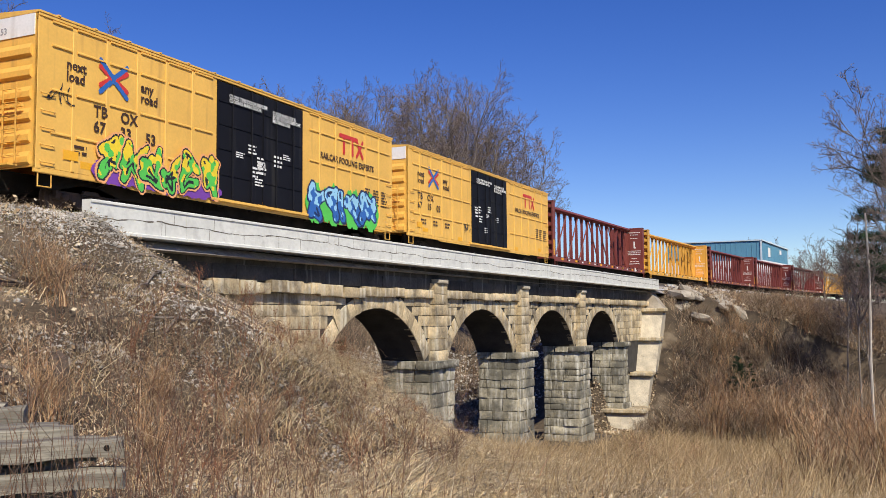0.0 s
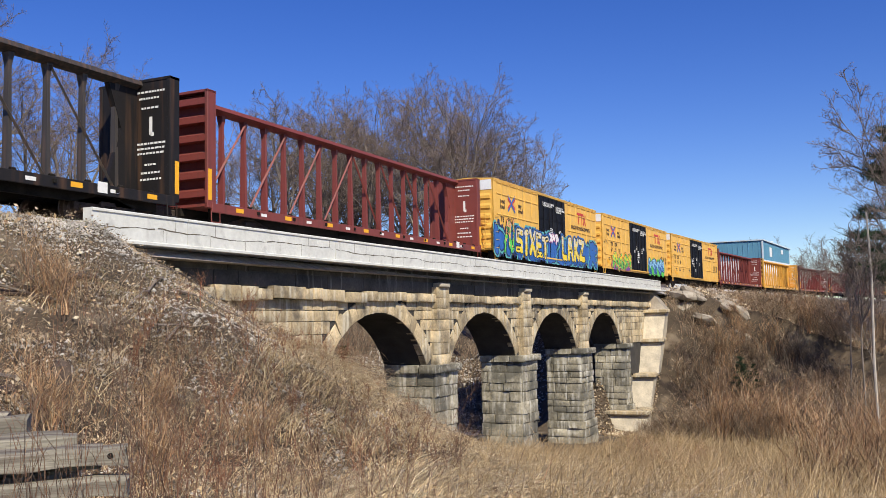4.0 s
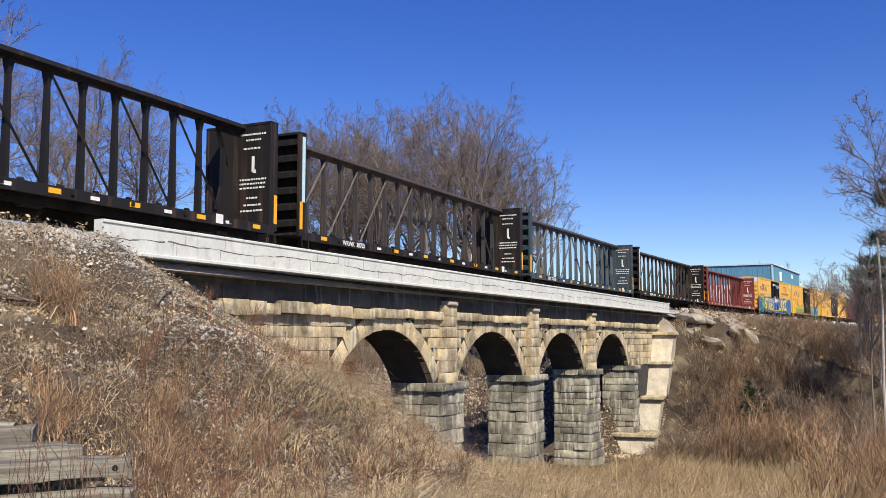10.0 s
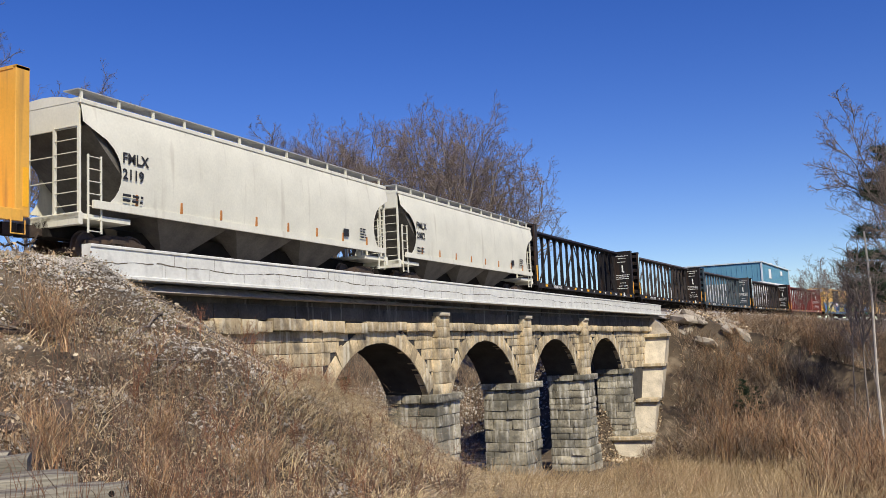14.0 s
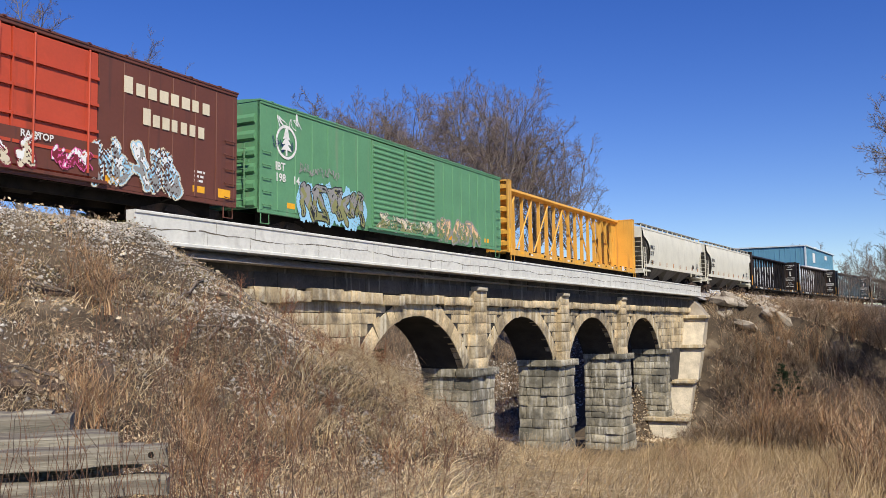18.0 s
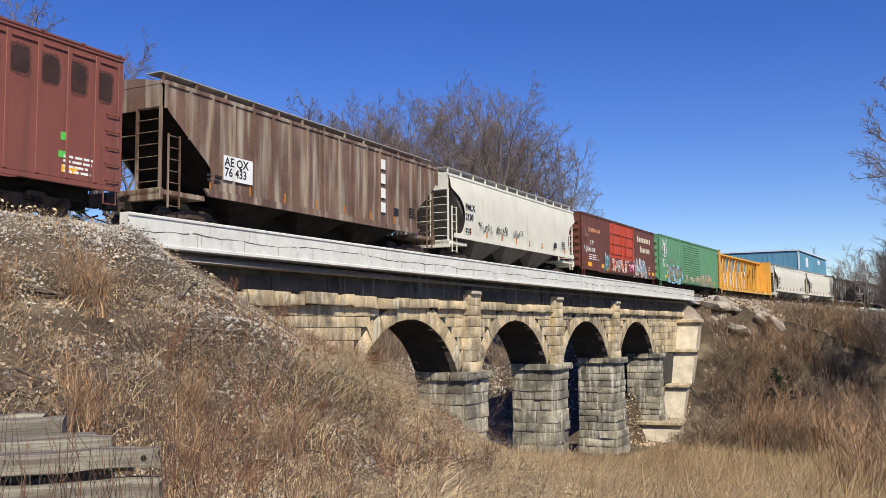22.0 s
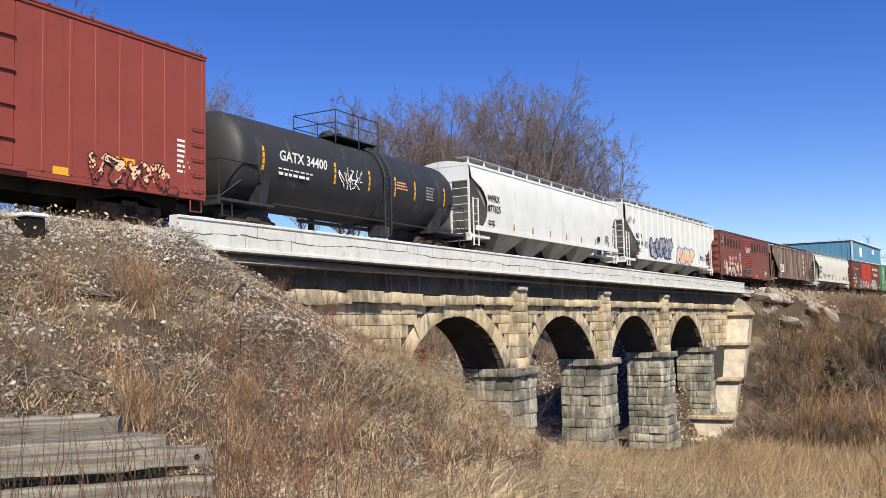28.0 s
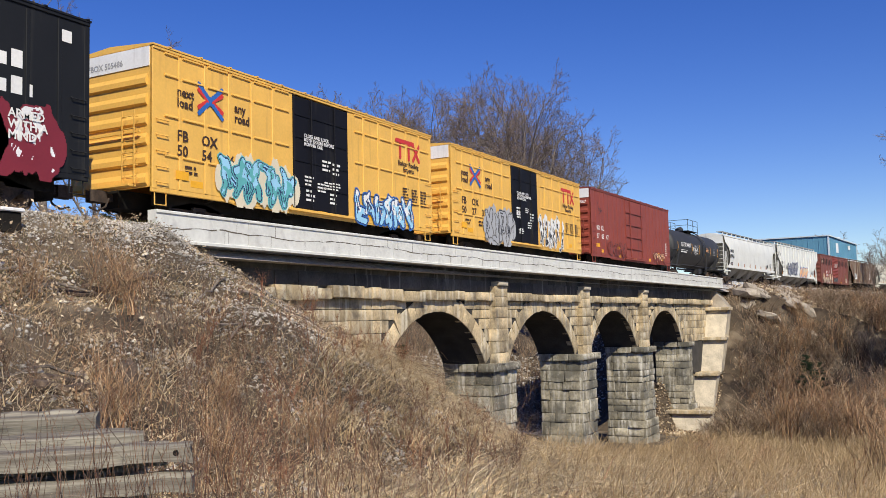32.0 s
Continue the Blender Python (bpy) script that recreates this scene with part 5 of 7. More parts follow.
def coupler_geo():
    g = Geo().box(-0.5, 0.25, -0.1, 0.1, 0.74, 0.95, 0.02)
    g.prism([(0.2, -0.17), (0.62, -0.2), (0.72, -0.1), (0.55, -0.03), (0.56, 0.07), (0.76, 0.1), (0.7, 0.2), (0.2, 0.15)], "z", 0.68, 1.0)
    g.tube([(0.2, 0.22, 0.8), (0.35, 0.25, 0.55), (0.6, 0.22, 0.42), (0.85, 0.2, 0.5)], 0.03, 6)
    return g


def couplers(car, half):
    for s in (1, -1):
        part("coupler", shared("coupler", coupler_geo, M_truck), None, car, at=pose(s * (half + 0.05), 0, 0, 0, 0, 0 if s > 0 else 180))


def ladder_geo(w, h, n, stand=0.06, r=0.014):
    g = Geo()
    for x in (0, w):
        g.box(x - 0.02, x + 0.02, -stand, -stand + 0.02, 0, h)
    for i in range(n):
        z = h * (i + 0.5) / n
        g.tube([(0, 0, z), (0, -stand, z), (w, -stand, z), (w, 0, z)], r, 5)
    return g


def rungs_geo(w, h, n):
    g = Geo()
    for i in range(n):
        z = h * i / max(1, n - 1)
        g.tube([(0, 0.0, z + 0.05), (0.0, -0.07, z), (w, -0.07, z), (w, 0.0, z + 0.05)], 0.016, 5)
    return g


def stirrup_geo():
    return Geo().tube([(0, 0, 0.35), (0, 0, 0), (0.42, 0, 0), (0.42, 0, 0.35)], 0.022, 5)


def underframe(car, half, mat=None, depth=0.5):
    mat = mat or M_under
    g = Geo().box(-half, half, -0.3, 0.3, 1.05 - depth, 1.06)
    part("centre_sill", g, mat, car)
    for y in (-1.0, 1.0):
        part("floor_stringer", Geo().box(-half + 0.6, half - 0.6, y - 0.06, y + 0.06, 0.62, 1.04), mat, car)
    g = Geo()
    for x in np.linspace(-half + 2.6, half - 2.6, 9):
        g.prism([(-1.5, 1.05), (1.5, 1.05), (1.5, 0.95), (0.3, 0.7), (-0.3, 0.7), (-1.5, 0.95)], "x", x - 0.05, x + 0.05)
    g.tube([(-half * 0.6, -0.75, 0.8), (half * 0.6, -0.75, 0.8)], 0.03, 5)
    g.tube([(-half * 0.5, -1.2, 0.9), (half * 0.5, -1.2, 0.9)], 0.02, 5)
    g.lathe([(-0.4, 0.1), (-0.35, 0.17), (0.35, 0.17), (0.4, 0.1)], 10, "x", (half * 0.12, -0.85, 0.72))
    g.lathe([(-0.55, 0.15), (-0.5, 0.2), (0.5, 0.2), (0.55, 0.15)], 10, "x", (-half * 0.2, -0.9, 0.7))
    part("brake_gear", g, mat, car)


def sheet(g, poly, y):
    """A flat patch of paint on a car's side."""
    g.add([(p[0], y, p[1]) for p in poly], [tuple(range(len(poly)))])


def strokes(rnd):
    """A knot of three or four bars between points of a small grid: plain shapes, no characters."""
    pts = [(a, b) for a in (0, 0.5, 1) for b in (0, 0.35, 0.7, 1)]
    q = rnd.sample(pts, 5)
    out = [(*a, *b) for a, b in zip(q[:-1], q[1:]) if a != b]
    return out + [(rnd.choice((0, 1)), 0.05, rnd.choice((0.1, 0.9)), 0.95)]


LETTER = dict(
    S=((0.95, 0.95, 0.1, 0.95), (0.1, 0.95, 0.1, 0.52), (0.1, 0.52, 0.9, 0.48), (0.9, 0.48, 0.9, 0.06), (0.9, 0.06, 0.05, 0.06)),
    I=((0.5, 0.0, 0.5, 1.0), (0.3, 1.0, 0.7, 1.0)),
    X=((0.05, 1.0, 0.95, 0.0), (0.95, 1.0, 0.05, 0.0)),
    E=((0.15, 0.0, 0.15, 1.0), (0.15, 0.95, 0.95, 0.95), (0.15, 0.5, 0.8, 0.5), (0.15, 0.05, 0.95, 0.05)),
    T=((0.0, 0.92, 1.0, 0.92), (0.5, 0.9, 0.5, 0.0)),
    L=((0.25, 1.0, 0.25, 0.05), (0.25, 0.05, 0.9, 0.05)),
    A=((0.1, 0.0, 0.35, 1.0), (0.35, 1.0, 0.65, 1.0), (0.65, 1.0, 0.9, 0.0), (0.2, 0.42, 0.8, 0.42)),
    K=((0.15, 0.0, 0.15, 1.0), (0.15, 0.45, 0.9, 1.0), (0.3, 0.5, 0.95, 0.0)),
    Z=((0.05, 0.95, 0.95, 0.95), (0.95, 0.95, 0.05, 0.05), (0.05, 0.05, 0.95, 0.05)))


def painted(name, car, x0, x1, z0, z1, y, shade, mats, label="", cell=0.026):
    """A sheet of paint on a car's side: shade gives each small cell the number of its paint, or -1 for none."""
    nx, nz = int((x1 - x0) / cell) + 1, int((z1 - z0) / cell) + 1
    X, Z = np.meshgrid(x0 + cell * (np.arange(nx) + 0.5), z0 + cell * (np.arange(nz) + 0.5), indexing="ij")
    idx = shade(X, Z)
    i, k = np.nonzero(idx >= 0)
    w = nz + 1
    f = np.stack([i * w + k, (i + 1) * w + k, (i + 1) * w + k + 1, i * w + k + 1], 1)
    used, flat = np.unique(f.ravel(), return_inverse=True)
    v = np.stack([x0 + cell * (used // w), np.full(len(used), y), z0 + cell * (used % w)], 1)
    me = fast_mesh(name, v, flat.reshape(-1, 4), None)
    for m in mats:
        me.materials.append(m)
    me.polygons.foreach_set("material_index", idx[i, k].astype(np.int32))
    me.update()
    return part(name, me, None, car, label)


def off_line(X, Z, a, b, c, d):
    """Distance of each cell from the stroke a, b to c, d."""
    ux, uz = c - a, d - b
    q = np.clip(((X - a) * ux + (Z - b) * uz) / max(1e-6, ux * ux + uz * uz), 0, 1)
    return np.hypot(X - a - q * ux, Z - b - q * uz)


def graffiti(car, x0, x1, z0, z1, n, fill, line, back, seed, shine=None, glow=None, y=-1.636, label="bright sprayed graffiti", word="", worn=0.0):
    """A sprayed piece of swollen shapes with an outline over a cloud of colour; it spells a word only where one is given."""
    rnd = random.Random(seed)
    w, h = (x1 - x0) / n, z1 - z0
    mats = [fill, line, back or fill, shine or fill, glow or line]
    p = [rnd.uniform(0, 6.28) for _ in range(8)]
    bends = 0.35 if word else 1.0

    def shade(X, Z):
        out = np.full(X.shape, -1)
        grain = np.sin(9 * X + 5 * Z + p[0]) * np.sin(7 * Z - 4 * X + p[1]) + 0.6 * np.sin(17 * X + p[2]) * np.sin(15 * Z + p[3])
        if back:
            rim = 0.52 + 0.1 * np.sin(4.2 * X + p[4]) + 0.07 * np.sin(11 * X + p[5]) + 0.03 * np.sin(29 * X + p[6])
            ends = np.clip(np.minimum(X - x0 + 0.3, x1 + 0.3 - X) / 0.5, 0, 1)
            out[np.abs(Z - z0 - h * 0.47) < h * rim * np.sqrt(ends)] = 2
        U = X + bends * (0.07 * np.sin(5.5 * Z / h + p[5]) + 0.025 * np.sin(13 * Z + p[6]))
        V = Z + bends * h * (0.05 * np.sin(4.0 * X / w + p[7]) + 0.02 * np.sin(11 * X + p[0]))
        for i in range(n):
            ax, az, aw, ah = x0 + w * i + w * 0.08, z0 + h * rnd.uniform(0.08, 0.16), w * 0.82, h * rnd.uniform(0.7, 0.8)
            lean = rnd.uniform(-0.15, 0.15) * w
            far = np.full(X.shape, 9.0)
            for a, b, c, d in (LETTER[word[i]] if word else strokes(rnd)):
                k = min(w, h) * (0.15 if word else rnd.uniform(0.12, 0.17))
                far = np.minimum(far, off_line(U, V, ax + aw * a + lean * b, az + ah * b, ax + aw * c + lean * d, az + ah * d) / k)
            if glow:
                out[far < 1.85] = 4
            out[far < 1.4] = 1
            inside = far < 1.0
            out[inside] = 0
            if shine:
                out[inside & (grain + 1.6 * (V - az) / ah > 1.0)] = 3
                out[(far < 0.34) & (np.sin(8 * X + p[3]) + np.sin(6 * Z + p[4]) > 0.6)] = 1
        if worn:
            flake = np.sin(23 * X + 3 * np.sin(7 * Z)) * np.sin(31 * Z + 2 * np.sin(9 * X + p[1])) + 0.7 * np.sin(57 * X + p[2]) * np.sin(49 * Z + p[3]) + 0.5 * np.sin(3.1 * X + p[5])
            out[flake > 1.5 - 2.2 * worn] = -1
        return out

    return painted("graffiti", car, x0 - 0.35, x1 + 0.35, z0 - 0.15, z1 + 0.2, y - 0.014, shade, mats, label)


def tag(car, x, z, w, h, mat, seed, y=-1.634):
    """A quick sprayed scrawl: a run of thin bent strokes that spells nothing."""
    rnd = random.Random(seed)
    n = max(3, round(w / max(0.16, h * 0.5)))
    p = [rnd.uniform(0, 6.28) for _ in range(3)]
    lines = []
    for i in range(n):
        q = [(x + w * (i + rnd.uniform(0.05, 0.95)) / n, z + h * rnd.choice((0.05, 0.3, 0.6, 0.95))) for _ in range(4)]
        lines += [(*a, *b) for a, b in zip(q[:-1], q[1:])]
        lines.append((*q[-1], x + w * min(1, (i + 1.2) / n), z + h * rnd.uniform(0.1, 0.5)))

    def shade(X, Z):
        U, V = X + 0.05 * np.sin(9 * Z + p[0]), Z + 0.05 * np.sin(8 * X + p[1])
        far = np.full(X.shape, 9.0)
        for q in lines:
            far = np.minimum(far, off_line(U, V, *q))
        return np.where(far < 0.017 + 0.006 * np.sin(6 * X + p[2]), 0, -1)

    return painted("graffiti_tag", car, x - 0.1, x + w + 0.1, z - 0.1, z + h + 0.1, y, shade, [mat], "", 0.018)


SPRAY = {n: paint("spray " + n, c, dirt=None, rough=0.5) for n, c in dict(
    yellow=(0.85, 0.62, 0.03), blue=(0.03, 0.13, 0.42), deep=(0.015, 0.03, 0.1), sky=(0.32, 0.6, 0.78), green=(0.1, 0.55, 0.08), purple=(0.2, 0.06, 0.36), pink=(0.75, 0.12, 0.35),
    teal=(0.12, 0.42, 0.42), silver=(0.42, 0.43, 0.44), orange=(0.85, 0.4, 0.16), peach=(0.85, 0.55, 0.3), red=(0.6, 0.04, 0.03), white=(0.8, 0.8, 0.78), black=(0.02, 0.02, 0.02), olive=(0.27, 0.27, 0.1),
    grey=(0.3, 0.29, 0.27), cream=(0.7, 0.62, 0.45), maroon=(0.2, 0.02, 0.03)).items()}


# ---- boxcars ----
def boxcar(name_label, L, body, doors, post=1.15, dashes=(), top=4.98, end=None, panel=None, ends=7, sill=1.05, drop=0.09, roof=None, door_mats=None, group="boxcars of the train"):
    """doors: (from, to, kind, material) along the near side, from the car's rear end."""
    car = thing("boxcar", name_label, "boxcar", group)
    h = L / 2
    roof = roof or body
    end = end or body
    first, last = min(d[0] for d in doors) - h, max(d[1] for d in doors) - h
    for a, b in ((-h, first), (last, h)):
        g = Geo().box(a, b, -1.605, -1.52, sill, top - 0.02)
        part("side_panel", g, body, car)
        n = max(2, round((b - a) / post))
        xs = [a + (b - a) * i / n for i in range(1, n)]
        pm = shared("side_post_%.2f" % top, lambda: Geo().box(-0.055, 0.055, -1.628, -1.57, sill, top - 0.14, 0.012), body)
        for x in xs:
            part("side_post", pm, None, car, at=pose(x, 0, 0))
        if dashes:
            edge = [a + 0.35] + xs + [b - 0.15]
            for p, q in zip(edge[:-1], edge[1:]):
                for z in dashes:
                    w = round(q - p - 0.18, 3)
                    led = shared("side_ledge_%.3f" % w, lambda: Geo().prism([(-1.57, 0), (-1.648, 0.015), (-1.648, 0.05), (-1.57, 0.11)], "x", 0, w), body)
                    part("side_ledge", led, None, car, at=pose(p + 0.09, 0, z))
    part("far_side_wall", Geo().box(-h, h, 1.52, 1.6, sill, top - 0.02), body, car)
    for x in (-h, h - 0.16):
        part("corner_post", Geo().box(x, x + 0.16, -1.614, -1.5, sill - 0.05, top, 0.012), body, car)
    part("top_chord", Geo().box(-h, h, -1.64, -1.56, top - 0.1, top + 0.02, 0.01), body, car)
    g = Geo().prism([(-1.66, top - 0.01), (-1.66, top + 0.04), (0, top + 0.17), (1.66, top + 0.04), (1.66, top - 0.01)], "x", -h - 0.02, h + 0.02)
    for x in np.arange(-h + 0.6, h, 1.25):
        g.prism([(-1.68, top + 0.03), (0, top + 0.165), (1.68, top + 0.03), (1.68, top + 0.065), (0, top + 0.2), (-1.68, top + 0.065)], "x", x - 0.04, x + 0.04)
    part("roof", g, roof, car)
    g = Geo().box(-h, h, -1.6, -1.5, sill - 0.14, sill, 0.01)
    a, b = -h + 3.4, h - 3.4
    g.prism([(a - 0.5, sill - 0.1), (a, sill - 0.1 - drop), (b, sill - 0.1 - drop), (b + 0.5, sill - 0.1)], "y", -1.59, -1.53)
    part("side_sill", g, body, car)
    z0, z1 = sill, top - (0.62 if panel else 0.25)
    for s in (-1, 1):
        g = Geo().box(*sorted((s * (h - 0.06), s * h)), -1.55, 1.55, sill, top)
        k = (z1 - z0) / ends
        wall = part("end_wall", g, end, car)
        rib = shared("end_rib_%d_%.3f" % (s, k), lambda: Geo().prism([(s * -0.01, 0.04), (s * 0.075, k * 0.2), (s * 0.075, k * 0.46), (s * -0.01, k * 0.74)], "y", -1.42, 1.42), end)
        for i in range(ends):
            part("end_rib", rib, None, wall, at=pose(s * h, 0, z0 + k * i))
    if panel:
        part("end_panel", Geo().box(-h - 0.025, -h, -1.5, 1.5, z1 + 0.04, top - 0.03), panel, car, "white upper panel on the car's end")
    # doors
    for i, (a, b, kind, mat) in enumerate(doors):
        a, b = a - h, b - h
        zb, zt = sill + 0.02, top - 0.14
        d = part("door", Geo().box(a + 0.015, b - 0.015, -1.615, -1.55, zb, zt, 0.012), mat, car)
        if kind == "plug":
            for x in (a + (b - a) * 0.3, a + (b - a) * 0.72):
                part("lock_rod", Geo().tube([(x, -1.66, zb), (x, -1.66, zt)], 0.028, 6), mat, d)
            for z in (0.2, 0.42, 0.63, 0.83):
                z = zb + (zt - zb) * z
                part("door_rib", Geo().box(a + 0.08, b - 0.08, -1.64, -1.61, z, z + 0.06), mat, d)
        elif kind == "ribbed":
            g = Geo()
            k = (zt - zb - 0.2) / 16
            for j in range(16):
                z = zb + 0.1 + k * j
                g.prism([(-1.613, z), (-1.655, z + k * 0.3), (-1.655, z + k * 0.55), (-1.613, z + k * 0.8)], "x", a + 0.1, b - 0.1)
            part("door_ribs", g, mat, d)
        elif kind == "frame":
            for x in (a + (b - a) * 0.22, a + (b - a) * 0.86):
                part("lock_rod", Geo().tube([(x, -1.69, zb + 0.1), (x, -1.69, zt)], 0.032, 6), mat, d)
            for z in (0.16, 0.36, 0.57, 0.78):
                z = zb + (zt - zb) * z
                part("door_rib", Geo().box(a + 0.02, b - 0.02, -1.68, -1.61, z, z + 0.08), mat, d)
        part("door_edge", Geo().box(a - 0.02, a + 0.03, -1.65, -1.58, zb, zt), mat, d)
    a, b = first - 0.3, last + 0.3
    part("door_track", Geo().box(a, b, -1.68, -1.6, sill - 0.09, sill, 0.01), doors[0][3] if len(doors) == 1 and doors[0][2] == "ribbed" else body, car)
    # ladders, grab irons and steps
    for x in (-h + 0.12, h - 0.56):
        for i in range(5):
            part("grab_iron", shared("side_rung", lambda: rungs_geo(0.42, 0.0, 1), body), None, car, at=pose(x, -1.6, sill + 0.12 + 0.4375 * i))
        part("step", shared("stirrup", stirrup_geo, body), None, car, at=pose(x, -1.56, sill - 0.48))
    part("end_ladder", shared("end_ladder", lambda: ladder_geo(0.45, 2.0, 6, 0.16), body), None, car, at=pose(-h - 0.13, -0.75, sill + 0.1, 0, 0, -90))
    part("brake_platform", Geo().box(-h - 0.4, -h - 0.1, -1.1, 0.5, sill + 0.02, sill + 0.07), body, car)
    part("end_handrail", Geo().box(-h - 0.2, -h - 0.13, -1.3, 1.0, sill + 1.5, sill + 1.56), body, car)
    for x in np.linspace(-h + 1.7, h - 1.7, 5):
        part("reflector", shared("reflector_plate", lambda: Geo().box(-0.25, 0.25, -1.611, -1.604, 0, 0.19), M_amber), None, car, "amber reflector plate", at=pose(x, 0, sill - 0.02 if abs(x) < h - 3 else sill + 0.14))
    underframe(car, h)
    trucks(car, (-h + 2.3, h - 2.3))
    couplers(car, h)
    return car, h


# ---- centre beam flat cars ----
def centrebeam(label, L, body, tone, white=None, mid=None, sheen=None, seed=1, marks="", chord=None):
    car = thing("centerbeam_flatcar", label, "flatcar", "centre beam flatcars of the train")
    h, top = L / 2, 4.72
    mid = mid or body
    part("deck", Geo().box(-h, h, -1.4, 1.4, 1.0, 1.09), body, car)
    for y in (-1.45, 1.37):
        part("side_sill", Geo().box(-h + 0.2, h - 0.2, y, y + 0.08, 0.82, 1.12, 0.01), body, car)
    part("centre_sill", Geo().prism([(-h, 1.0), (-h, 0.75), (-h + 4.5, 0.7), (-h + 6.0, 0.36), (h - 6.0, 0.36), (h - 4.5, 0.7), (h, 0.75), (h, 1.0)], "y", -0.35, 0.35), M_under, car)
    part("top_chord", Geo().prism([(-0.34, top - 0.12), (-0.3, top + 0.02), (0.3, top + 0.02), (0.34, top - 0.12), (0.1, top - 0.22), (-0.1, top - 0.22)], "x", -h + 0.35, h - 0.35), chord or mid, car)
    n = 17
    inner = h - 0.6
    xs = [-inner + 2 * inner * (i + 0.5) / n for i in range(n)]
    post_mesh = shared("beam_post_" + mid.name, lambda: Geo().loft([[(-0.07, -0.12, 1.08), (0.07, -0.12, 1.08), (0.07, 0.12, 1.08), (-0.07, 0.12, 1.08)], [(-0.05, -0.08, top - 0.6), (0.05, -0.08, top - 0.6), (0.05, 0.08, top - 0.6), (-0.05, 0.08, top - 0.6)], [(-0.1, -0.13, top - 0.12), (0.12, -0.13, top - 0.12), (0.12, 0.13, top - 0.12), (-0.12, 0.13, top - 0.12)]]), mid)
    for x in xs:
        part("beam_post", post_mesh, None, car, at=pose(x, 0, 0))
    for i in range(n - 1):
        if i in (0, 2, 4, 6, 8, 10, 12, 14):
            a, c = (xs[i], xs[i + 2]) if i < 7 else (xs[i + 2], xs[i])
            part("diagonal", Geo().tube([(a, -0.12, 1.15), (c, -0.12, top - 0.25)], 0.05, 4), mid, car)
    for s in (-1, 1):
        g = Geo().box(*sorted((s * (h - 0.4), s * (h - 0.3))), -1.38, 1.38, 1.05, top)
        bh = part("bulkhead", g, body, car)
        for y in (-1.42, 1.3):
            part("edge_post", Geo().box(*sorted((s * (h - 0.42), s * h)), y, y + 0.12, 0.95, top + 0.06, 0.01), body, bh)
        rib = shared("bulkhead_rib_%d" % s, lambda: Geo().prism([(s * -0.3, 0), (s * -0.02, 0.02), (s * -0.02, 0.22), (s * -0.3, 0.34)], "y", -1.3, 1.3), body)
        for z in np.linspace(1.3, 4.3, 6):
            part("bulkhead_rib", rib, None, bh, at=pose(s * h, 0, z))
        part("top_plate", Geo().box(*sorted((s * (h - 0.42), s * (h - 0.0))), -1.42, 1.42, top - 0.02, top + 0.06), body, bh)
        # gusset behind the bulkhead
        a, b = s * (h - 0.4), s * (h - 1.7)
        part("gusset", Geo().prism([(a, 1.1), (b, 1.1), (a + (b - a) * 0.5, 3.2), (a + (b - a) * 0.9, top - 0.15), (a, top - 0.1)], "y", -0.1, 0.1), body, bh)
        part("edge_strip", Geo().box(*sorted((s * (h - 0.03), s * (h - 0.2))), -1.431, -1.42, 1.2, 2.2), M_amber, bh, "amber reflector strip")
        # the edge's sheen, put on as a strip of pale colour
        if sheen and s < 0:
            part("bright_strip", Geo().box(-h + 0.16, -h + 0.34, -1.43, -1.42, 2.2, top - 0.1), sheen, bh, "sheen on the bulkhead's edge, laid on as a pale strip")
    rnd = random.Random(seed)
    if white:
        # the far bulkhead's inner face carries lines of print
        x = h - 0.405
        g = Geo()
        for z, k in ((4.35, 0.9), (4.15, 0.55), (3.85, 0.5), (2.75, 0.95), (2.6, 0.9), (2.45, 0.85), (2.1, 0.35), (1.85, 0.6), (1.65, 0.7)):
            y = -0.65 - k * 0.6
            while y < -0.65 + k * 0.6:
                q = rnd.uniform(0.05, 0.14)
                g.box(x - 0.004, x, y, y + q, z, z + 0.06)
                y += q + 0.035
        g.box(x - 0.004, x, -0.72, -0.6, 3.05, 3.6)
        g.box(x - 0.004, x, -0.78, -0.66, 3.0, 3.12)
        part("warning_print", g, white, car)
    gw = Geo()
    for i, x in enumerate(np.linspace(-h + 1.6, h - 1.2, 15)):
        if marks and -h + 2.4 < x < -h + 5.6:
            continue
        if i % 2 == 0:
            part("reflector", shared("deck_reflector", lambda: Geo().box(-0.2, 0.2, -1.457, -1.45, 0.92, 1.06), M_amber), None, car, "amber reflector plate", at=pose(x, 0, 0))
        else:
            gw.box(x - 0.22, x + 0.1, -1.457, -1.45, 0.92, 1.02)
    part("sill_print", gw, M_chalk, car)
    part("consolidated_plate", Geo().box(h - 3.3, h - 2.95, -1.46, -1.452, 0.88, 1.18), M_chalk, car, "white stencil plate")
    if marks:
        letters(marks, 0.26, M_chalk, car, -h + 2.9, -1.462, 0.88)
    g = Geo()
    for x in np.arange(-h + 1.0, h - 0.8, 1.2):
        g.lathe([(-0.08, 0.05), (0.08, 0.05)], 7, "x", (x, -1.4, 1.14))
    part("winches", g, M_under, car)
    for x in (-h + 0.15, h - 0.57):
        part("step", shared("stirrup", stirrup_geo, body), None, car, at=pose(x, -1.45, 0.5))
    underframe(car, h, depth=0.3)
    trucks(car, (-h + 2.6, h - 2.6))
    couplers(car, h)
    return car, h


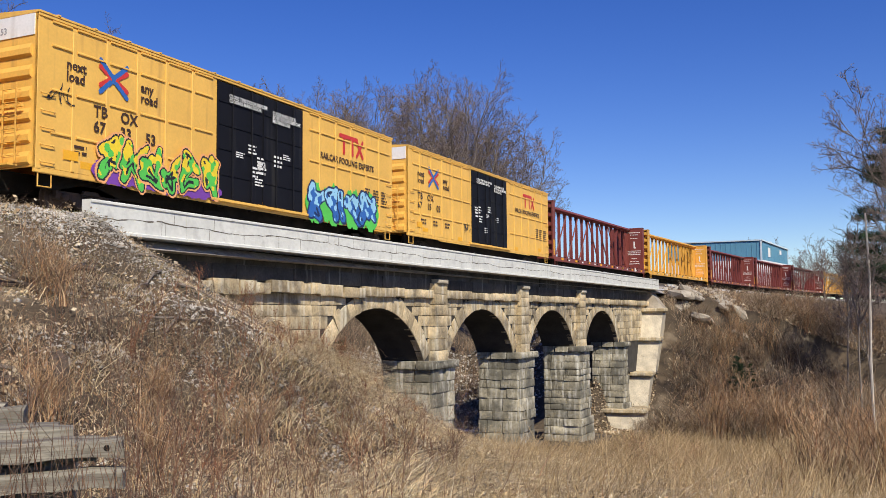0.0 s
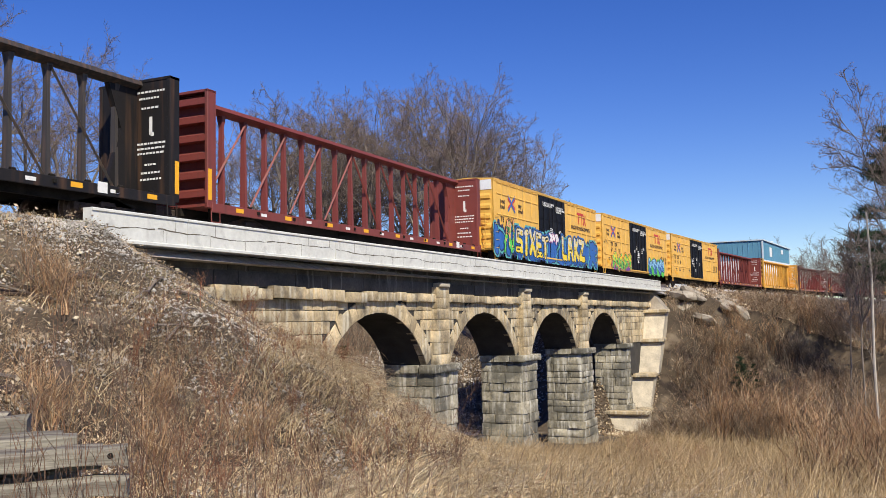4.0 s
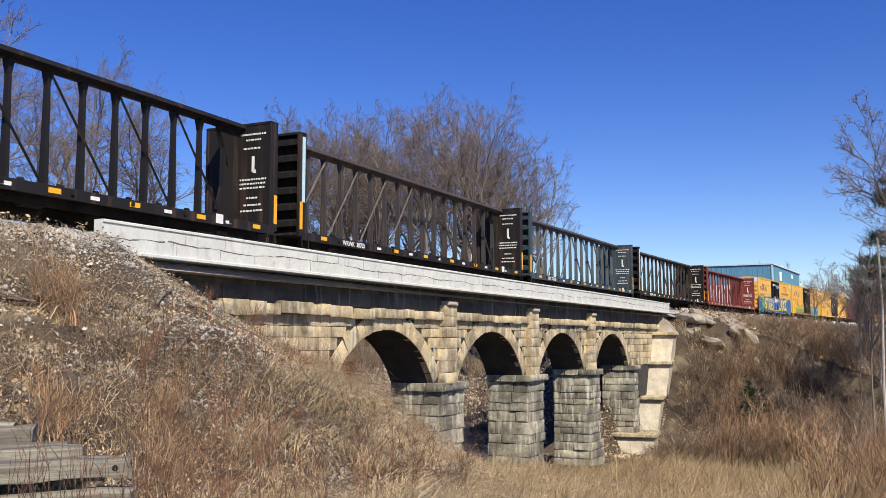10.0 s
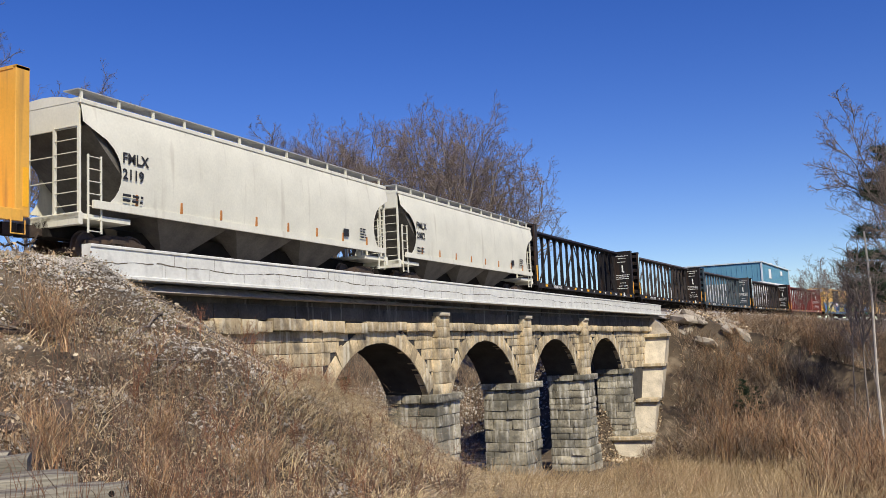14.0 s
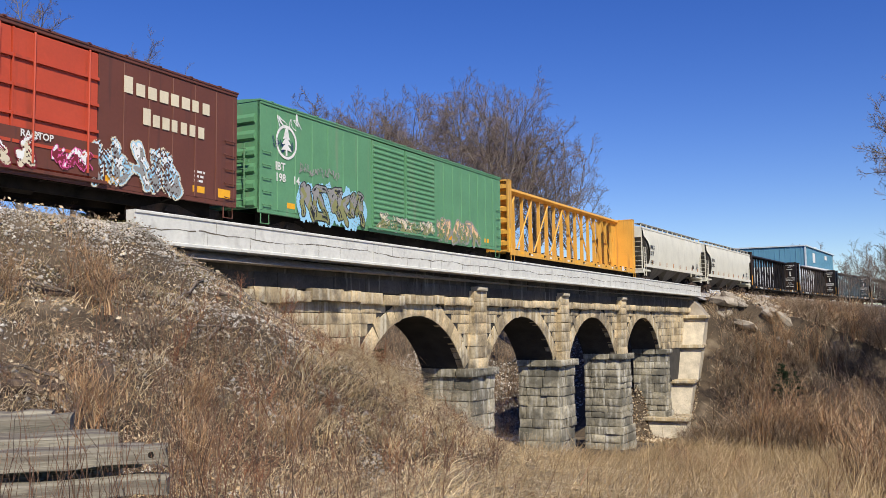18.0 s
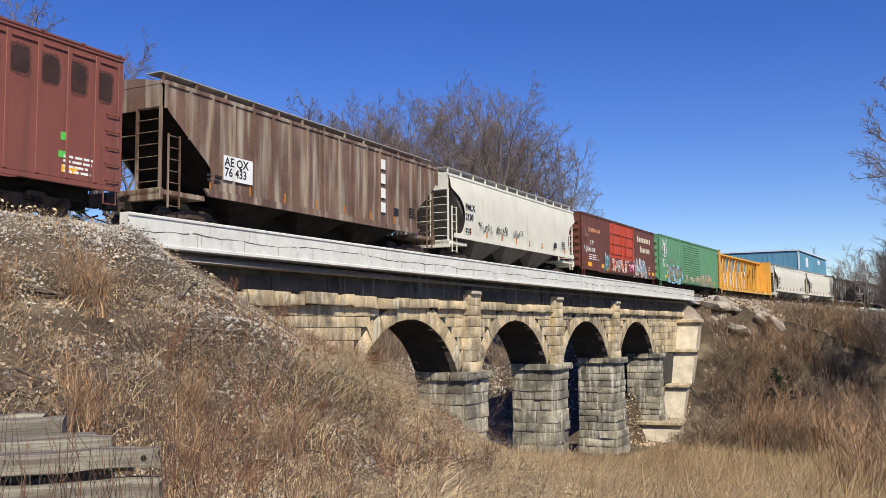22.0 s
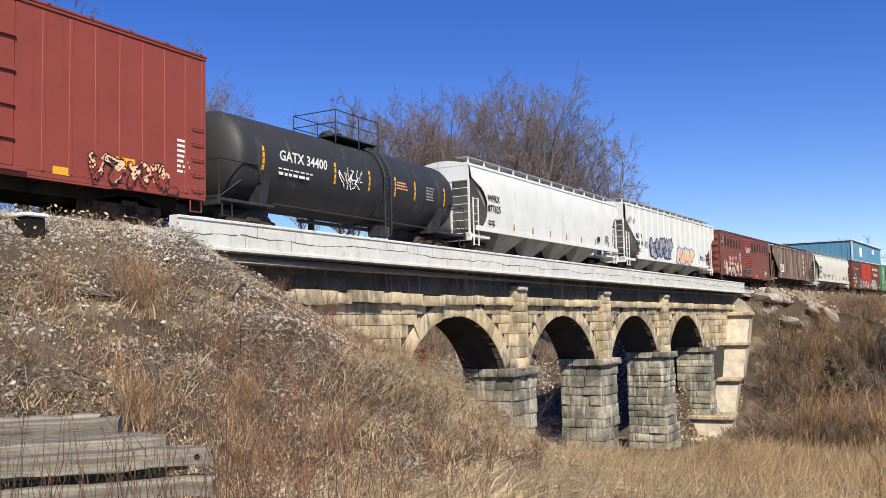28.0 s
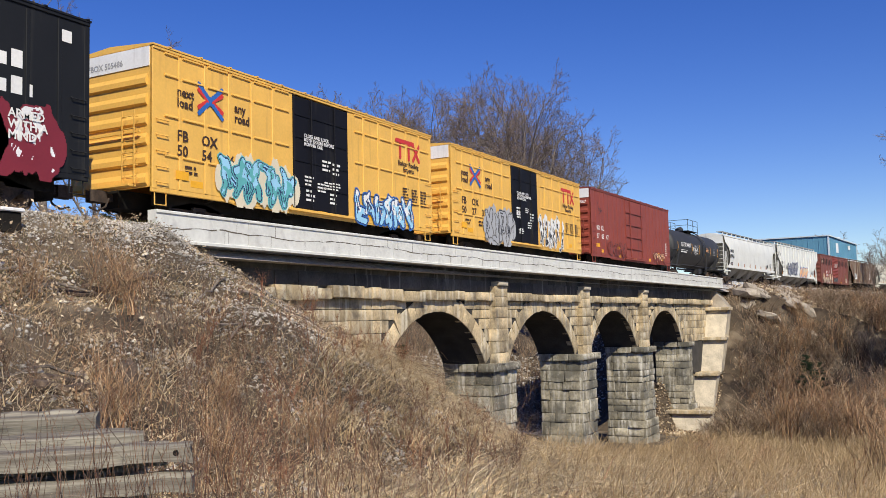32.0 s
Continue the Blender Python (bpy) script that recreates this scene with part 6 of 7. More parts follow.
# ---- covered hoppers ----
def hopper(label, L, body, dark, curved, bays, marks, rib=None, mark_mat=None, top=4.32, walk_posts=13, end_void=1.35, group="covered hoppers of the train"):
    car = thing("covered_hopper", label, "hopper car", group)
    h, low = L / 2, 1.62 if curved else 1.45
    zs = list(np.linspace(low, top, 15))

    def wide(z):
        if curved:
            k = (z - 2.85) / 1.62
            return 1.6 - 0.2 * max(0, k) ** 2.2 - 0.1 * max(0, -k) ** 2
        return 1.56

    def void(z):
        if curved:
            k = (z - 2.45) / 1.15
            return end_void * math.sqrt(max(0.0, 1 - k * k)) if abs(k) < 1 else 0.0
        return end_void * 1.35 * max(0.0, min((3.62 - z) / 1.5, 1.0)) if z < 3.62 else 0.0

    for s, nm in ((-1, "side_sheet"), (1, "far_side_sheet")):
        g = Geo()
        rows = []
        for z in zs:
            e = h - 0.05 - void(z)
            rows.append([(x, s * wide(z), z) for x in np.linspace(-e, e, 25)])
        g.loft(rows, close=False, caps=False)
        part(nm, g, body, car, smooth=curved)
    if rib:
        n = round(L / rib)
        pm = None
        for i in range(n + 1):
            x = -h + 0.06 + (L - 0.12) * i / n
            lo = low
            if abs(x) > h - end_void * 1.35 - 0.05:
                lo = max(low, 3.62 - 1.5 * (h - abs(x)) / (end_void * 1.35))
            part("side_post", Geo().box(x - 0.045, x + 0.045, -1.615, -1.56, lo, top - 0.03), body, car)
    part("side_sill", Geo().prism([(-h + (0.4 if curved else 1.9), low - 0.2), (h - (0.4 if curved else 1.9), low - 0.2), (h - (0.4 if curved else 1.7), low + 0.02), (-h + (0.4 if curved else 1.7), low + 0.02)], "y", -wide(low) - 0.05, -wide(low) + 0.04), body, car)
    part("side_rail", Geo().box(-h + 0.02, h - 0.02, -wide(top) - 0.05, -wide(top) + 0.05, top - 0.06, top + 0.07, 0.015), body, car)
    # roof
    prof = [(-wide(top), top)] + [(y, top + 0.28 * (1 - (y / 1.45) ** 2)) for y in np.linspace(-1.2, 1.2, 7)] + [(wide(top), top)]
    part("roof", Geo().prism(prof, "x", -h + 0.05, h - 0.05), body, car)
    n = walk_posts
    for i in range(n):
        x = -h + 0.25 + (L - 0.5) * i / (n - 1)
        part("walkway_post", Geo().box(x - 0.035, x + 0.035, -1.3, -1.24, top + 0.02, top + 0.37), body, car)
    grate = Geo().box(-h + 0.1, h - 0.1, -1.33, -0.75, top + 0.36, top + 0.39)
    part("running_board", grate, M_grate, car, "grey steel grating walkway")
    g = Geo()
    for x in np.linspace(-h + 2, h - 2, 9):
        g.lathe([(0, 0.42), (0.1, 0.42), (0.13, 0.3)], 12, "z", (x, 0, top + 0.26))
    part("roof_hatches", g, body, car)
    # slope sheets and hoppers, in a colour that holds the shade under the car
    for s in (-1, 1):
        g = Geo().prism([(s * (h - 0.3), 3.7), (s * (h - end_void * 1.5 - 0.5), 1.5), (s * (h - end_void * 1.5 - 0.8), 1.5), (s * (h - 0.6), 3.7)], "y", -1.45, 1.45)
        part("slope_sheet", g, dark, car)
        g = Geo().box(*sorted((s * (h - 0.12), s * (h - 0.06))), -1.38, 1.38, 3.62, top + 0.12)
        part("end_panel", g, body, car)
        part("end_sill", Geo().box(*sorted((s * (h - 1.9), s * h)), -1.42, 1.42, 1.12, 1.26).box(*sorted((s * (h - 0.14), s * h)), -1.45, 1.45, 0.95, 1.3, 0.015), body, car)
        for y in (-1.4, -0.5, 0.5, 1.33):
            part("end_post", Geo().box(*sorted((s * (h - 0.12), s * (h - 0.04))), y, y + 0.07, 1.25, 3.7), body, car)
        rung = shared("end_rung", lambda: Geo().tube([(0, -1.36, 0), (0, -0.5, 0)], 0.016, 5), body)
        for z in np.arange(1.5, 3.7, 0.36):
            part("end_rung", rung, None, car, at=pose(s * (h - 0.05), 0, z))
        for z in (2.2, 2.9):
            part("end_handrail", Geo().tube([(s * (h - 0.05), -0.5, z), (s * (h - 0.05), 1.36, z)], 0.02, 5), body, car)
        x = s * (h - 0.55)
        lad = part("side_ladder", Geo().box(x - 0.25, x - 0.21, -1.47, -1.42, 0.75, 2.9).box(x + 0.21, x + 0.25, -1.47, -1.42, 0.75, 2.9), body, car)
        rung = shared("side_ladder_rung", lambda: Geo().tube([(-0.23, -1.46, 0), (0.23, -1.46, 0)], 0.016, 5), body)
        for z in np.arange(0.8, 2.9, 0.34):
            part("rung", rung, None, lad, at=pose(x, 0, z))
    a, b = -h + 2.9, h - 2.9
    w = (b - a) / bays
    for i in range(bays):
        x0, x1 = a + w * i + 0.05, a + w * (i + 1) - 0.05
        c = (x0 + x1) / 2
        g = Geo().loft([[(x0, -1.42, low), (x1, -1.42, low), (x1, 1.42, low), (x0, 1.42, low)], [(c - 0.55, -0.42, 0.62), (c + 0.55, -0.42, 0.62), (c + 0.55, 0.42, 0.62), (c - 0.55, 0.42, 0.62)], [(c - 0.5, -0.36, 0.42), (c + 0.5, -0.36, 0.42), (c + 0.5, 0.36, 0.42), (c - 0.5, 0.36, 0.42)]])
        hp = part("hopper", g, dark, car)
        part("gate", Geo().lathe([(-0.1, 0.09), (0.1, 0.09)], 8, "y", (c, -0.55, 0.52)).box(c - 0.08, c + 0.5, -0.5, -0.35, 0.45, 0.6), M_truck, hp)
    part("centre_sill", Geo().box(-h, h, -0.3, 0.3, 0.72, 1.15), M_under, car)
    for x in (np.linspace(-h + 2.0, h - 2.0, 8)):
        part("reflector", Geo().box(x - 0.035, x + 0.035, -wide(1.9) - 0.03, -wide(1.9) + 0.03, low + 0.04, low + 0.36), M_reflector, car, "dull orange reflector strip")
    mm = mark_mat or M_ink
    y = -wide(2.8) - 0.03
    if marks:
        mx, mz = (-h + 1.4, 2.83) if curved else (-h + 1.72, 2.6)
        letters(marks[0], 0.42, mm, car, mx, y, mz)
        letters(marks[1], 0.42, mm, car, mx, y, mz - 0.46)
    rnd = random.Random(int(L * 100))
    bars(-h + (1.4 if curved else 1.8), 1.72, 0.8, 0.3, 2, y, rnd, mm, car)
    bars(h - 2.6, 1.9, 0.6, 0.45, 4, y, rnd, mm, car)
    part("stencil_plate", Geo().box(h - 3.9, h - 3.5, y - 0.004, y, 1.85, 2.15), mm, car)
    trucks(car, (-h + 1.75, h - 1.75))
    couplers(car, h)
    return car, h

# ---- tank car ----
def tank_car(label, L):
    car = thing("tank_car", label, "tank car")
    h, r, zc = L / 2, 1.47, 2.62
    b = h - 0.75
    prof = [(-b + 0.5 - 0.62 * math.cos(a), r * math.sin(a)) for a in np.linspace(0.02, math.pi / 2, 8)]
    prof += [(-x, q) for x, q in reversed(prof)]
    part("tank_shell", Geo().lathe(prof, 40, "x", (0, 0, zc)), M_tank, car, "matt black riveted tank shell", smooth=True)
    g = Geo().lathe([(-0.09, r + 0.012), (-0.09, r + 0.03), (0.09, r + 0.03), (0.09, r + 0.012)], 40, "x", (1.2, 0, zc))
    part("shell_band", g, M_tank, car, smooth=True)
    for s in (-1, 1):
        x = s * (h - 2.2)
        part("saddle", Geo().prism([(-1.25, 1.15), (1.25, 1.15), (1.46, 2.1), (0.9, 1.6), (0, 1.25), (-0.9, 1.6), (-1.46, 2.1)], "x", x - 0.16, x + 0.16), M_tank, car)
        part("stub_sill", Geo().box(*sorted((s * (h - 3.6), s * h)), -0.28, 0.28, 0.78, 1.16).box(*sorted((s * (h - 2.6), s * h)), -1.4, 1.4, 1.06, 1.14).box(*sorted((s * (h - 0.12), s * h)), -1.45, 1.45, 0.92, 1.2, 0.01), M_tank, car)
        g = Geo().tube([(s * (h - 0.1), -1.4, 1.1), (s * (h - 0.1), -1.4, 2.3), (s * (h - 0.1), 1.4, 2.3), (s * (h - 0.1), 1.4, 1.1)], 0.025, 5)
        g.tube([(s * (h - 0.1), -1.4, 2.3), (s * (h - 1.7), -1.48, 2.3), (s * (h - 1.9), -1.46, 1.95)], 0.025, 5)
        g.tube([(s * (h - 0.1), -1.4, 1.15), (s * (h - 1.0), -1.44, 1.75)], 0.02, 5)
        part("end_rail", g, M_tank, car)
        part("step", shared("stirrup", stirrup_geo, M_tank), None, car, at=pose(s * (h - 0.4) - 0.2, -1.42, 0.6))
    part("side_rail", Geo().tube([(-h + 2.4, -1.5, 1.15), (h - 2.4, -1.5, 1.15)], 0.03, 5), M_tank, car)
    zt = zc + r
    part("dome", Geo().lathe([(zt - 0.1, 0.32), (zt + 0.28, 0.32), (zt + 0.33, 0.26), (zt + 0.42, 0.1)], 18, "z", (-0.35, 0, 0)), M_tank, car, smooth=True)
    part("platform", Geo().box(-1.15, 1.6, -0.95, 0.95, zt + 0.02, zt + 0.06), M_tank, car)
    g = Geo()
    for x, y in ((-1.15, -0.95), (0.3, -0.95), (1.6, -0.95), (1.6, 0.95), (0.3, 0.95), (-1.15, 0.95)):
        g.tube([(x, y, zt - 0.25), (x, y, zt + 0.95)], 0.022, 5)
    for z in (0.5, 0.95):
        g.tube([(1.6, -0.95, zt + z), (-1.15, -0.95, zt + z), (-1.15, 0.95, zt + z), (1.6, 0.95, zt + z)], 0.02, 5)
    part("platform_railing", g, M_tank, car)
    part("safety_valve", Geo().lathe([(zt, 0.1), (zt + 0.4, 0.1), (zt + 0.46, 0.16), (zt + 0.55, 0.05)], 10, "z", (0.6, 0.2, 0)), M_tank, car)
    g = Geo()
    pts = [(1.2, -math.sin(a) * (r + 0.16), zc + math.cos(a) * (r + 0.16)) for a in np.linspace(0.35, 1.75, 14)] + [(1.2, -1.62, 1.5), (1.2, -1.6, 0.62)]
    for k in (-0.22, 0.22):
        g.tube([(p[0] + k, p[1], p[2]) for p in pts], 0.025, 5)
    for p, q in zip(pts[:-1], pts[1:]):
        m = (Vector(p) + Vector(q)) / 2
        g.tube([m + Vector((-0.22, 0, 0)), m + Vector((0.22, 0, 0))], 0.016, 5)
    for z in (1.25, 0.98, 0.72):
        g.tube([(0.98, -1.6, z), (1.42, -1.6, z)], 0.016, 5)
    part("ladder", g, M_tank, car)
    g = Geo()
    for x in (-h + 2.0, -1.9, 0.2, 1.95, 3.4, h - 1.9):
        for a in np.linspace(1.35, 1.75, 4):
            a1 = a + 0.11
            q = [(x - 0.05, -math.sin(t) * (r + 0.006), zc + math.cos(t) * (r + 0.006)) for t in (a, a1)] + [(x + 0.05, -math.sin(t) * (r + 0.006), zc + math.cos(t) * (r + 0.006)) for t in (a1, a)]
            g.add(q, [(0, 1, 2, 3)])
    part("reflectors", g, M_amber, car, "amber reflector strips on the shell")
    y = -r - 0.01
    letters("GATX 34400", 0.46, M_chalk, car, -h + 2.75, y, 2.62)
    rnd = random.Random(7)
    bars(-h + 2.75, 2.15, 2.2, 0.36, 2, y + 0.035, rnd, M_chalk, car)
    bars(h - 5.6, 2.5, 0.8, 0.34, 3, y, rnd, SPRAY["orange"], car)
    bars(h - 3.4, 2.3, 0.7, 0.6, 5, y + 0.01, rnd, SPRAY["grey"], car)
    tag(car, -1.75, 2.1, 1.2, 0.6, SPRAY["white"], 5, y - 0.01)
    tag(car, -1.3, 2.35, 1.0, 0.5, SPRAY["white"], 9, y - 0.02)
    part("underbody_pipe", Geo().tube([(-2.6, -0.4, 0.95), (3.0, -0.4, 0.95)], 0.07, 6).tube([(-1.0, 0.3, 1.2), (-1.0, 0.3, 0.6)], 0.12, 8).box(1.6, 2.4, -0.9, -0.4, 0.7, 1.1), M_tank, car)
    trucks(car, (-h + 1.9, h - 1.9))
    couplers(car, h)
    return car, h


# ---- the train, front to rear ----
M_yellow = paint("yellow car paint", (0.8, 0.465, 0.095), dirt=(0.52, 0.29, 0.075), dirt_at=0.68)
M_cb_yellow = paint("orange yellow car paint", (0.72, 0.38, 0.06), dirt=(0.3, 0.17, 0.07), dirt_at=0.64)
M_cb_red = paint("oxide red car paint", (0.2, 0.045, 0.035), dirt=(0.09, 0.04, 0.03))
M_cb_black = paint("black brown car paint", (0.018, 0.016, 0.016), dirt=(0.09, 0.05, 0.03), dirt_at=0.63, spec=0.2)
M_cb_rust = paint("weathered rusty black", (0.05, 0.042, 0.036), dirt=(0.14, 0.085, 0.055), dirt_at=0.56, dirt_scale=2)
M_cb_blue = paint("faded slate blue", (0.034, 0.055, 0.07), dirt=(0.12, 0.08, 0.055), dirt_at=0.6, dirt_scale=1.6)
M_cb_bluepost = paint("faded grey blue", (0.1, 0.125, 0.132), dirt=(0.2, 0.1, 0.055), dirt_at=0.6, dirt_scale=1.6)
M_sp = paint("weathered maroon", (0.14, 0.046, 0.028), dirt=(0.06, 0.03, 0.025))
M_sp_door = paint("bright red door paint", (0.5, 0.07, 0.03), dirt=(0.2, 0.05, 0.03), dirt_at=0.72)
M_green = paint("faded green car paint", (0.115, 0.29, 0.145), dirt=(0.2, 0.28, 0.17), dirt_at=0.68)
M_bk = paint("rusty oxide red", (0.21, 0.066, 0.047), dirt=(0.13, 0.055, 0.035), dirt_at=0.6)
M_rustpatch = material("dark rust patch", (0.035, 0.016, 0.013), 0.9, vary=0.35, scale=3, fine=22, bump=0.1)
M_rustedge = material("rust stain edge", (0.11, 0.038, 0.028), 0.9, vary=0.35, scale=3, fine=22, bump=0.1)
M_nokl = paint("iron red car paint", (0.27, 0.055, 0.035), dirt=(0.16, 0.05, 0.035), dirt_at=0.68)
M_hop = paint("ivory car paint", (0.69, 0.67, 0.56), dirt=(0.48, 0.44, 0.35), dirt_at=0.68)
M_hop_white = paint("off white car paint", (0.73, 0.74, 0.69), dirt=(0.52, 0.5, 0.45), dirt_at=0.68)
M_hop_brown = paint("rust streaked cream paint", (0.15, 0.088, 0.058), dirt=(0.42, 0.36, 0.27), dirt_at=0.56, dirt_scale=1.1, vary=0.35)
M_ic = paint("black boxcar paint", (0.015, 0.016, 0.018), dirt=(0.04, 0.039, 0.037), spec=0.15)
M_tank = paint("matt black tank paint", (0.03, 0.031, 0.032), rough=0.6, dirt=(0.09, 0.085, 0.08))
# both hopper steels are darkened by the shade they stand in
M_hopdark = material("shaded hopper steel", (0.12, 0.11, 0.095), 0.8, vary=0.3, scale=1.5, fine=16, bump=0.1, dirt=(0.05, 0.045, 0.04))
M_hoppale = material("pale hopper steel in painted shade", (0.3, 0.29, 0.26), 0.8, vary=0.25, scale=1.5, fine=16, bump=0.1, dirt=(0.16, 0.13, 0.1))
M_grate = material("galvanised grating", (0.4, 0.4, 0.4), 0.6, metal=0.2, vary=0.2, scale=3, fine=40, bump=0.1)
M_brownink = paint("brown lettering", (0.06, 0.03, 0.015), dirt=None)
M_sheen = paint("pale blue strip", (0.5, 0.72, 0.8), dirt=None)
CARS = []


def place(made, rear, front):
    CARS.append((made[0], (rear + front) / 2))
    return made


def crossed(car, x, z, k):
    """The emblem of two tracks that meet and part, in plain red and blue strips."""
    def shade(X, Z):
        out = np.full(X.shape, -1)
        for s in (-1, 1):
            for side, e in ((-1, 0.95), (1, 1.0)):
                for lift, paint_no in ((0.0, 1), (0.36, 0)):
                    q = off_line(X, Z, x + side * 0.12 * k, z + s * lift * 0.4 * k, x + side * e * k, z + s * (0.5 + lift) * k)
                    out[q < 0.135 * k] = paint_no
        out[off_line(X, Z, x, z - 0.16 * k, x, z + 0.16 * k) < 0.13 * k] = 0
        return out

    painted("emblem", car, x - 1.3 * k, x + 1.3 * k, z - 1.2 * k, z + 1.2 * k, -1.63, shade, [SPRAY["blue"], SPRAY["red"]], "crossed red and blue emblem", 0.02)


def owner_mark(car, x, z, k):
    """The owner's red mark, as plain strokes."""
    bars_of = ((0, 1, 0.8, 1), (0.4, 1, 0.4, 0.1), (0.9, 1, 1.7, 1), (1.3, 1, 1.3, 0.1), (1.75, 0.95, 2.4, 0.1), (2.4, 0.95, 1.75, 0.1), (1.6, 1, 1.8, 1), (0.7, 1, 1.0, 1))

    def shade(X, Z):
        out = np.full(X.shape, -1)
        for a, b, c, d in bars_of:
            out[off_line(X, Z, x + a * k, z + b * k, x + c * k, z + d * k) < 0.1 * k] = 0
        return out

    painted("emblem", car, x - 0.2, x + 2.6 * k, z - 0.1, z + 1.2 * k, -1.63, shade, [SPRAY["red"]], "red painted owner's mark", 0.02)


def yellow_box(marks, L, long, seed, mark_at=0.9):
    doors = [(7.03, 9.5, "plug", M_black), (9.5, 11.96, "plug", M_black)] if long else [(6.2, 9.42, "plug", M_black)]
    car, h = boxcar("yellow steel boxcar with black doors and sprayed graffiti", L, M_yellow, doors, 1.12 if long else 1.02, (1.93, 3.04, 4.19, 4.8), panel=M_white, ends=6)
    y = -1.631
    letters("next\nload", 0.37, M_brownink, car, -h + 0.9, y, 3.74)
    letters("any\nroad", 0.37, M_brownink, car, -h + (3.6 if long else 3.3), y, 3.72)
    crossed(car, -h + (2.55 if long else 2.25), 3.82, 0.5)
    zm = 2.68 if long else 2.46
    letters(marks[0][:2], 0.43, M_brownink, car, -h + mark_at, y, zm)
    letters(marks[0][2:], 0.43, M_brownink, car, -h + mark_at + 0.98, y, zm)
    n = marks[1]
    for i in range(3):
        letters(n[i * 2:i * 2 + 2], 0.43, M_brownink, car, -h + mark_at + 0.98 * i, y, zm - 0.43)
    letters(marks[0] + " " + n, 0.24, M_grate, car, -h - 0.03, 0.9, 4.52, face=(90, 0, -90))
    x = h - 5.1 if long else h - 3.3
    owner_mark(car, 5.1 if long else 4.98, 3.66, 0.74)
    if long:
        letters("RAILCAR POOLING EXPERTS", 0.34, M_brownink, car, 3.65, y, 3.28, squeeze=0.95)
    else:
        letters("Railcar Pooling\nExperts", 0.27, M_brownink, car, 5.9, y, 3.42, align="CENTER")
    rnd = random.Random(seed)
    d0 = -h + (7.2 if long else 6.5)
    letters("CLOSE AND LOCK\nBOTH DOORS BEFORE\nMOVING CAR", 0.17, M_chalk, car, d0 + (2.75 if long else 0.2), -1.686, 4.3 if long else 3.5)
    if long:
        letters("CLOSE THIS DOOR BEFORE\nCLOSING MAIN DOOR", 0.17, M_chalk, car, d0 + 0.35, -1.686, 4.38)
    for i in range(8):
        bars(d0 + rnd.uniform(0.1, 3.6 if long else 2.0), rnd.uniform(1.35, 2.9), 0.5, rnd.uniform(0.2, 0.5), 3, -1.646, rnd, M_chalk, car)
    for i in range(3):
        bars(h - 2.4 + 0.7 * i, 1.9, 0.5, 0.7, 6, y, rnd, M_brownink, car)
        bars(-h + 1.2 + 1.3 * i, 1.55, 0.6, 0.3, 2, y, rnd, M_brownink, car)
    part("plate", Geo().box(-h + 0.85, -h + 1.35, y - 0.004, y, 1.35, 1.6), M_amber, car, "yellow reflector plate")
    return car, h


S = SPRAY
SEQ = []
# cars ahead of the yellow boxcars
front = 199.9
for i, (lab, m) in enumerate((("orange-yellow steel centre beam flatcar, empty", M_cb_yellow), ("oxide red steel centre beam flatcar, empty", M_cb_red), ("dark red steel centre beam flatcar, empty", M_cb_red), ("dark red steel centre beam flatcar, empty", M_cb_red), ("orange-yellow steel centre beam flatcar, empty", M_cb_yellow), ("oxide red steel centre beam flatcar, empty", M_cb_red))):
    place(centrebeam(lab, 22.5, m, 0, M_chalk, seed=30 + i), front - 22.5, front)
    front -= 23.95
for a in (201.5, 219.0):
    place(boxcar("dull brown steel boxcar with ribbed sides", 15.7, M_sp, [(6.2, 9.4, "ribbed", M_sp)], 1.0), a, a + 15.7)

c = yellow_box(("TBOX", "671503"), 19.0, True, 1)
tag(c[0], -3.5, 1.5, 0.8, 0.5, S["black"], 3)
place(c, 37.07, 56.1)
c = yellow_box(("TBOX", "673353"), 18.94, True, 2, 1.85)
graffiti(c[0], -7.4, -2.5, 0.98, 1.5, 7, S["purple"], S["purple"], S["purple"], 11, S["purple"], S["purple"])
graffiti(c[0], -7.4, -2.5, 0.9, 2.3, 6, S["green"], S["black"], None, 12, S["yellow"], S["orange"], y=-1.66)
graffiti(c[0], 2.9, 7.9, 0.9, 2.2, 4, S["blue"], S["deep"], S["green"], 13, S["sky"], None)
tag(c[0], -9.2, 2.7, 0.9, 0.6, S["black"], 2)
place(c, 16.5, 35.44)
c = yellow_box(("TBOX", "664184"), 18.85, True, 3)
graffiti(c[0], -9.3, 9.2, 0.82, 2.55, 11, S["blue"], S["deep"], S["deep"], 21, None, S["teal"])
graffiti(c[0], -6.5, -1.1, 0.92, 2.55, 5, S["yellow"], S["black"], None, 22, S["cream"], S["blue"], y=-1.67, word="SIXET")
graffiti(c[0], 1.45, 6.4, 1.0, 2.7, 4, S["yellow"], S["black"], None, 23, S["cream"], S["blue"], y=-1.67, word="LAKZ")
graffiti(c[0], -8.1, -6.7, 0.95, 2.95, 2, S["green"], S["black"], None, 24, S["orange"], y=-1.67)
graffiti(c[0], -0.8, 0.9, 1.95, 2.6, 4, S["white"], S["pink"], None, 25, y=-1.7)
place(c, -3.95, 14.9)
place(centrebeam("oxide red steel centre beam flatcar with tall bulkheads, empty", 22.4, M_cb_red, 0, M_chalk, seed=3), -27.75, -5.34)
place(centrebeam("rusty black centre beam flatcar with tall bulkheads, empty", 22.6, M_cb_black, 0, M_chalk, M_cb_rust, M_sheen, 4, "WRWK  38785"), -51.71, -29.11)
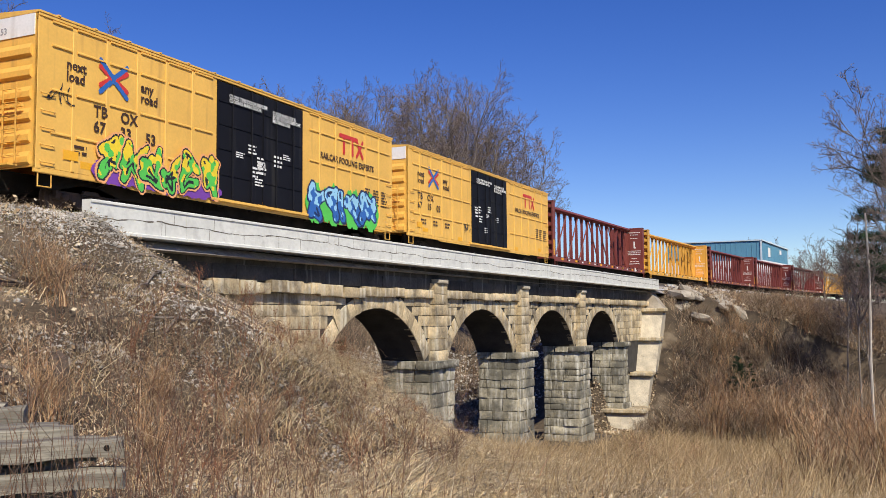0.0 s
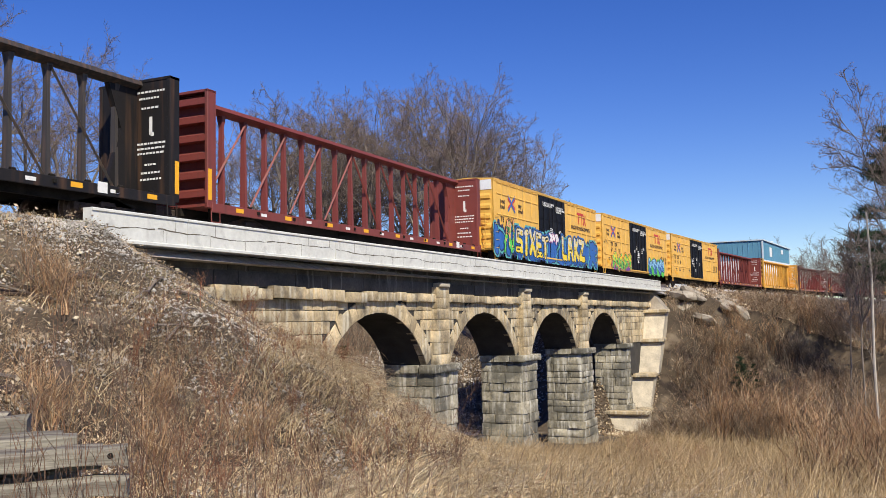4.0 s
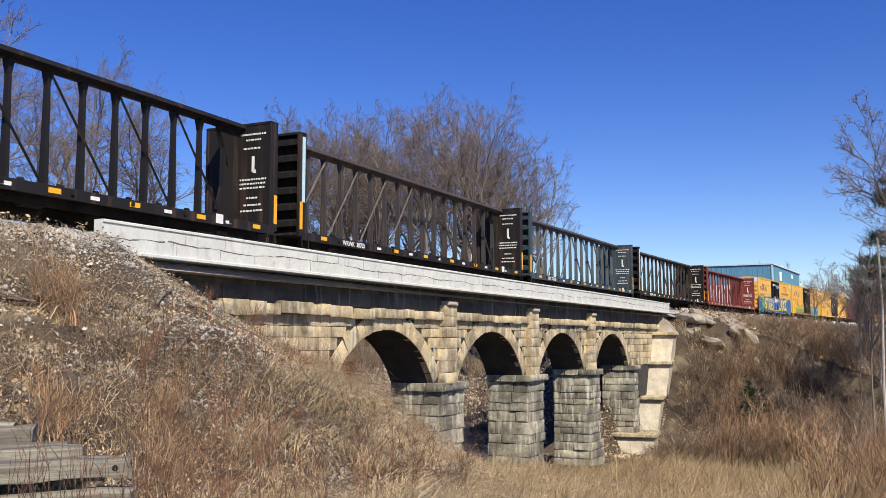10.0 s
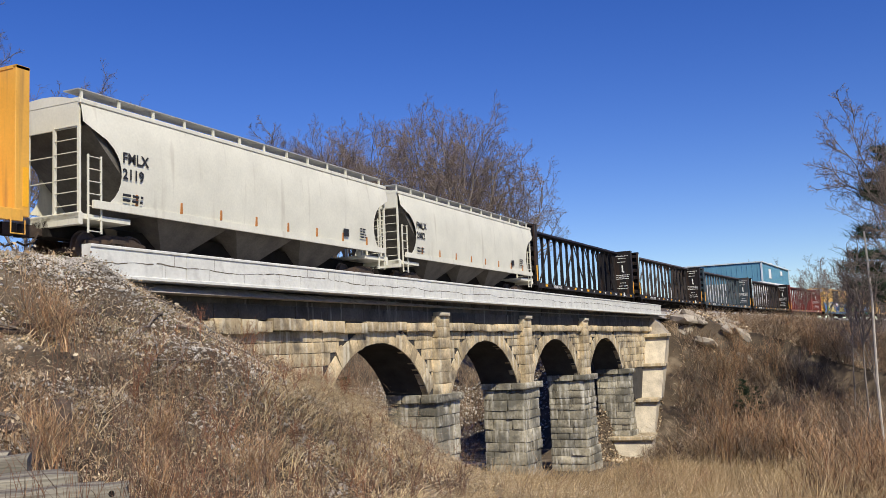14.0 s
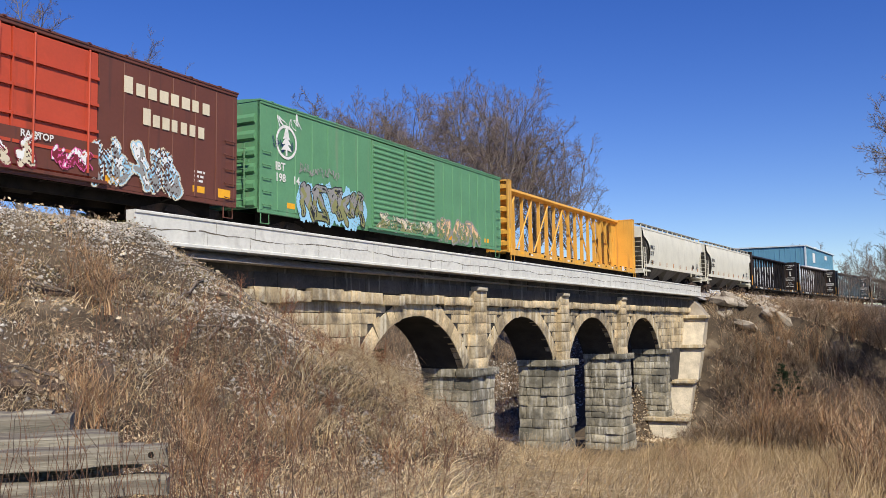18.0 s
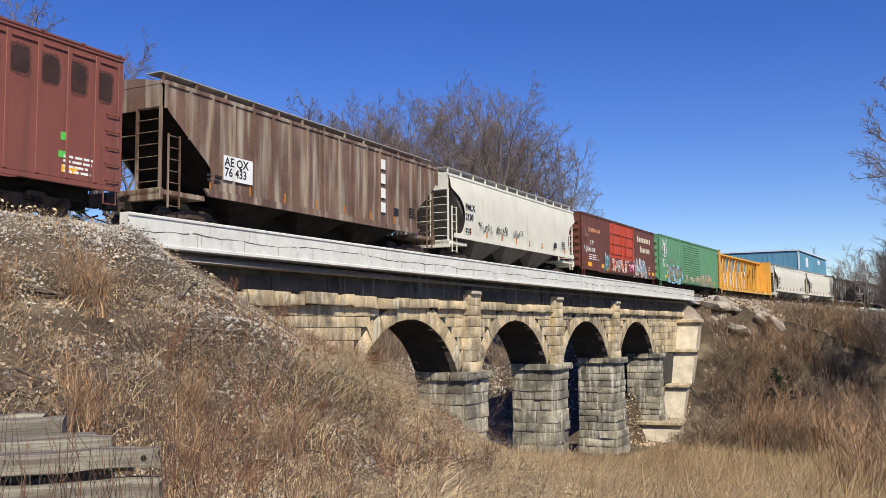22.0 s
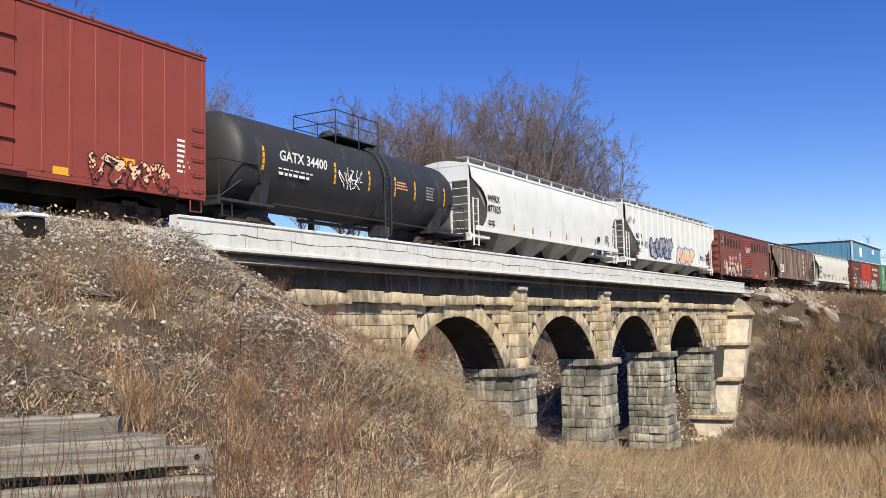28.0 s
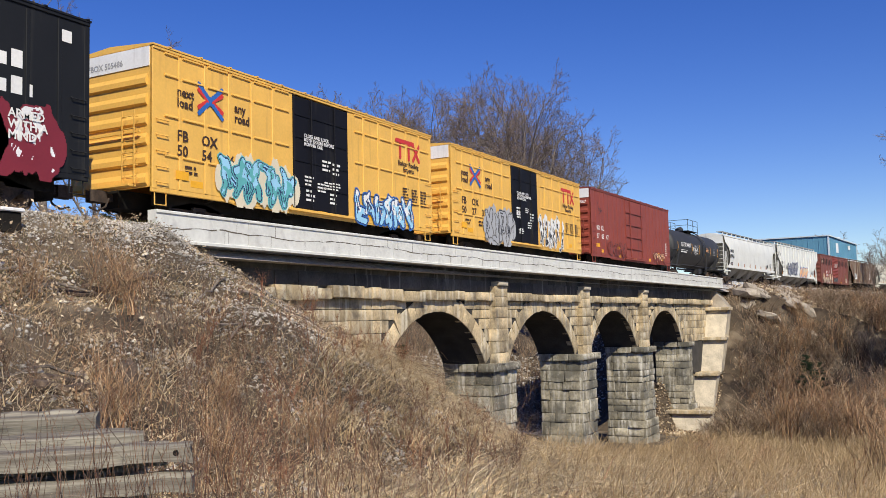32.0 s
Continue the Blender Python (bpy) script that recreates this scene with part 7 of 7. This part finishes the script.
place(centrebeam("faded slate blue centre beam flatcar, empty", 22.4, M_cb_blue, 0, M_chalk, M_cb_bluepost, None, 5, "LBK  732528", M_cb_rust), -75.5, -53.1)
place(centrebeam("black steel centre beam flatcar with white print, empty", 22.45, M_cb_black, 0, M_chalk, M_cb_rust, M_sheen, 6, "WRWK  38703"), -99.31, -76.86)
place(centrebeam("black steel centre beam flatcar with white print, empty", 22.4, M_cb_black, 0, M_chalk, M_cb_black, None, 7, "WRWK  4102"), -123.16, -100.76)
IV = "ivory white rounded covered hopper car with roof walkway"
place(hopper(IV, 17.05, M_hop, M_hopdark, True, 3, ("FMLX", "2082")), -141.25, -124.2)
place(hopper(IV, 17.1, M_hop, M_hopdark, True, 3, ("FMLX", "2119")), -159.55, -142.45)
place(centrebeam("orange-yellow steel centre beam flatcar, empty", 22.5, M_cb_yellow, 0, None, seed=8), -183.66, -161.15)
# green boxcar
c = boxcar("faded green steel boxcar with ribbed doors and graffiti", 19.0, M_green, [(6.8, 9.35, "ribbed", M_green), (9.4, 12.0, "ribbed", M_green)], 0.92, (), ends=6, top=4.58)
car, h = c
g = Geo()
n = 28
for i in range(n):
    a, b = 2 * math.pi * i / n, 2 * math.pi * (i + 1) / n
    sheet(g, [(-8.12 + r * math.cos(t), 3.41 + r * math.sin(t)) for r, t in ((0.49, a), (0.58, a), (0.58, b), (0.49, b))], -1.634)
sheet(g, [(-8.17, 2.95), (-8.07, 2.95), (-8.07, 3.2), (-8.17, 3.2)], -1.634)
for z, k in ((3.12, 0.3), (3.32, 0.26), (3.5, 0.21), (3.65, 0.14)):
    sheet(g, [(-8.12 - k, z), (-8.12, z + 0.04), (-8.12 + k, z), (-8.12 + 0.05, z + 0.25), (-8.12 - 0.05, z + 0.25)], -1.636)
part("emblem", g, M_chalk, car, "white tree emblem in a ring")
letters("IBT", 0.38, M_chalk, car, -h + 0.78, -1.631, 2.42)
letters("198", 0.38, M_chalk, car, -h + 0.78, -1.631, 2.05)
letters("14", 0.38, M_chalk, car, -h + 1.75, -1.631, 2.05)
graffiti(car, -7.3, -3.4, 0.9, 2.2, 5, S["olive"], S["black"], S["sky"], 31, S["grey"], None, worn=0.15)
graffiti(car, 2.7, 6.9, 0.95, 1.95, 6, S["olive"], S["grey"], None, 32, S["peach"], S["grey"], worn=0.4)
graffiti(car, -2.4, 2.2, 1.0, 1.6, 6, S["olive"], S["grey"], None, 33, S["cream"], y=-1.665, worn=0.55)
tag(car, -8.6, 3.8, 1.3, 0.8, S["white"], 4)
tag(car, -7.4, 2.5, 2.4, 0.35, S["grey"], 6)
tag(car, -8.9, 3.1, 1.2, 0.4, S["deep"], 8)
place(c, -204.2, -185.2)
# maroon boxcar with a red double door
c = boxcar("weathered maroon boxcar with bright red double doors", 16.45, M_sp, [(5.54, 8.35, "frame", M_sp_door), (8.37, 10.95, "frame", M_sp_door)], 0.9, (), ends=7, top=4.5)
car, h = c
part("door_foot", Geo().box(-h + 5.5, -h + 10.95, -1.662, -1.652, 1.1, 1.98), M_sp, car)
letters("CUSHION-CAR", 0.34, SPRAY["orange"], car, -h + 1.15, -1.631, 3.4)
letters("S  P", 0.42, M_chalk, car, -h + 1.5, -1.631, 2.56)
letters("246 718", 0.38, M_chalk, car, -h + 1.15, -1.631, 2.1)
g = Geo()
rnd = random.Random(5)
for x0, x1, z, n in ((11.8, 15.3, 3.55, 8), (12.5, 15.05, 2.8, 7)):
    w = (x1 - x0) / n
    for i in range(n):
        k = 0.34 if i else 0.46
        a = -h + x0 + w * i
        g.box(a, a + w * rnd.uniform(0.6, 0.78), -1.634, -1.63, z, z + k)
part("railway_name", g, SPRAY["cream"], car, "white painted railway name")
graffiti(car, -4.0, -2.75, 0.95, 2.3, 3, S["teal"], S["deep"], None, 41, S["sky"], S["olive"], worn=0.3)
graffiti(car, -2.5, 1.0, 1.05, 1.95, 5, S["cream"], S["maroon"], None, 42, S["white"], y=-1.68, worn=0.45)
letters("RAGTOP", 0.24, M_chalk, car, 0.35, -1.697, 1.78, label="white sprayed word")
graffiti(car, 1.2, 2.5, 1.2, 1.75, 4, S["maroon"], S["pink"], None, 44, S["white"], y=-1.68, worn=0.2)
graffiti(car, 2.65, 5.7, 0.95, 2.25, 5, S["grey"], S["sky"], None, 43, S["white"], S["cream"], worn=0.42)
tag(car, -7.9, 2.0, 1.0, 0.5, S["white"], 11)
tag(car, -7.7, 3.0, 0.7, 0.5, S["grey"], 12)
for i, x in enumerate((-h + 1.1, -h + 3.6, h - 0.9)):
    part("plate", Geo().box(x, x + 0.6, -1.616, -1.61, 1.15, 1.42), M_amber, car, "orange reflector plate")
bars(-h + 1.3, 1.6, 1.9, 0.4, 3, -1.61, rnd, M_chalk, car)
bars(h - 1.9, 1.5, 0.5, 0.4, 3, -1.61, rnd, M_chalk, car)
place(c, -221.85, -205.4)
c = hopper(IV + " and black scrawls", 16.95, M_hop, M_hopdark, True, 3, ("FMLX", "2130"))
for i, x in enumerate((-5.6, -3.6, -1.5)):
    tag(c[0], x, 1.95, 1.5, 0.42, S["black"], 20 + i, -1.63)
place(c, -239.98, -223.02)
c = hopper("rust-streaked brown and cream ribbed covered hopper car", 16.85, M_hop_brown, M_under, False, 3, ("", ""), rib=0.98, end_void=1.45)
car, h = c
part("number_board", Geo().box(-h + 2.5, -h + 3.9, -1.625, -1.617, 1.85, 2.62), M_white, car, "white patch with the car's number")
letters("AE QX\n76 433", 0.38, M_ink, car, -h + 2.55, -1.628, 2.3)
for i in range(4):
    z = 3.6 - 0.58 * i
    g = Geo().box(h - 4.95, h - 4.6, -1.623, -1.619, z, z + 0.4)
    part("owner_letter_mark", g, M_chalk, car, "white painted block mark")
place(c, -258.28, -241.42)
# rusty red boxcar
c = boxcar("rusty oxide red boxcar with dark rust patches and graffiti", 15.75, M_bk, [(6.3, 9.5, "ribbed", M_nokl)], 0.86, (4.24,), ends=6, top=4.54)
car, h = c
for a, b in ((-h + 0.2, -h + 6.1), (-h + 9.5, h - 0.2)):
    n = round((b - a) / 0.86)
    w = (b - a) / n
    for i in range(n):
        rnd = random.Random(i * 7 + int(a))
        g = Geo()
        cz, ph = rnd.uniform(3.63, 3.73), rnd.uniform(0.38, 0.48)
        for grow, mat, yy in ((1.0, M_rustedge, -1.609), (0.82, M_rustpatch, -1.612)):
            g, ring = Geo(), []
            for k in range(28):
                t = 2 * math.pi * k / 28
                r = grow * (1 + rnd.uniform(-0.07, 0.07)) / (abs(math.cos(t)) ** 5 + abs(math.sin(t)) ** 5) ** 0.2
                ring.append((a + w * (i + 0.5) + w * 0.36 * r * math.cos(t), cz + ph * r * math.sin(t)))
            sheet(g, ring, yy)
            part("rust_patch", g, mat, car)
letters("BK  TY", 0.4, M_chalk, car, -h + 2.2, -1.7, 2.2)
letters("150  090", 0.38, M_chalk, car, -h + 1.95, -1.7, 1.8)
letters("CLOSE AND LOCK\nDOORS BEFORE\nMOVING CAR", 0.2, M_chalk, car, -h + 7.45, -1.662, 3.4)
part("number_patch", Geo().box(-h + 1.9, -h + 3.7, -1.697, -1.57, 1.7, 2.55), M_nokl, car)
graffiti(car, -h + 0.45, -h + 5.9, 0.95, 2.15, 7, S["cream"], S["maroon"], None, 51, S["peach"], S["black"], worn=0.3)
graffiti(car, -h + 6.4, -h + 9.0, 1.1, 1.7, 5, S["black"], S["grey"], None, 52, y=-1.665)
tag(car, -h + 0.3, 3.4, 0.8, 0.9, S["cream"], 31)
part("lot_plate", Geo().box(-h + 4.35, -h + 4.65, -1.613, -1.609, 2.3, 2.6), M_chalk, car)
bars(-h + 5.55, 2.2, 0.5, 0.8, 5, -1.61, random.Random(4), M_chalk, car)
g = Geo().box(h - 2.0, h - 1.8, -1.612, -1.608, 2.0, 2.2).box(h - 2.05, h - 1.8, -1.612, -1.608, 1.55, 1.72)
part("green_marks", g, S["green"], car)
bars(h - 1.9, 1.2, 1.0, 0.5, 4, -1.61, random.Random(6), M_chalk, car)
place(c, -275.67, -259.9)
# white ribbed hopper
c = hopper("off-white ribbed covered hopper car with blue and orange graffiti", 19.5, M_hop_white, M_hoppale, False, 4, ("RO IX", "584 20"), rib=1.2, top=4.62, end_void=1.6, walk_posts=15)
graffiti(c[0], -5.4, -0.8, 1.5, 2.8, 5, S["silver"], S["deep"], None, 61, S["grey"], S["deep"], y=-1.622)
graffiti(c[0], 0.1, 4.0, 1.4, 2.4, 4, S["peach"], S["orange"], None, 62, S["cream"], S["blue"], y=-1.622)
tag(c[0], 5.6, 1.7, 1.8, 0.7, S["black"], 41, -1.622)
tag(c[0], -9.6, 3.45, 1.4, 0.45, S["black"], 42, -1.622)
tag(c[0], -6.6, 2.0, 0.7, 0.45, S["black"], 43, -1.622)
place(c, -296.86, -277.33)
place(hopper("clean white rounded covered hopper car", 18.75, M_hop_white, M_hoppale, True, 4, ("WFRX", "877625")), -316.86, -298.1)
place(tank_car("matt black tank car with white lettering", 15.3), -332.6, -317.35)
# iron red boxcar
c = boxcar("iron red steel boxcar with framed plug door", 15.85, M_nokl, [(6.1, 9.75, "frame", M_nokl)], 0.78, (), panel=M_white, ends=7, top=5.05)
car, h = c
for i, (a, b) in enumerate((("NO", "57"), ("KL", "05"), ("", "67"))):
    if a:
        letters(a, 0.4, M_chalk, car, -h + 0.75 + 0.88 * i, -1.61, 2.56)
    letters(b, 0.4, M_chalk, car, -h + 0.85 + 0.8 * i, -1.61, 2.05)
letters("NOKL 570567", 0.26, M_chalk, car, -h - 0.15, 0.2, 4.12, face=(90, 0, -90))
graffiti(car, -h + 2.6, -h + 6.0, 1.05, 1.95, 6, M_nokl, S["black"], None, 71, None, worn=0.4)
graffiti(car, h - 4.0, h - 1.2, 1.0, 1.7, 5, M_nokl, S["black"], None, 72, S["peach"], worn=0.4)
tag(car, -h + 0.95, 3.5, 0.8, 0.7, S["black"], 51)
for x in (-h + 0.68, -h + 4.4, h - 3.2):
    part("plate", Geo().box(x, x + 0.62, -1.617, -1.61, 1.5, 1.72), M_amber, car, "orange reflector plate")
bars(h - 1.1, 1.6, 0.5, 1.0, 7, -1.61, random.Random(8), M_chalk, car)
place(c, -349.13, -333.28)
c = yellow_box(("FBOX", "502737"), 15.68, False, 4)
graffiti(c[0], -4.6, -1.6, 0.9, 2.5, 4, S["silver"], S["black"], S["silver"], 82, S["silver"], S["grey"])
graffiti(c[0], 1.6, 4.95, 0.9, 2.75, 7, S["black"], S["white"], None, 83, S["white"], S["cream"])
place(c, -366.66, -350.98)
c = yellow_box(("FBOX", "505486"), 15.6, False, 5)
graffiti(c[0], -5.1, -1.6, 0.95, 2.35, 6, S["teal"], S["deep"], S["cream"], 91, S["sky"], S["teal"])
graffiti(c[0], 2.0, 6.0, 0.85, 2.15, 6, S["sky"], S["deep"], None, 92, S["white"], S["blue"])
place(c, -384.13, -368.53)
c = boxcar("black steel boxcar with white name and bright graffiti", 15.7, M_ic, [(6.1, 9.4, "frame", M_ic)], 0.95, (), ends=7)
car, h = c
g = Geo()
for x0, z, n in ((h - 5.6, 3.35, 9), (h - 5.6, 2.72, 10)):
    for i in range(n):
        a = x0 + 0.42 * i
        g.box(a, a + (0.3 if i % 3 else 0.16), -1.612, -1.609, z, z + (0.42 if i % 4 == 0 else 0.3))
part("railway_name", g, M_chalk, car, "white painted railway name")
part("white_patch", Geo().box(h - 0.95, h - 0.55, -1.612, -1.608, 4.3, 4.6), M_chalk, car)
graffiti(car, h - 5.6, h - 2.6, 0.9, 2.4, 3, S["white"], S["grey"], S["green"], 95, S["green"], S["silver"])
graffiti(car, h - 2.7, h - 1.0, 0.9, 2.4, 2, S["maroon"], S["maroon"], S["maroon"], 96, S["white"])
letters("ARMED\nWITH A\nMIND", 0.3, M_chalk, car, h - 2.35, -1.672, 2.15, label="white sprayed words")
place(c, -401.95, -386.25)

stones_now()


# ---- what moves ----
TRAVEL = ((0, 0.0), (4, 51.09), (8, 101.88), (12, 152.46), (16, 202.81), (20, 252.94), (24, 302.92), (28, 352.69), (32, 402.33))


def motions():
    """The whole train rolls along the line, every car on its own stretch of the bend."""
    for car, s0 in CARS:
        rows = []
        for t, d in TRAVEL:
            x, y, a = line_at(s0 + d)
            rows.append((t, pose(x, y, rail_z(s0 + d), 0, math.degrees(math.atan(-GRADE)), math.degrees(a))))
        walk(car, rows)


motions()
